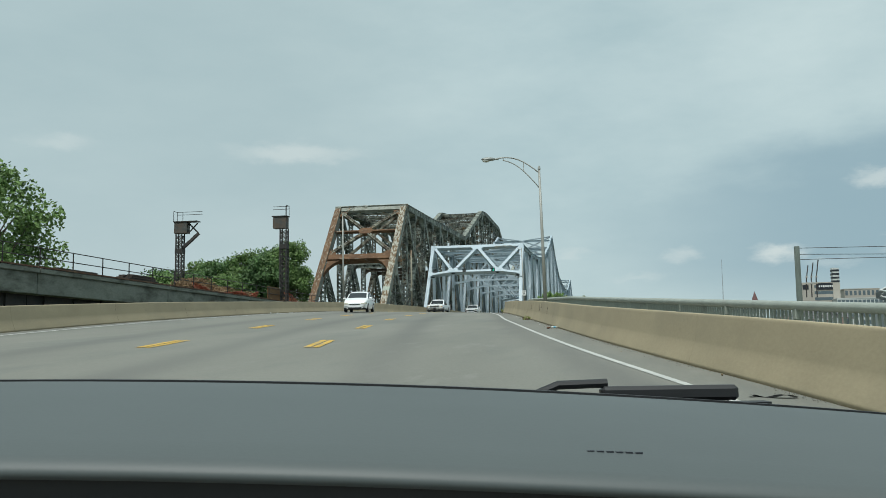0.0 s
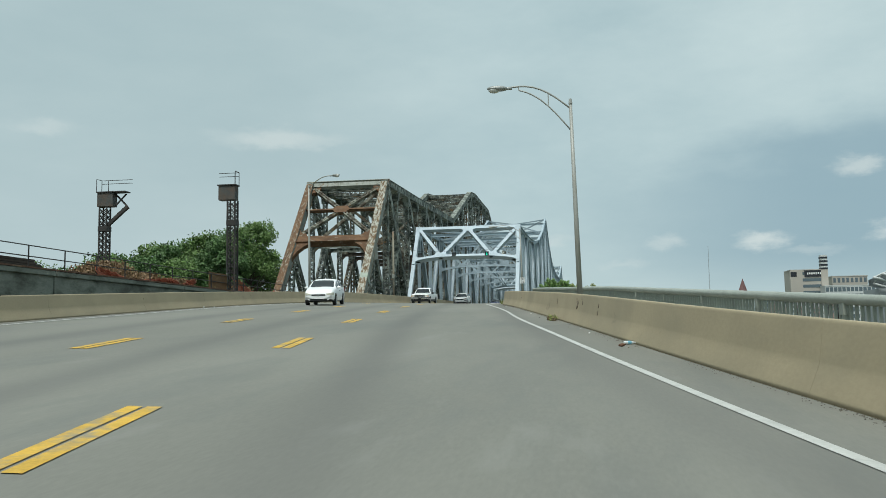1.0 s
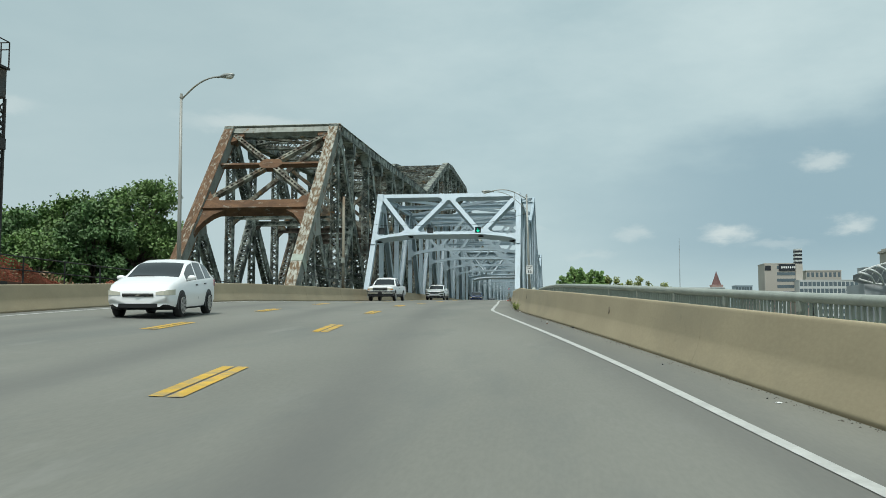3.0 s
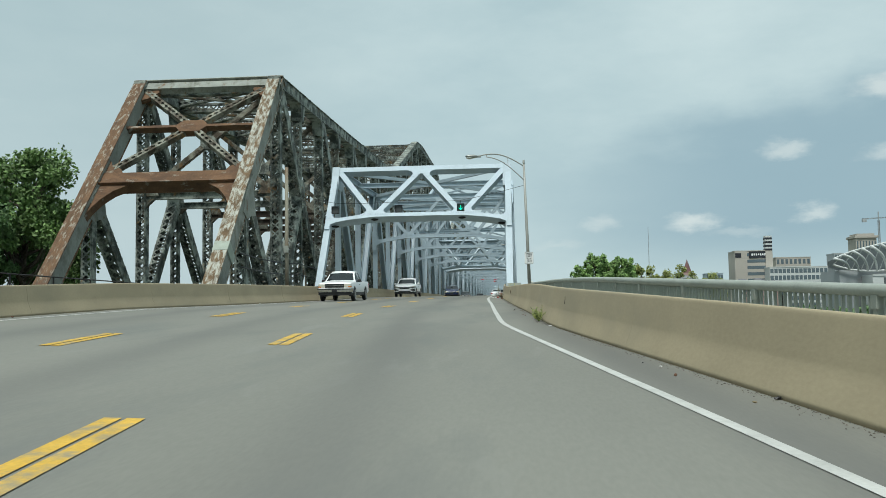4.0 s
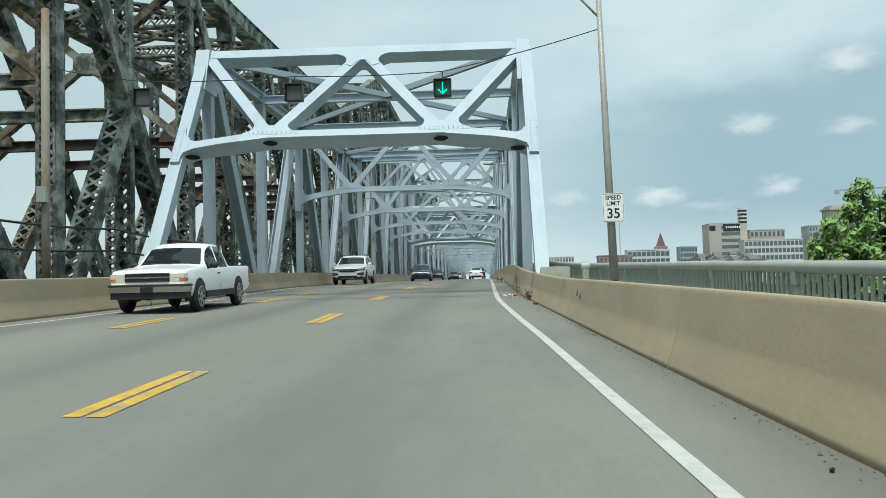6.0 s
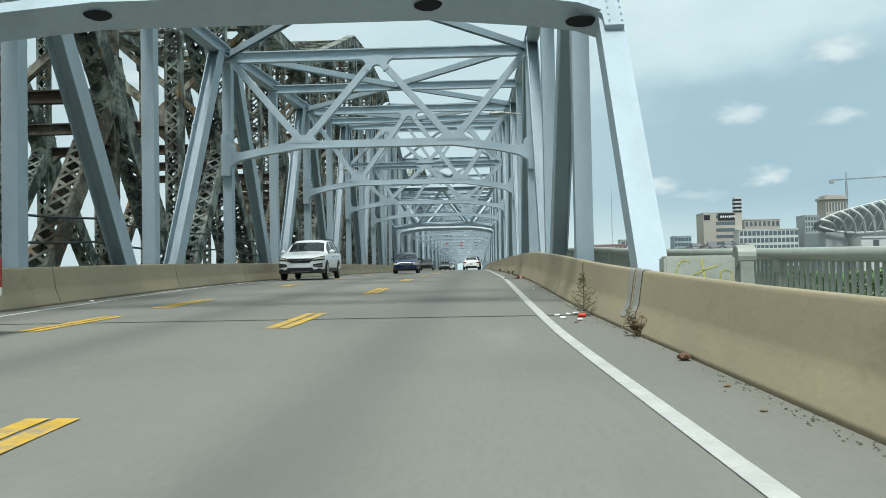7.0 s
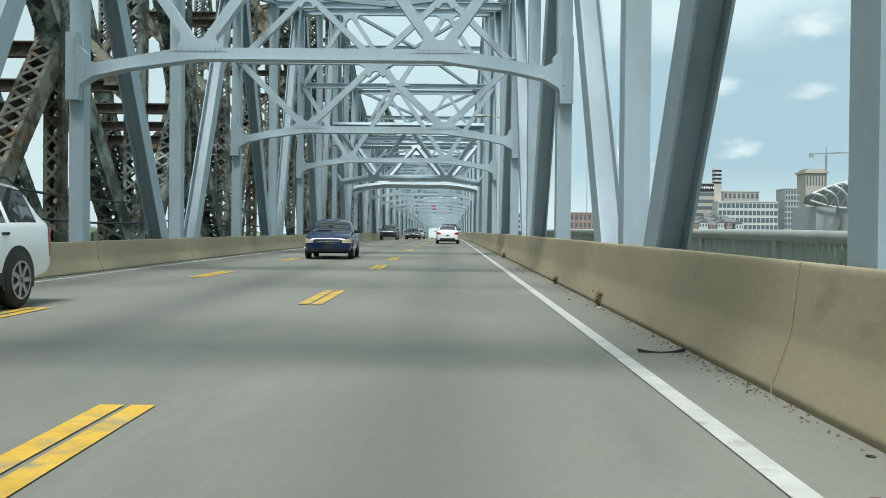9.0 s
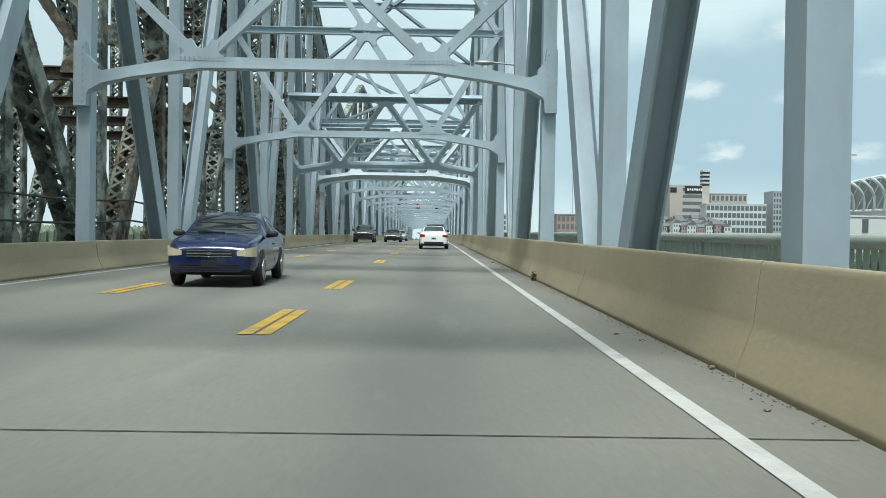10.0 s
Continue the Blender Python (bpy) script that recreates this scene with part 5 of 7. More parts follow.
def tree(x, y, z0, top, radius, leafm, seed, leaves=5200, size=0.26, label="leafy green broad-leaved tree", group="", clumps_n=64, ragged=0.0):
    """A tapered trunk with limbs and clumps of small leaves; the crown reaches up to top."""
    rnd = random.Random(seed)
    root = thing("tree", label, "tree", group, at=(x, y, z0))
    h = top - z0
    bm = bmesh.new()
    tube(bm, [(0, 0, 0), (0.15, 0.1, h * 0.35), (-0.1, 0.1, h * 0.62), (0.1, 0, h * 0.9)], 0.02 * h + 0.1, 9, 0.05)
    cz = h - radius * 1.05
    clumps = []
    for k in range(clumps_n):
        u, v = rnd.random() * 2 * math.pi, rnd.uniform(-0.75, 1.0)
        rr = math.sqrt(max(0.0, 1 - v * v * 0.8)) * rnd.uniform(0.35, 1.0)
        c = Vector((math.cos(u) * rr * radius, math.sin(u) * rr * radius, cz + v * radius * 0.98))
        c = c + Vector((c.x, c.y, c.z - cz)) * ragged * rnd.uniform(-0.6, 0.7)
        clumps.append((c, radius * rnd.uniform(0.12, 0.36 - 0.3 * ragged)))
        if k % 2 == 0:
            s = Vector((0, 0, max(h * 0.25, c.z - radius * rnd.uniform(0.5, 1.0))))
            mid = s.lerp(c, 0.5) + Vector((0, 0, -0.12 * radius))
            tube(bm, [s, mid, c], 0.05 * radius * 0.6, 5, 0.015)
    part("trunk", bm, BARK, root, smooth=True)
    verts, faces = [], []
    for i in range(leaves):
        c, r = clumps[i % len(clumps)]
        d = Vector((rnd.gauss(0, 1), rnd.gauss(0, 1), rnd.gauss(0, 0.8))).normalized() * r * rnd.random() ** 0.4
        p = c + d
        a = Vector((rnd.gauss(0, 1), rnd.gauss(0, 1), rnd.gauss(0, 1))).normalized()
        b = a.orthogonal().normalized()
        s = size * rnd.uniform(0.6, 1.25)
        n = len(verts)
        q = a.cross(b) * s * 0.12
        verts += [p - a * s * 0.5, p + b * s * 0.3 + q, p + a * s * 0.55, p - b * s * 0.3 + q]
        faces += [(n, n + 1, n + 2), (n, n + 2, n + 3)]
    me = bpy.data.meshes.new("crown")
    me.from_pydata([tuple(v) for v in verts], [], faces)
    me.materials.append(leafm)
    ob = new("crown", me)
    ob.parent = root
    tagged(ob, kind="stuff")


GZ = -19.2
tree(-22.5, -86.0, GZ, 6.7, 5.3, LEAF, 1, 15000, 0.30, "leafy green tree beside the railway viaduct")
for k, (x, y, t, r, m) in enumerate(((-22.9, -26.8, 9.0, 3.4, LEAF), (-26.3, -24.0, 8.4, 3.6, LEAF3), (-30.8, -28.1, 7.7, 3.5, LEAF3), (-34.6, -25.4, 7.2, 3.5, LEAF), (-38.7, -27.4, 6.3, 3.5, LEAF3), (-43.6, -25.4, 5.7, 3.5, LEAF3), (-49.1, -26.8, 4.9, 3.5, LEAF), (-24.6, -19.9, 6.5, 3.1, LEAF), (-28.4, -31.6, 5.5, 3.2, LEAF), (-36.0, -32.3, 4.8, 3.2, LEAF), (-42.2, -30.9, 4.2, 3.2, LEAF3), (-56.0, -25.4, 4.6, 3.5, LEAF3), (-25.3, -29.5, 6.2, 3.2, LEAF3), (-32.5, -30.9, 5.9, 3.2, LEAF3), (-28.7, -26.8, 7.8, 3.3, LEAF), (-37.0, -29.5, 5.6, 3.2, LEAF3), (-46.0, -29.5, 4.7, 3.2, LEAF), (-51.8, -29.5, 4.3, 3.3, LEAF3))):
    tree(x, y, GZ, t - (0.1 if x > -26 else 1.0) + 0.5 * math.sin(k * 2.3), r, m, 20 + k, 11000, 0.30, "dense green tree behind the railway bridge", "trees behind the railway")
for x, y, top, r, m, seed, yellow in ((9.55, -36.4, 0.42, 0.75, LEAF4, 51, False), (10.15, -36.2, 1.02, 0.72, LEAF4, 52, False), (10.75, -36.0, 0.80, 0.80, LEAF4, 56, False), (11.35, -35.8, 1.06, 0.62, LEAF4, 57, False), (11.75, -35.6, 0.55, 0.70, LEAF4, 58, False), (12.6, -35.4, 0.46, 0.95, LEAF2, 53, True), (13.9, -35.2, 0.38, 1.0, LEAF2, 54, True), (15.6, -34.5, 0.12, 1.1, LEAF2, 55, True)):
    tree(x, y, GZ, top, r, m, seed, 5600, 0.112, ("yellow-green" if yellow else "green") + " treetop showing over the footway railing", "trees beside the footway", 60, 0.35)


def parapet_block():
    z0 = road_z(5.5, -24) - 0.02
    root = thing("parapet_block", "pale grey concrete block sprayed with yellow paint", "concrete block", at=(6.33, -23.98, z0))
    h = 0.24 - z0
    bm = bmesh.new()
    box(bm, -0.41, 0.41, -0.16, 0.16, 0, h)
    bmesh.ops.bevel(bm, geom=bm.edges[:], offset=0.025, segments=2, affect="EDGES")
    part("block", bm, PALEBLOCK, root)
    strokes = (
        [(-0.17 + 0.10 * math.cos(a * 0.5), -0.20 + 0.15 * math.sin(a * 0.5)) for a in range(2, 12)],
        [(-0.19, -0.27), (-0.06, -0.22), (0.07, -0.16), (0.20, -0.12)],
        [(0.02, -0.04), (0.04, -0.18), (0.06, -0.32)],
        [(0.30 + 0.07 * math.cos(a * 0.55), -0.25 + 0.08 * math.sin(a * 0.55)) for a in range(0, 12)],
    )
    for line in strokes:
        bm = bmesh.new()
        wd = 0.020 if len(line) == 3 else 0.013
        for p, q in zip(line, line[1:]):
            u = (Vector(q) - Vector(p)).normalized()
            n = Vector((-u.y, u.x)) * wd / 2
            quad = [Vector(p) - n - u * 0.004, Vector(q) - n + u * 0.004, Vector(q) + n + u * 0.004, Vector(p) + n - u * 0.004]
            prism(bm, [(c.x, c.y + h) for c in quad], Matrix(((1, 0, 0, 0), (0, 0, -1, -0.162), (0, 1, 0, 0), (0, 0, 0, 1))), 0.005)
        part("paint_stroke", bm, YELLOWPAINT, root, "yellow spray paint stroke")
    cap = thing("railing_end_post", "round-capped end post of the footway railing", "post", at=(7.35, -22.4, road_z(5.5, -22.4) + 0.02))
    bm = bmesh.new()
    box(bm, -0.09, 0.09, -0.13, 0.13, 0, 0.82)
    part("shaft", bm, RAILMETAL, cap)
    bm = bmesh.new()
    tube(bm, [(-0.12, 0, 0.86), (0.12, 0, 0.86)], 0.15, 16)
    part("round_cap", bm, RAILMETAL, cap)


PALEBLOCK = mat("pale_parapet_concrete", (0.40, 0.42, 0.37), 0.85, var=0.15, scale=2, fine=14, bump=0.2, dirt=(0.26, 0.27, 0.23), dirt_at=(0.5, 0.7), dirt_scale=1.5)
YELLOWPAINT = mat("yellow_spray_paint", (0.52, 0.50, 0.12), 0.7, var=0.3, scale=14, bump=0.05)
parapet_block()


# ---- utility pole by the right bank ----
def utility_pole():
    root = thing("utility_pole", "weathered grey-green utility pole with crossarm and wires", "utility pole", at=(26.8, -82, GZ))
    h = 0.6 - GZ
    bm = bmesh.new()
    tube(bm, [(0, 0, 0), (0, 0, h)], 0.22, 10, 0.15)
    part("pole", bm, OLDWOOD, root, smooth=True)
    bm = bmesh.new()
    beam(bm, (-1.0, 0.1, h - 0.75), (1.0, 0.1, h - 0.75), 0.1, 0.12)
    part("crossarm", bm, OLDWOOD, root)
    # switch rods hanging under the arm, with pale porcelain cups
    for i in range(3):
        bm = bmesh.new()
        tube(bm, [(0.35 + 0.28 * i, -0.2, h - 2.9), (0.38 + 0.26 * i, -0.2, h - 1.9), (0.55 + 0.28 * i, 0, h - 1.1 + 0.15 * i)], 0.032, 6)
        part("switch_rod", bm, DARKSTEEL, root, "thin dark switch rod")
        bm = bmesh.new()
        for k in range(2):
            bmesh.ops.create_cone(bm, cap_ends=True, segments=8, radius1=0.085, radius2=0.04, depth=0.09, matrix=Matrix.Translation((0.40 + 0.26 * i, -0.2, h - 1.75 - 0.35 * k)))
        part("insulator", bm, GALV, root, "pale porcelain insulator cups")
    for z, dz in ((-0.1, 0.2), (-0.45, -0.3), (-0.75, 0.5)):
        bm = bmesh.new()
        tube(bm, [(0.05, 0, h + z), (30, -3, h + z - 0.8 + dz), (60, -6, h + z + dz)], 0.018, 5)
        part("wire", bm, BLACKPAINT, root)


OLDWOOD = mat("weathered_pole_wood", (0.095, 0.115, 0.10), 0.9, var=0.3, scale=3, fine=20, bump=0.4, stretch=(1, 1, 0.2))
utility_pole()

# ---- far city across the river ----
BEIGE = mat("beige_masonry", (0.425, 0.391, 0.340), 0.9, var=0.08, scale=0.05, fine=1, bump=0)
PALE = mat("white_concrete", (0.561, 0.578, 0.561), 0.8, var=0.06, scale=0.05, fine=1, bump=0)
BRICKRED = mat("far_red_brick", (0.34, 0.235, 0.205), 0.9, var=0.2, scale=0.1, fine=1, bump=0)
GREYB = mat("grey_cladding", (0.35, 0.37, 0.375), 0.8, var=0.1, scale=0.05, fine=1, bump=0)
WINDOW = glass("far_window_glass", (0.10, 0.13, 0.145), 0.1)
DARKSIGN = mat("dark_sign_panel", (0.02, 0.022, 0.028), 0.5, bump=0)
FOREST = leaf_mat("distant_woods", (0.10, 0.135, 0.085))


def building(name, label, x0, x1, y, d, z1, wall, nx, nz, z0=GZ, band=False, ratio=0.6, base=5.0):
    root = thing(name, label, "building", at=((x0 + x1) / 2, y, z0))
    w, h = x1 - x0, z1 - z0
    bm = bmesh.new()
    box(bm, -w / 2, w / 2, 0, d, 0, h)
    part("wall", bm, wall, root)
    bm = bmesh.new()
    box(bm, -w / 2 - 0.3, w / 2 + 0.3, -0.3, d + 0.3, h, h + 0.9)
    part("roof", bm, wall, root)
    if nx and nz:
        cw, ch = w / nx, (h - base) / nz
        for j in range(nz):
            z = base + ch * (j + 0.5)
            if band:
                bm = bmesh.new()
                box(bm, -w / 2 + 0.5, w / 2 - 0.5, -0.15, 0.25, z - ch * 0.28, z + ch * 0.2)
                part("window", bm, WINDOW, root)
            else:
                for i in range(nx):
                    x = -w / 2 + cw * (i + 0.5)
                    bm = bmesh.new()
                    box(bm, x - cw * ratio / 2, x + cw * ratio / 2, -0.12, 0.25, z - ch * 0.32, z + ch * 0.32)
                    part("window", bm, WINDOW, root)
    return root


b = building("office_block", "tall beige office block with striped bands and dark sign", 235, 272, 900, 30, 58.5, BEIGE, 1, 8, band=True, base=24)
bm = bmesh.new()
box(bm, -18.6, -6, -0.4, 0.5, 20, 78)
part("blank_wing", bm, BEIGE, b)
bm = bmesh.new()
box(bm, -4, 18, -0.6, 0.3, 70.5, 77.5)
box(bm, -18.2, -12, -0.6, 0.3, 71, 76)
part("sign_panel", bm, DARKSIGN, b)
bm = bmesh.new()
for i in range(8):
    box(bm, -1.5 + 2.2 * i, -0.1 + 2.2 * i, -0.75, -0.6, 73 + 0.3 * (i % 2), 75.2)
part("sign_bars", bm, PANELWHITE, b, "plain pale bars on the dark sign")
t = thing("striped_tower", "slim tower with dark and pale horizontal bands", "tower", at=(270, 899, GZ))
bm = bmesh.new()
box(bm, -3.6, 3.6, 0, 8, 0, 78)
part("shaft", bm, BEIGE, t)
for i in range(4):
    bm = bmesh.new()
    box(bm, -3.6, 3.6, 0, 8, 78.2 + i * 3.9, 80.2 + i * 3.9)
    part("dark_band", bm, DARKSIGN, t)
    bm = bmesh.new()
    box(bm, -3.3, 3.3, 0.2, 7.8, 80.2 + i * 3.9, 82.1 + i * 3.9)
    part("pale_band", bm, PALE, t)
building("white_office", "white gridded office building with glassy windows", 265, 323, 880, 30, 40.0, PALE, 14, 8, base=3, ratio=0.80)
building("beige_block", "plain beige block behind the white offices", 288, 325, 940, 30, 53, BEIGE, 8, 4, base=40)
building("grey_block", "dark grey flat block with rows of windows", 337, 351, 900, 25, 54, GREYB, 5, 12)
rt = building("ribbed_tower", "beige ribbed tower with a wide stepped crown", 381, 403, 960, 25, 74, BEIGE, 7, 1, base=78, ratio=0.45)
for zz, g in ((93.9, 1.6), (96.4, -1.5)):
    bm = bmesh.new()
    box(bm, -11 - g, 11 + g, -g, 25 + g, zz, zz + 2.4)
    part("crown", bm, BEIGE, rt)
building("glass_hall", "low pale glass hall by the river", 150, 193, 895, 20, 33, PALE, 9, 3, base=30, ratio=0.85)
TANBRICK = mat("tan_brick", (0.36, 0.31, 0.26), 0.9, var=0.2, scale=0.1, fine=1, bump=0)
BLUEGLASS = mat("blue_grey_cladding", (0.33, 0.40, 0.44), 0.5, var=0.1, scale=0.05, fine=1, bump=0)
building("glazed_flats", "blue-grey glazed block with pale floor bands", 203, 220, 890, 20, 35, BLUEGLASS, 6, 9, base=6, ratio=0.85)
ROOFGREY = mat("grey_slate_roof", (0.15, 0.15, 0.155), 0.9, var=0.2, scale=0.1, fine=1, bump=0)


def far_house(x, y, w, z1, wall, colour, turned):
    """A small town house under a pitched roof."""
    root = thing("town_house", f"small {colour} town house with a grey pitched roof", "house", "town houses on the far bank", at=(x, y, GZ))
    h = z1 - GZ
    bm = bmesh.new()
    box(bm, -w / 2, w / 2, 0, 9, 0, h)
    part("wall", bm, wall, root)
    bm = bmesh.new()
    M = Matrix(((1, 0, 0, 0), (0, 0, 1, 4.5), (0, 1, 0, h), (0, 0, 0, 1))) if turned else Matrix(((0, 0, 1, 0), (1, 0, 0, 4.5), (0, 1, 0, h), (0, 0, 0, 1)))
    g = (w if turned else 9) / 2 + 0.4
    prism(bm, [(-g, 0), (g, 0), (0, 3.2)], M, 9.6 if turned else w + 0.6)
    bmesh.ops.recalc_face_normals(bm, faces=bm.faces)
    part("roof", bm, ROOFGREY, root)
    for j in range(2):
        for i in range(3):
            bm = bmesh.new()
            u = (i - 1) * w * 0.3
            box(bm, u - w * 0.07, u + w * 0.07, -0.12, 0.2, h - 3.6 - 4.2 * j, h - 1.4 - 4.2 * j)
            part("window", bm, WINDOW, root)


rnd = random.Random(8)
HOUSEWALLS = ((BRICKRED, "red brick"), (BEIGE, "beige"), (PALE, "white"), (TANBRICK, "tan brick"))
for k in range(22):
    m, colour = HOUSEWALLS[(k * 7 + k // 3) % 4]
    far_house(206 + 2.4 * k + rnd.uniform(-1, 1), 838 - 26 * (k % 3), rnd.uniform(6, 10), 17.5 + 5.0 * (k % 3 == 0) + rnd.uniform(-2.0, 4.0), m, colour, k % 2 == 0)
building("river_flats", "long low pale riverside block", 60, 96, 905, 20, 28, PALE, 12, 5, base=20)
building("brick_warehouse", "red brick warehouse with small windows", 97, 124, 700, 20, 22, BRICKRED, 8, 6, base=6)
building("brick_warehouse", "low tan brick building by the river", 240, 262, 860, 16, 24, TANBRICK, 8, 5, base=20)
building("low_white_hall", "low white hall with dark bands", 358, 400, 850, 20, 32, PALE, 1, 3, band=True, base=30)
DARKSEATS = mat("dark_grey_glass_and_slate", (0.10, 0.11, 0.115), 0.8, var=0.2, scale=0.3, fine=2, bump=0)
SPIRERED = mat("dark_red_roof_tiles", (0.16, 0.085, 0.08), 0.9, var=0.2, scale=0.1, fine=1, bump=0)
c = building("church", "red brick church with a pointed spire", 180, 192, 900, 10, 36, BRICKRED, 2, 2, base=40)
bm = bmesh.new()
bmesh.ops.create_cone(bm, segments=8, radius1=5.2, radius2=0.1, depth=15, matrix=Matrix.Translation((0, 5, 36 - GZ + 8.0)))
part("spire", bm, SPIRERED, c, "dark red tiled spire")
m = thing("radio_mast", "thin lattice radio mast far away", "mast", at=(231, 1500, GZ))
bm = bmesh.new()
for i in range(3):
    a = i * 2.094
    tube(bm, [(1.0 * math.cos(a), 1.0 * math.sin(a), 0), (0.3 * math.cos(a), 0.3 * math.sin(a), 160)], 0.35, 5, 0.15)
part("mast", bm, GREYB, m)




def stadium():
    root = thing("stadium", "stadium with a leaning roof of white steel ribs", "stadium", at=(0, 450, GZ))
    up, low = [(183, 25.5), (192, 29.2), (202, 31.8), (220, 35.8), (250, 39.0), (285, 40.5)], [(186, 22.5), (197, 19.4), (211, 18.8), (222, 19.5), (250, 20.5), (287, 21.0)]
    def on(line, f, out=0.0):
        x = line[0][0] + (line[-1][0] - line[0][0]) * f
        return Vector((x, (-4.0 if line is up else 6.0) + out, curve(line, x) - GZ))
    bm = bmesh.new()
    box(bm, 190, 200, 8, 40, 0, 19.5 - GZ)
    box(bm, 200, 292, 14, 60, 0, 20.0 - GZ)
    part("stand", bm, GREYB, root)
    bm = bmesh.new()
    box(bm, 203, 250, -6, 10, 0, 15.5 - GZ)
    box(bm, 203, 250, -6.4, 10.4, 15.5 - GZ, 16.3 - GZ)
    part("white_annexe", bm, PALE, root, "plain white annexe")
    bm = bmesh.new()
    box(bm, 209, 212, -6.2, -5.8, 8 - GZ, 14.6 - GZ)
    part("slot_window", bm, DARKSEATS, root, "tall dark slot window")
    bm = bmesh.new()
    pairs = [[bm.verts.new(on(k, i / 12, 9) + Vector((0, 0, -1.0))) for k in (low, up)] for i in range(13)]
    for (p, q), (r, u) in zip(pairs, pairs[1:]):
        bm.faces.new((p, r, u, q))
    bmesh.ops.solidify(bm, geom=bm.faces[:], thickness=0.8)
    part("roof_skin", bm, GREYB, root, "grey roof skin behind the ribs")
    for nm, line, r in (("roof_edge", up, 0.45), ("gutter_beam", low, 0.6)):
        bm = bmesh.new()
        tube(bm, [on(line, i / 20) for i in range(21)], r, 8)
        part(nm, bm, PALE, root)
    n = 20
    for i in range(n):
        f = i / n
        p, q = on(up, f, -1.0), on(low, min(1.0, f + 0.085), -1.0)
        bm = bmesh.new()
        tube(bm, [p.lerp(q, k / 6) + Vector((0.9, -2.0, 0.8)) * math.sin(math.pi * k / 6) * (p - q).length / 14 for k in range(7)], 0.8, 7, 0.6)
        part("roof_rib", bm, PALE, root, smooth=True)
        bm = bmesh.new()
        beam(bm, on(up, min(1.0, f + 0.06)), on(low, f), 0.3, 0.35, (0, 1, 0))
        part("roof_brace", bm, PALE, root)


stadium()


def crane():
    root = thing("tower_crane", "slim tower crane above the city", "crane", at=(460, 1100, GZ))
    bm = bmesh.new()
    lattice(bm, (0, 0, 0), (0, 0, 126), 1.8, 1.8, (1, 0, 0), 4, 0.3, 0.3)
    part("mast", bm, GREYB, root)
    bm = bmesh.new()
    lattice(bm, (-20, 0, 128), (52, 0, 131), 1.2, 1.2, (0, 0, 1), 3, 0.25, 0.25)
    part("jib", bm, GREYB, root)
    bm = bmesh.new()
    tube(bm, [(0, 0, 126), (0, 0, 137)], 0.7, 6)
    part("mast_top", bm, GREYB, root)
    bm = bmesh.new()
    box(bm, -20, -15, -1.5, 1.5, 124, 128)
    part("counterweight", bm, GREYB, root)


crane()


def far_woods():
    """Low wooded hills along the horizon, all round."""
    rnd = random.Random(9)
    verts, faces = [], []
    for i in range(9000):
        a = rnd.random() * 2 * math.pi
        r = rnd.uniform(1250, 1500)
        x, y = math.sin(a) * r, math.cos(a) * r
        hz = 24 + 13 * noise.noise(Vector((math.sin(a) * 5, math.cos(a) * 5, 0))) + 7 * rnd.random()
        if abs(math.sin(a)) < 0.12 and math.cos(a) > 0:
            hz *= 0.8
        w = rnd.uniform(5, 10)
        n = len(verts)
        ring = 6
        for k in range(ring):
            t = 2 * math.pi * k / ring
            verts.append((x + math.cos(t) * w, y + math.sin(t) * w, GZ - 2))
        for k in range(ring):
            t = 2 * math.pi * k / ring + 0.3
            verts.append((x + math.cos(t) * w * 0.85, y + math.sin(t) * w * 0.85, GZ + hz * rnd.uniform(0.6, 0.85)))
        verts.append((x, y, GZ + hz))
        for k in range(ring):
            k2 = (k + 1) % ring
            faces.append((n + k, n + k2, n + ring + k2, n + ring + k))
            faces.append((n + ring + k, n + ring + k2, n + 2 * ring))
    me = bpy.data.meshes.new("far_woods")
    me.from_pydata(verts, [], faces)
    me.materials.append(FOREST)
    tagged(new("far_woods", me), "hazy line of distant wooded hills", "woods", kind="stuff")


far_woods()


def bank_trees():
    """A low belt of bushes along the far bank."""
    rnd = random.Random(12)
    verts, faces = [], []
    for i in range(9000):
        x, y = rnd.uniform(110, 330), rnd.uniform(418, 436)
        z = GZ + (17.5 + 3.0 * noise.noise(Vector((x * 0.09, 0, 4)))) * rnd.random() ** 0.5
        a = Vector((rnd.gauss(0, 1), rnd.gauss(0, 1), rnd.gauss(0, 1))).normalized()
        b = a.orthogonal().normalized()
        s = rnd.uniform(0.7, 1.5)
        n = len(verts)
        p = Vector((x, y, z))
        verts += [p - a * s, p + b * s * 0.7, p + a * s, p - b * s * 0.7]
        faces += [(n, n + 1, n + 2), (n, n + 2, n + 3)]
    me = bpy.data.meshes.new("bank_trees")
    me.from_pydata([tuple(v) for v in verts], [], faces)
    me.materials.append(LEAF3)
    tagged(new("bank_trees", me), "dark green bushes along the far river bank", "bushes", kind="stuff")


bank_trees()

# ---- vehicles ----
def paint(name, col, metal=0.0, coat=0.5, rough=0.35):
    m = mat(name, col, rough, metal, var=0.03, scale=1, fine=30, bump=0, coat=coat)
    m.node_tree.nodes["Principled BSDF"].inputs["Coat Roughness"].default_value = 0.08
    return m


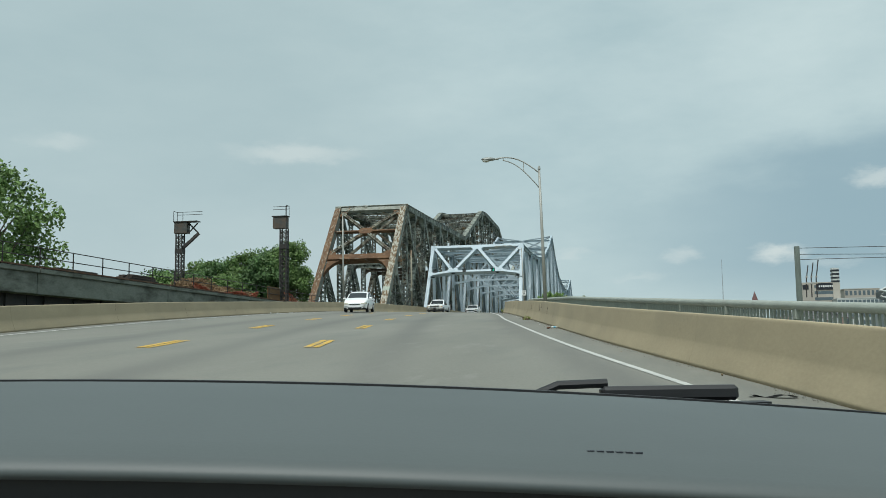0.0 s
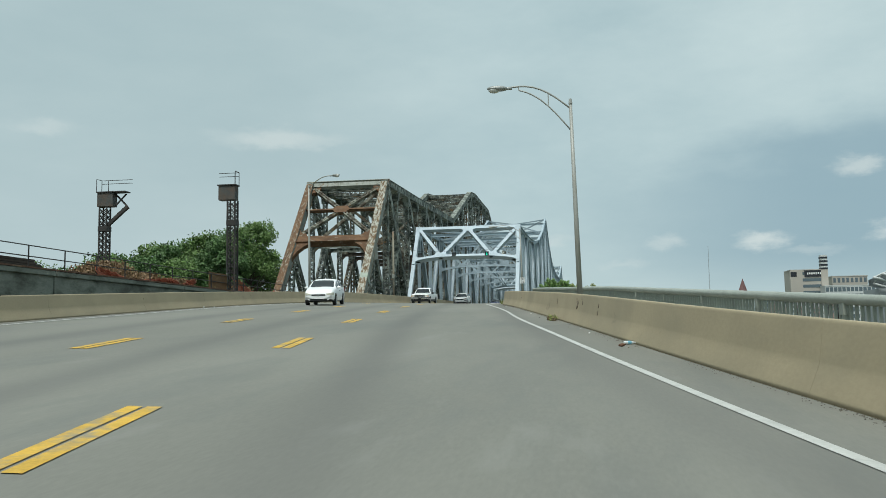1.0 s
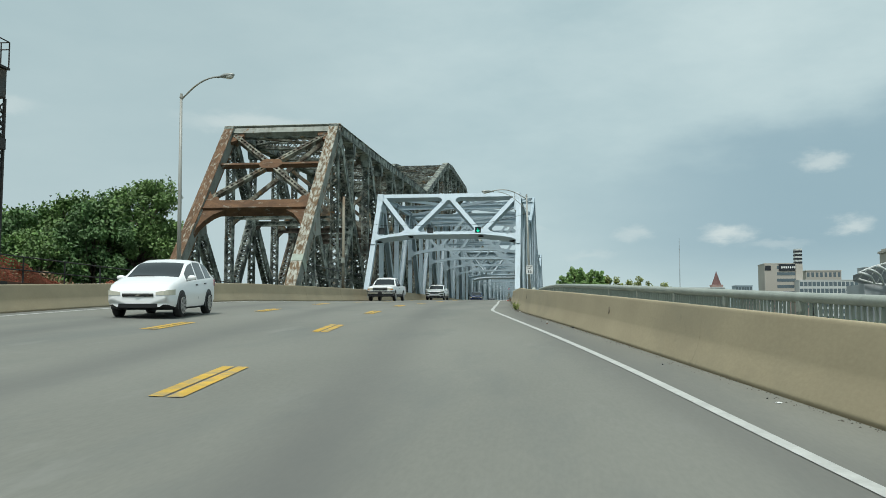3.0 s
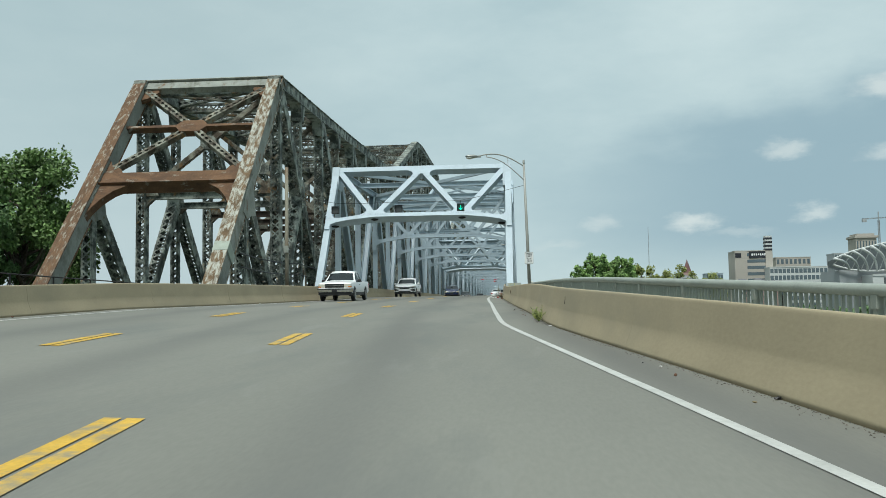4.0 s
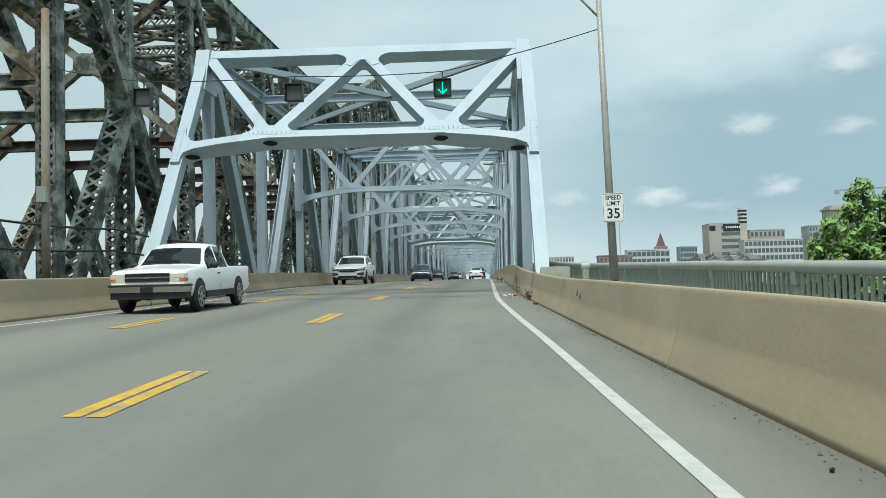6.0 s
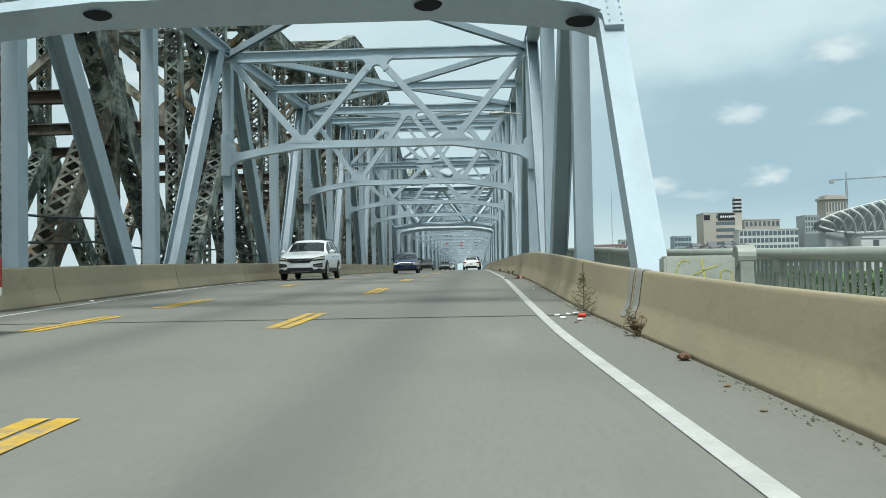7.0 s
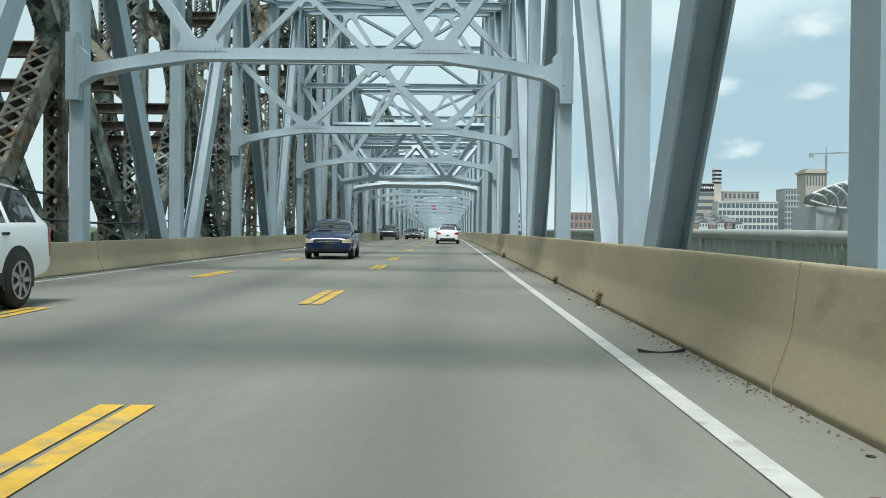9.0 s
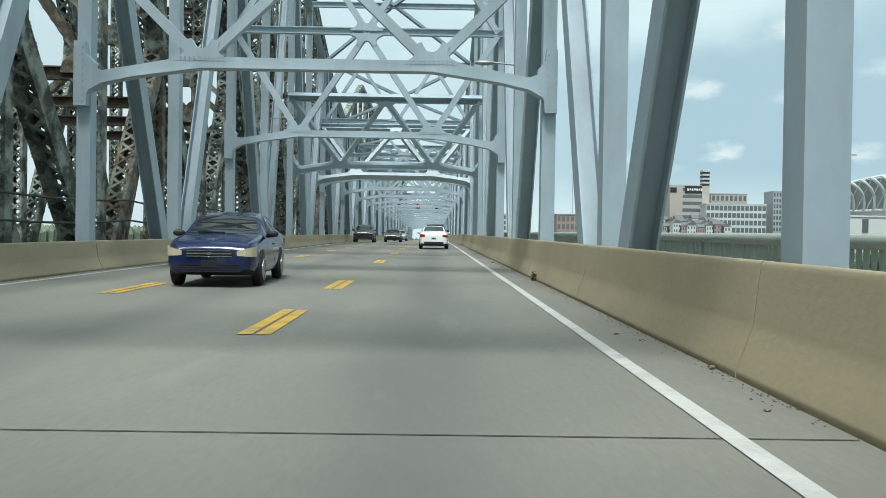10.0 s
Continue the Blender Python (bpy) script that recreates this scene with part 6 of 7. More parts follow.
WHITECAR = paint("white_car_paint", (0.88, 0.88, 0.87))
BLUECAR = paint("deep_blue_car_paint", (0.003, 0.013, 0.065), 0.0, 0.3, 0.16)
BLACKCAR = paint("black_car_paint", (0.012, 0.012, 0.014))
SILVERCAR = paint("silver_car_paint", (0.42, 0.43, 0.43), 0.5)
CARGLASS = glass("dark_car_glass", (0.018, 0.022, 0.024), 0.03)
TYRE = mat("tyre_rubber", (0.018, 0.018, 0.018), 0.85, var=0.2, scale=8, fine=40, bump=0.1)
RIM = mat("alloy_rim", (0.5, 0.5, 0.5), 0.3, 0.9, var=0.1, bump=0)
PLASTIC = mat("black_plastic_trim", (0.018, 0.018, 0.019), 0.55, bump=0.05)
CHROME = mat("chrome_trim", (0.65, 0.66, 0.66), 0.15, 1.0, var=0.05, bump=0)
HEADLAMP = glass("clear_headlamp", (0.62, 0.60, 0.50), 0.08)
TAILLAMP = mat("red_tail_lamp", (0.35, 0.012, 0.012), 0.2, var=0.1, bump=0, coat=1.0)
AMBER = mat("amber_lamp", (0.55, 0.18, 0.02), 0.25, var=0.1, bump=0)
YELLOWED = glass("yellowed_headlamp", (0.52, 0.47, 0.33), 0.10)
GRILLEDARK = mat("dark_grille_mesh", (0.012, 0.012, 0.013), 0.5, bump=0)
PLATE = mat("pale_number_plate", (0.55, 0.57, 0.60), 0.5, bump=0)

# each kind: length, then tables along it from nose to tail of half width, shoulder height, top height, half width of the top
CARS = {
    "sedan": dict(L=4.85, hw=[(0, .70), (.05, .79), (.2, .85), (.6, .885), (2.4, .90), (3.6, .90), (4.5, .885), (4.75, .84), (4.82, .79), (4.85, .74)],
                  zs=[(0, .58), (.05, .68), (.2, .74), (.6, .80), (1.3, .90), (3.6, .97), (4.4, .99), (4.72, .98), (4.82, .94), (4.85, .86)],
                  zt=[(0, .62), (.05, .73), (.2, .81), (.6, .89), (1.2, .97), (1.35, 1.0), (2.15, 1.40), (2.7, 1.46), (3.3, 1.42), (4.05, 1.12), (4.3, 1.08), (4.72, 1.05), (4.82, 1.0), (4.85, .90)],
                  ht=[(0, .62), (.05, .70), (.2, .76), (.6, .79), (1.2, .80), (1.35, .79), (2.15, .64), (2.7, .62), (3.3, .61), (4.05, .72), (4.3, .75), (4.72, .74), (4.82, .70), (4.85, .66)],
                  wind=(1.38, 2.12), roof=(2.12, 3.30), rear=(3.32, 4.02), side=(1.55, 3.95), pillar=(2.72,), axle=(0.92, 3.72), wr=.33),
    "compact": dict(L=4.55, hw=[(0, .68), (.05, .76), (.2, .82), (.6, .85), (2.4, .86), (3.4, .86), (4.25, .845), (4.45, .80), (4.52, .75), (4.55, .70)],
                  zs=[(0, .63), (.05, .72), (.2, .77), (.6, .82), (1.2, .89), (2.0, .93), (3.4, .96), (4.1, .98), (4.45, .96), (4.52, .92), (4.55, .84)],
                  zt=[(0, .68), (.05, .775), (.2, .85), (.6, .915), (1.1, .98), (1.25, 1.0), (1.95, 1.37), (2.5, 1.45), (3.1, 1.42), (3.8, 1.12), (4.1, 1.07), (4.45, 1.04), (4.52, .98), (4.55, .88)],
                  ht=[(0, .60), (.05, .68), (.2, .74), (.6, .77), (1.1, .775), (1.25, .765), (1.95, .64), (2.5, .61), (3.1, .60), (3.8, .69), (4.1, .72), (4.45, .70), (4.52, .66), (4.55, .62)],
                  wind=(1.27, 1.93), roof=(1.93, 3.12), rear=(3.14, 3.78), side=(1.44, 3.7), pillar=(2.6,), axle=(0.88, 3.48), wr=.315),
    "hatch": dict(L=4.37, hw=[(0, .68), (.05, .78), (.2, .83), (.6, .87), (2.4, .885), (3.6, .88), (4.2, .85), (4.33, .80), (4.37, .76)],
                  zs=[(0, .60), (.05, .70), (.2, .78), (.6, .86), (1.1, .93), (2.0, .98), (3.4, 1.03), (4.2, 1.06), (4.33, 1.02), (4.37, .95)],
                  zt=[(0, .64), (.05, .76), (.2, .86), (.6, .96), (.95, 1.03), (1.1, 1.06), (1.95, 1.46), (2.5, 1.55), (3.3, 1.53), (3.8, 1.46), (4.2, 1.16), (4.33, 1.08), (4.37, .98)],
                  ht=[(0, .60), (.05, .70), (.2, .76), (.6, .79), (.95, .80), (1.1, .78), (1.95, .68), (2.5, .65), (3.3, .64), (3.8, .63), (4.2, .72), (4.33, .72), (4.37, .68)],
                  wind=(1.13, 1.93), roof=(1.93, 3.8), rear=(3.82, 4.18), side=(1.4, 3.85), pillar=(2.35, 3.2), axle=(0.88, 3.45), wr=.32),
    "suv": dict(L=4.95, hw=[(0, .80), (.05, .88), (.2, .93), (.6, .97), (2.6, .99), (4.0, .98), (4.75, .95), (4.92, .90), (4.95, .86)],
                  zs=[(0, .78), (.05, .90), (.2, .98), (.6, 1.04), (1.3, 1.09), (2.0, 1.12), (4.0, 1.16), (4.75, 1.16), (4.92, 1.1), (4.95, 1.0)],
                  zt=[(0, .84), (.05, .98), (.2, 1.05), (.6, 1.11), (1.15, 1.17), (1.3, 1.20), (2.0, 1.62), (2.5, 1.73), (3.7, 1.74), (4.4, 1.68), (4.78, 1.24), (4.92, 1.16), (4.95, 1.04)],
                  ht=[(0, .72), (.05, .80), (.2, .85), (.6, .88), (1.15, .89), (1.3, .87), (2.0, .75), (2.5, .72), (3.7, .70), (4.4, .68), (4.78, .80), (4.92, .82), (4.95, .78)],
                  wind=(1.33, 1.98), roof=(1.98, 4.38), rear=(4.4, 4.76), side=(1.55, 4.45), pillar=(2.55, 3.6), axle=(0.98, 3.8), wr=.385),
    "pickup": dict(L=5.5, hw=[(0, .90), (.04, .935), (.2, .955), (.6, .965), (1.4, .97), (3.2, .97), (5.2, .97), (5.46, .955), (5.5, .94)],
                  zs=[(0, .88), (.04, .95), (.2, .98), (.6, 1.0), (1.4, 1.04), (2.2, 1.08), (3.3, 1.10), (3.45, 1.10), (5.2, 1.10), (5.5, 1.08)],
                  zt=[(0, .93), (.04, 1.02), (.2, 1.06), (.6, 1.09), (1.35, 1.14), (1.5, 1.17), (2.05, 1.62), (2.4, 1.74), (3.2, 1.73), (3.42, 1.62), (3.5, 1.14), (3.7, 1.12), (5.3, 1.12), (5.5, 1.10)],
                  ht=[(0, .86), (.04, .88), (.2, .90), (.6, .91), (1.35, .91), (1.5, .88), (2.05, .73), (2.4, .70), (3.2, .70), (3.42, .72), (3.5, .90), (3.7, .92), (5.3, .92), (5.5, .90)],
                  wind=(1.53, 2.03), roof=(2.03, 3.3), rear=(3.42, 3.5), side=(1.68, 3.36), pillar=(2.62,), axle=(0.95, 4.25), wr=.38),
}


def lerp_table(tab, v):
    if v <= tab[0][0]:
        return tab[0][1]
    for (a, p), (b, q) in zip(tab, tab[1:]):
        if v <= b:
            f = (v - a) / (b - a)
            f = f * f * (3 - 2 * f) * 0.4 + f * 0.6
            return p + (q - p) * f
    return tab[-1][1]


def wheel(parent, x, y, r, out):
    bm = bmesh.new()
    n = 22
    prof = [(0.0, r * 0.66), (0.02, r * 0.95), (0.05, r), (0.17, r), (0.20, r * 0.95), (0.20, r * 0.5)]
    rings = []
    for k in range(n):
        a = 2 * math.pi * k / n
        rings.append([bm.verts.new((x + out * (0.125 - d), y + math.cos(a) * q, r + math.sin(a) * q)) for d, q in prof])
    for k in range(n):
        p, q = rings[k], rings[(k + 1) % n]
        for j in range(len(prof) - 1):
            bm.faces.new((p[j], p[j + 1], q[j + 1], q[j]))
    w = part("wheel", bm, TYRE, parent, smooth=True)
    bm = bmesh.new()
    arc = [radians(-18 + 216 * k / 18) for k in range(19)]
    prism(bm, [(math.cos(a) * (r + 0.06), r + 0.02 + math.sin(a) * (r + 0.06)) for a in arc], Matrix(((0, 0, 1, x - out * 0.03), (1, 0, 0, y), (0, 1, 0, 0), (0, 0, 0, 1))), 0.25)
    bmesh.ops.recalc_face_normals(bm, faces=bm.faces)
    part("wheel_arch", bm, PLASTIC, parent)
    bm = bmesh.new()
    bmesh.ops.create_cone(bm, cap_ends=True, segments=20, radius1=r * 0.66, radius2=r * 0.62, depth=0.03, matrix=Matrix.Translation((x + out * 0.085, y, r)) @ Matrix.Rotation(radians(90) * out, 4, "Y"))
    part("brake_disc", bm, PLASTIC, w)
    bm = bmesh.new()
    for k in range(7):
        a = 2 * math.pi * k / 7
        beam(bm, (x + out * 0.115, y, r), (x + out * 0.115, y + math.cos(a) * r * 0.64, r + math.sin(a) * r * 0.64), 0.03, r * 0.17)
    for k in range(20):
        a, b = 2 * math.pi * k / 20, 2 * math.pi * (k + 1) / 20
        beam(bm, (x + out * 0.115, y + math.cos(a) * r * 0.65, r + math.sin(a) * r * 0.65), (x + out * 0.115, y + math.cos(b) * r * 0.65, r + math.sin(b) * r * 0.65), 0.04, 0.03)
    part("rim", bm, RIM, w)


def vehicle(name, kind, material, at, turn, label, group=""):
    """Built with its nose at y = 0 pointing to -y, tail towards +y, then turned."""
    d = CARS[kind]
    root = thing(name, label, "car" if kind != "pickup" else "pickup truck", group)
    L = d["L"]
    zb = 0.20 if kind in ("sedan", "compact", "hatch") else 0.32
    ys = sorted(set([round(L * i / 40, 3) for i in range(41)] + list(d["wind"]) + list(d["roof"]) + list(d["rear"]) + list(d["side"]) + [0.06, L - 0.05] + [p + s for p in d["pillar"] for s in (-0.05, 0.05)]))
    rings = []
    for y in ys:
        hw, zs, zt, ht = (lerp_table(d[k], y) for k in ("hw", "zs", "zt", "ht"))
        zm = zb + (zs - zb) * 0.5
        end = min(y, L - y)
        lift = max(0.0, 0.10 * (1 - end / 0.6))
        half = [(0, zb + lift), (hw * 0.82, zb + lift), (hw * 0.95, zb + 0.06 + lift), (hw * 0.995, zb + 0.18 + lift * 0.5), (hw, zm), (hw * 0.985, zs - 0.06), (hw * 0.955, zs), (ht + (hw * 0.955 - ht) * 0.06, zt - (zt - zs) * 0.12), (ht * 0.90, zt - 0.012), (ht * 0.5, zt + 0.012), (0, zt + 0.018)]
        rings.append(half + [(-a, b) for a, b in half[-2:0:-1]])
    m = len(rings[0])
    pieces = {}
    def piece(key):
        if key not in pieces:
            pieces[key] = (bmesh.new(), {})
        return pieces[key]
    for i in range(len(ys) - 1):
        ya, yb = ys[i], ys[i + 1]
        yc = (ya + yb) / 2
        for k in range(m):
            k2 = (k + 1) % m
            seg = min(k, m - 1 - k)
            key = "body"
            side_seg = seg == 6
            if side_seg and d["side"][0] < yc < d["side"][1] and not any(abs(yc - p) < 0.05 for p in d["pillar"]):
                key = "side_window_" + ("l" if k < m / 2 else "r") + str(sum(yc > p for p in d["pillar"]))
            elif seg in (8, 9) and d["wind"][0] < yc < d["wind"][1]:
                key = "windscreen"
            elif seg in (8, 9) and d["rear"][0] < yc < d["rear"][1]:
                key = "rear_window"
            elif seg in (0, 1):
                key = "underbody"
            bm, vs = piece(key)
            f = []
            for (ii, kk) in ((i, k), (i, k2), (i + 1, k2), (i + 1, k)):
                if (ii, kk) not in vs:
                    x, z = rings[ii][kk]
                    vs[(ii, kk)] = bm.verts.new((x, ys[ii], z))
                f.append(vs[(ii, kk)])
            bm.faces.new(f)
    for i, flip in ((0, True), (len(ys) - 1, False)):
        bm, vs = piece("body")
        for kk in range(m):
            if (i, kk) not in vs:
                x, z = rings[i][kk]
                vs[(i, kk)] = bm.verts.new((x, ys[i], z))
        f = [vs[(i, kk)] for kk in range(m)]
        bm.faces.new(f[::-1] if flip else f)
    for key, (bm, vs) in pieces.items():
        bmesh.ops.recalc_face_normals(bm, faces=bm.faces)
        nm = key if not key.startswith("side_window") else "side_window"
        part(nm, bm, material if key == "body" else PLASTIC if key == "underbody" else CARGLASS, root, smooth=True)
    big = kind in ("suv", "pickup")
    def wrap(x0, depth, inner, outer, side, rear=False, lap=0.012, both=False):
        """A panel that follows the rounded corner of nose or tail from x0 outwards; inner and outer give its bottom and top."""
        plan = [(x0, -lap)]
        for k in range(6):
            v = depth * (k / 5) ** 1.5
            w = lerp_table(d["hw"], L - v if rear else v)
            if w + lap > x0 + 0.02:
                plan.append((w + (lap if k else 0.0), v - (0 if k else lap)))
        plan.append((x0, depth + 0.02))
        if both:
            plan = [(-x, y) for x, y in plan[1:-1][::-1]] + plan[1:-1]
        xo = max(abs(x) for x, y in plan)
        bm = bmesh.new()
        lo, hi = [], []
        for x, y in plan:
            f = 0 if both else (x - x0) / (xo - x0)
            yy = L - y if rear else y
            lo.append(bm.verts.new((side * x, yy, inner[0] + (outer[0] - inner[0]) * f)))
            hi.append(bm.verts.new((side * x, yy, inner[1] + (outer[1] - inner[1]) * f)))
        n = len(plan)
        bm.faces.new(lo[::-1])
        bm.faces.new(hi)
        for i in range(n):
            bm.faces.new((lo[i], lo[(i + 1) % n], hi[(i + 1) % n], hi[i]))
        bmesh.ops.recalc_face_normals(bm, faces=bm.faces)
        return bm
    # front
    for s in (-1, 1):
        if kind == "pickup":
            part("headlight", wrap(0.56, 0.10, (0.865, 0.965), (0.865, 0.965), s), HEADLAMP, root, "clear headlight")
            part("lower_light", wrap(0.56, 0.10, (0.775, 0.855), (0.775, 0.855), s), HEADLAMP, root)
            part("indicator", wrap(0.78, 0.12, (0.78, 0.85), (0.78, 0.85), s, lap=0.018), AMBER, root, "amber indicator")
        elif kind == "suv":
            lamp = part("headlight", wrap(0.48, 0.44, (0.79, 0.90), (0.83, 1.0), s, lap=0.010), GRILLEDARK, root, "clear headlight in a dark housing")
            part("lens", wrap(0.62, 0.40, (0.855, 0.905), (0.88, 0.985), s, lap=0.018), HEADLAMP, lamp)
            bm = bmesh.new()
            for xx in (0.56, 0.66, 0.74):
                bmesh.ops.create_uvsphere(bm, u_segments=10, v_segments=6, radius=0.032, matrix=Matrix.Translation((s * xx, 0.0 + max(0, xx - 0.62) * 0.5, 0.845 + (xx - 0.5) * 0.12)))
            part("bulbs", bm, HEADLAMP, lamp, smooth=True)
            recess = part("fog_light_recess", wrap(0.56, 0.16, (0.56, 0.665), (0.53, 0.72), s), PLASTIC, root, "black fog light recess")
            part("fog_light_strip", wrap(0.60, 0.14, (0.60, 0.62), (0.60, 0.63), s, lap=0.02), CHROME, recess)
        elif kind == "compact":
            part("headlight", wrap(0.51, 0.30, (0.60, 0.69), (0.58, 0.775), s), YELLOWED, root, "yellowed headlight")
        else:
            part("headlight", wrap(0.46, 0.36, (0.60, 0.68), (0.60, 0.74), s), HEADLAMP, root, "clear headlight")
        hb = lerp_table(d["hw"], L - 0.12)
        zt = lerp_table(d["zs"], L - 0.12)
        if big:
            part("tail_light", wrap(hb - 0.12, 0.16, (zt - 0.45, zt - 0.02), (zt - 0.45, zt - 0.06), s, True, lap=0.006), TAILLAMP, root, "red tail light")
        else:
            part("tail_light", wrap(hb - 0.30, 0.24, (zt - 0.20, zt - 0.07), (zt - 0.24, zt - 0.05), s, True), TAILLAMP, root, "red tail light")
        ym = d["wind"][0] + 0.32
        hm = lerp_table(d["hw"], ym)
        zm = lerp_table(d["zs"], ym) + 0.05
        bm = bmesh.new()
        bmesh.ops.create_uvsphere(bm, u_segments=12, v_segments=8, radius=0.5, matrix=Matrix.Translation((s * (hm + 0.09), ym, zm + 0.05)) @ Matrix.Diagonal((0.25, 0.13, 0.14 if not big else 0.19, 1)))
        beam(bm, (s * (hm - 0.04), ym + 0.02, zm), (s * (hm + 0.06), ym, zm + 0.02), 0.05, 0.05)
        part("door_mirror", bm, PLASTIC if kind in ("pickup", "compact") else material, root, smooth=True)
        bm = bmesh.new()
        for yy in d["pillar"]:
            hm2 = lerp_table(d["hw"], yy)
            beam(bm, (s * (hm2 + 0.003), yy, zb + 0.25), (s * (hm2 * 0.965 + 0.003), yy, lerp_table(d["zs"], yy) - 0.03), 0.006, 0.012)
            box(bm, s * hm2 - 0.015, s * hm2 + 0.015, yy - 0.22, yy - 0.06, lerp_table(d["zs"], yy) - 0.16, lerp_table(d["zs"], yy) - 0.125)
        part("door_seam", bm, PLASTIC, root)
    grille = {"pickup": (0.55, 0.775, 0.965), "suv": (0.50, 0.74, 0.90), "compact": (0.43, 0.59, 0.685), "sedan": (0.44, 0.60, 0.67), "hatch": (0.40, 0.56, 0.64)}[kind]
    bm = bmesh.new()
    if kind == "suv":
        prism(bm, [(-0.52, 0.905), (0.52, 0.905), (0.50, 0.80), (0.40, 0.725), (-0.40, 0.725), (-0.50, 0.80)], Matrix(((1, 0, 0, 0), (0, 0, -1, 0.04), (0, 1, 0, 0), (0, 0, 0, 1))), 0.112)
    else:
        box(bm, -grille[0], grille[0], -0.016, 0.1, grille[1], grille[2])
    g = part("grille", bm, GRILLEDARK, root)
    zc = (grille[1] + grille[2]) / 2
    bars = {"pickup": ((0.965, 0.985), (zc - 0.012, zc + 0.022), (0.755, 0.775)), "suv": ((0.885, 0.91), (0.835, 0.862), (0.80, 0.808)), "compact": ((0.627, 0.645), (0.685, 0.696), (0.579, 0.59)), "sedan": ((0.632, 0.645),), "hatch": ((0.60, 0.61),)}[kind]
    for z0, z1 in bars:
        bm = bmesh.new()
        box(bm, -grille[0] + 0.01, grille[0] - 0.01, -0.03, -0.014, z0, z1)
        part("grille_bar", bm, CHROME, g)
    bm = bmesh.new()
    prism(bm, [(-0.07, -0.012), (-0.02, 0.022), (0.02, 0.022), (0.07, 0.012), (0.02, -0.022), (-0.02, -0.022)], Matrix(((1, 0, 0, 0), (0, 0, -1, -0.036), (0, 1, 0, zc), (0, 0, 0, 1))), 0.014)
    part("badge", bm, CHROME, g)
    if kind == "suv":
        part("front_skirt", wrap(0, 0.5, (0.28, 0.44), (0.28, 0.44), 1, both=True, lap=0.012), PLASTIC, root, "black lower bumper")
        bm = bmesh.new()
        prism(bm, [(-0.58, 0.44), (0.58, 0.44), (0.52, 0.525), (-0.52, 0.525)], Matrix(((1, 0, 0, 0), (0, 0, -1, 0.04), (0, 1, 0, 0), (0, 0, 0, 1))), 0.11)
        part("lower_intake", bm, GRILLEDARK, root)
        bm = bmesh.new()
        box(bm, -0.40, 0.40, -0.03, 0.02, 0.335, 0.36)
        part("skid_strip", bm, CHROME, root, "silver strip on the lower bumper")
    elif kind == "pickup":
        part("front_bumper", wrap(0, 0.22, (0.52, 0.715), (0.52, 0.715), 1, both=True, lap=0.06), CHROME, root, "chrome bumper")
        part("bumper_pad", wrap(0, 0.24, (0.655, 0.70), (0.655, 0.70), 1, both=True, lap=0.07), PLASTIC, root)
        part("front_skirt", wrap(0, 0.3, (0.36, 0.515), (0.36, 0.515), 1, both=True, lap=0.012), PLASTIC, root)
    elif kind == "compact":
        for j in range(4):
            bm = bmesh.new()
            box(bm, -0.56, 0.56, -0.014, 0.1, 0.29 + 0.045 * j, 0.306 + 0.045 * j)
            part("lower_slat", bm, GRILLEDARK, root)
    else:
        bm = bmesh.new()
        box(bm, -0.5, 0.5, -0.012, 0.1, 0.28, 0.38)
        part("lower_intake", bm, GRILLEDARK, root)
    bm = bmesh.new()
    zp = 0.58 if kind == "pickup" else 0.60 if kind == "suv" else 0.45
    yp = -0.075 if kind == "pickup" else -0.012
    if kind in ("compact", "pickup"):
        box(bm, -0.15, 0.15, yp - 0.008, yp + 0.02, zp - 0.07, zp + 0.07)
        part("plate_holder", bm, GRILLEDARK, root)
    else:
        bm.free()
    if kind in ("suv", "pickup"):
        for s in (-1, 1):
            bm = bmesh.new()
            ya, yb = d["axle"][0] + d["wr"] + 0.09, d["axle"][1] - d["wr"] - 0.09
            beam(bm, (s * (lerp_table(d["hw"], 2.0) + 0.004), ya, zb + 0.10), (s * (lerp_table(d["hw"], 3.0) + 0.004), yb, zb + 0.10), 0.03, 0.16)
            part("sill_trim", bm, PLASTIC, root)
    if kind == "suv":
        for s in (-1, 1):
            bm = bmesh.new()
            tube(bm, [(s * 0.66, 2.2, 1.70), (s * 0.67, 2.35, 1.77), (s * 0.66, 4.1, 1.77), (s * 0.65, 4.3, 1.70)], 0.02, 6)
            part("roof_rail", bm, PLASTIC, root)
    # rear bumper, plates, wipers
    bm = bmesh.new()
    box(bm, -0.62, 0.62, L - 0.06, L + 0.012, zb + 0.10, zb + 0.26)
    part("rear_valance", bm, PLASTIC, root)
    zp = lerp_table(d["zs"], L - 0.1) - 0.30
    pl = part("number_plate", plate_mesh(), PLATE, root)
    pl.location = (0, L + 0.005 - (0.0 if big else 0.01), zp)
    part("plate_bar", bar_mesh(0.012), INK, pl)
    bm = bmesh.new()
    beam(bm, (-0.5, d["wind"][0] + 0.02, lerp_table(d["zt"], d["wind"][0]) + 0.03), (0.05, d["wind"][0] - 0.02, lerp_table(d["zt"], d["wind"][0]) + 0.025), 0.02, 0.02)
    part("wiper", bm, PLASTIC, root)
    for yy in d["axle"]:
        for s in (-1, 1):
            wheel(root, s * (lerp_table(d["hw"], yy) - 0.09), yy, d["wr"], s)
    root.matrix_basis = Matrix.Translation(at) @ Matrix.Rotation(radians(turn), 4, "Z")
    return root


def plate_mesh():
    bm = bmesh.new()
    box(bm, -0.15, 0.15, 0, 0.012, -0.075, 0.075)
    return bm


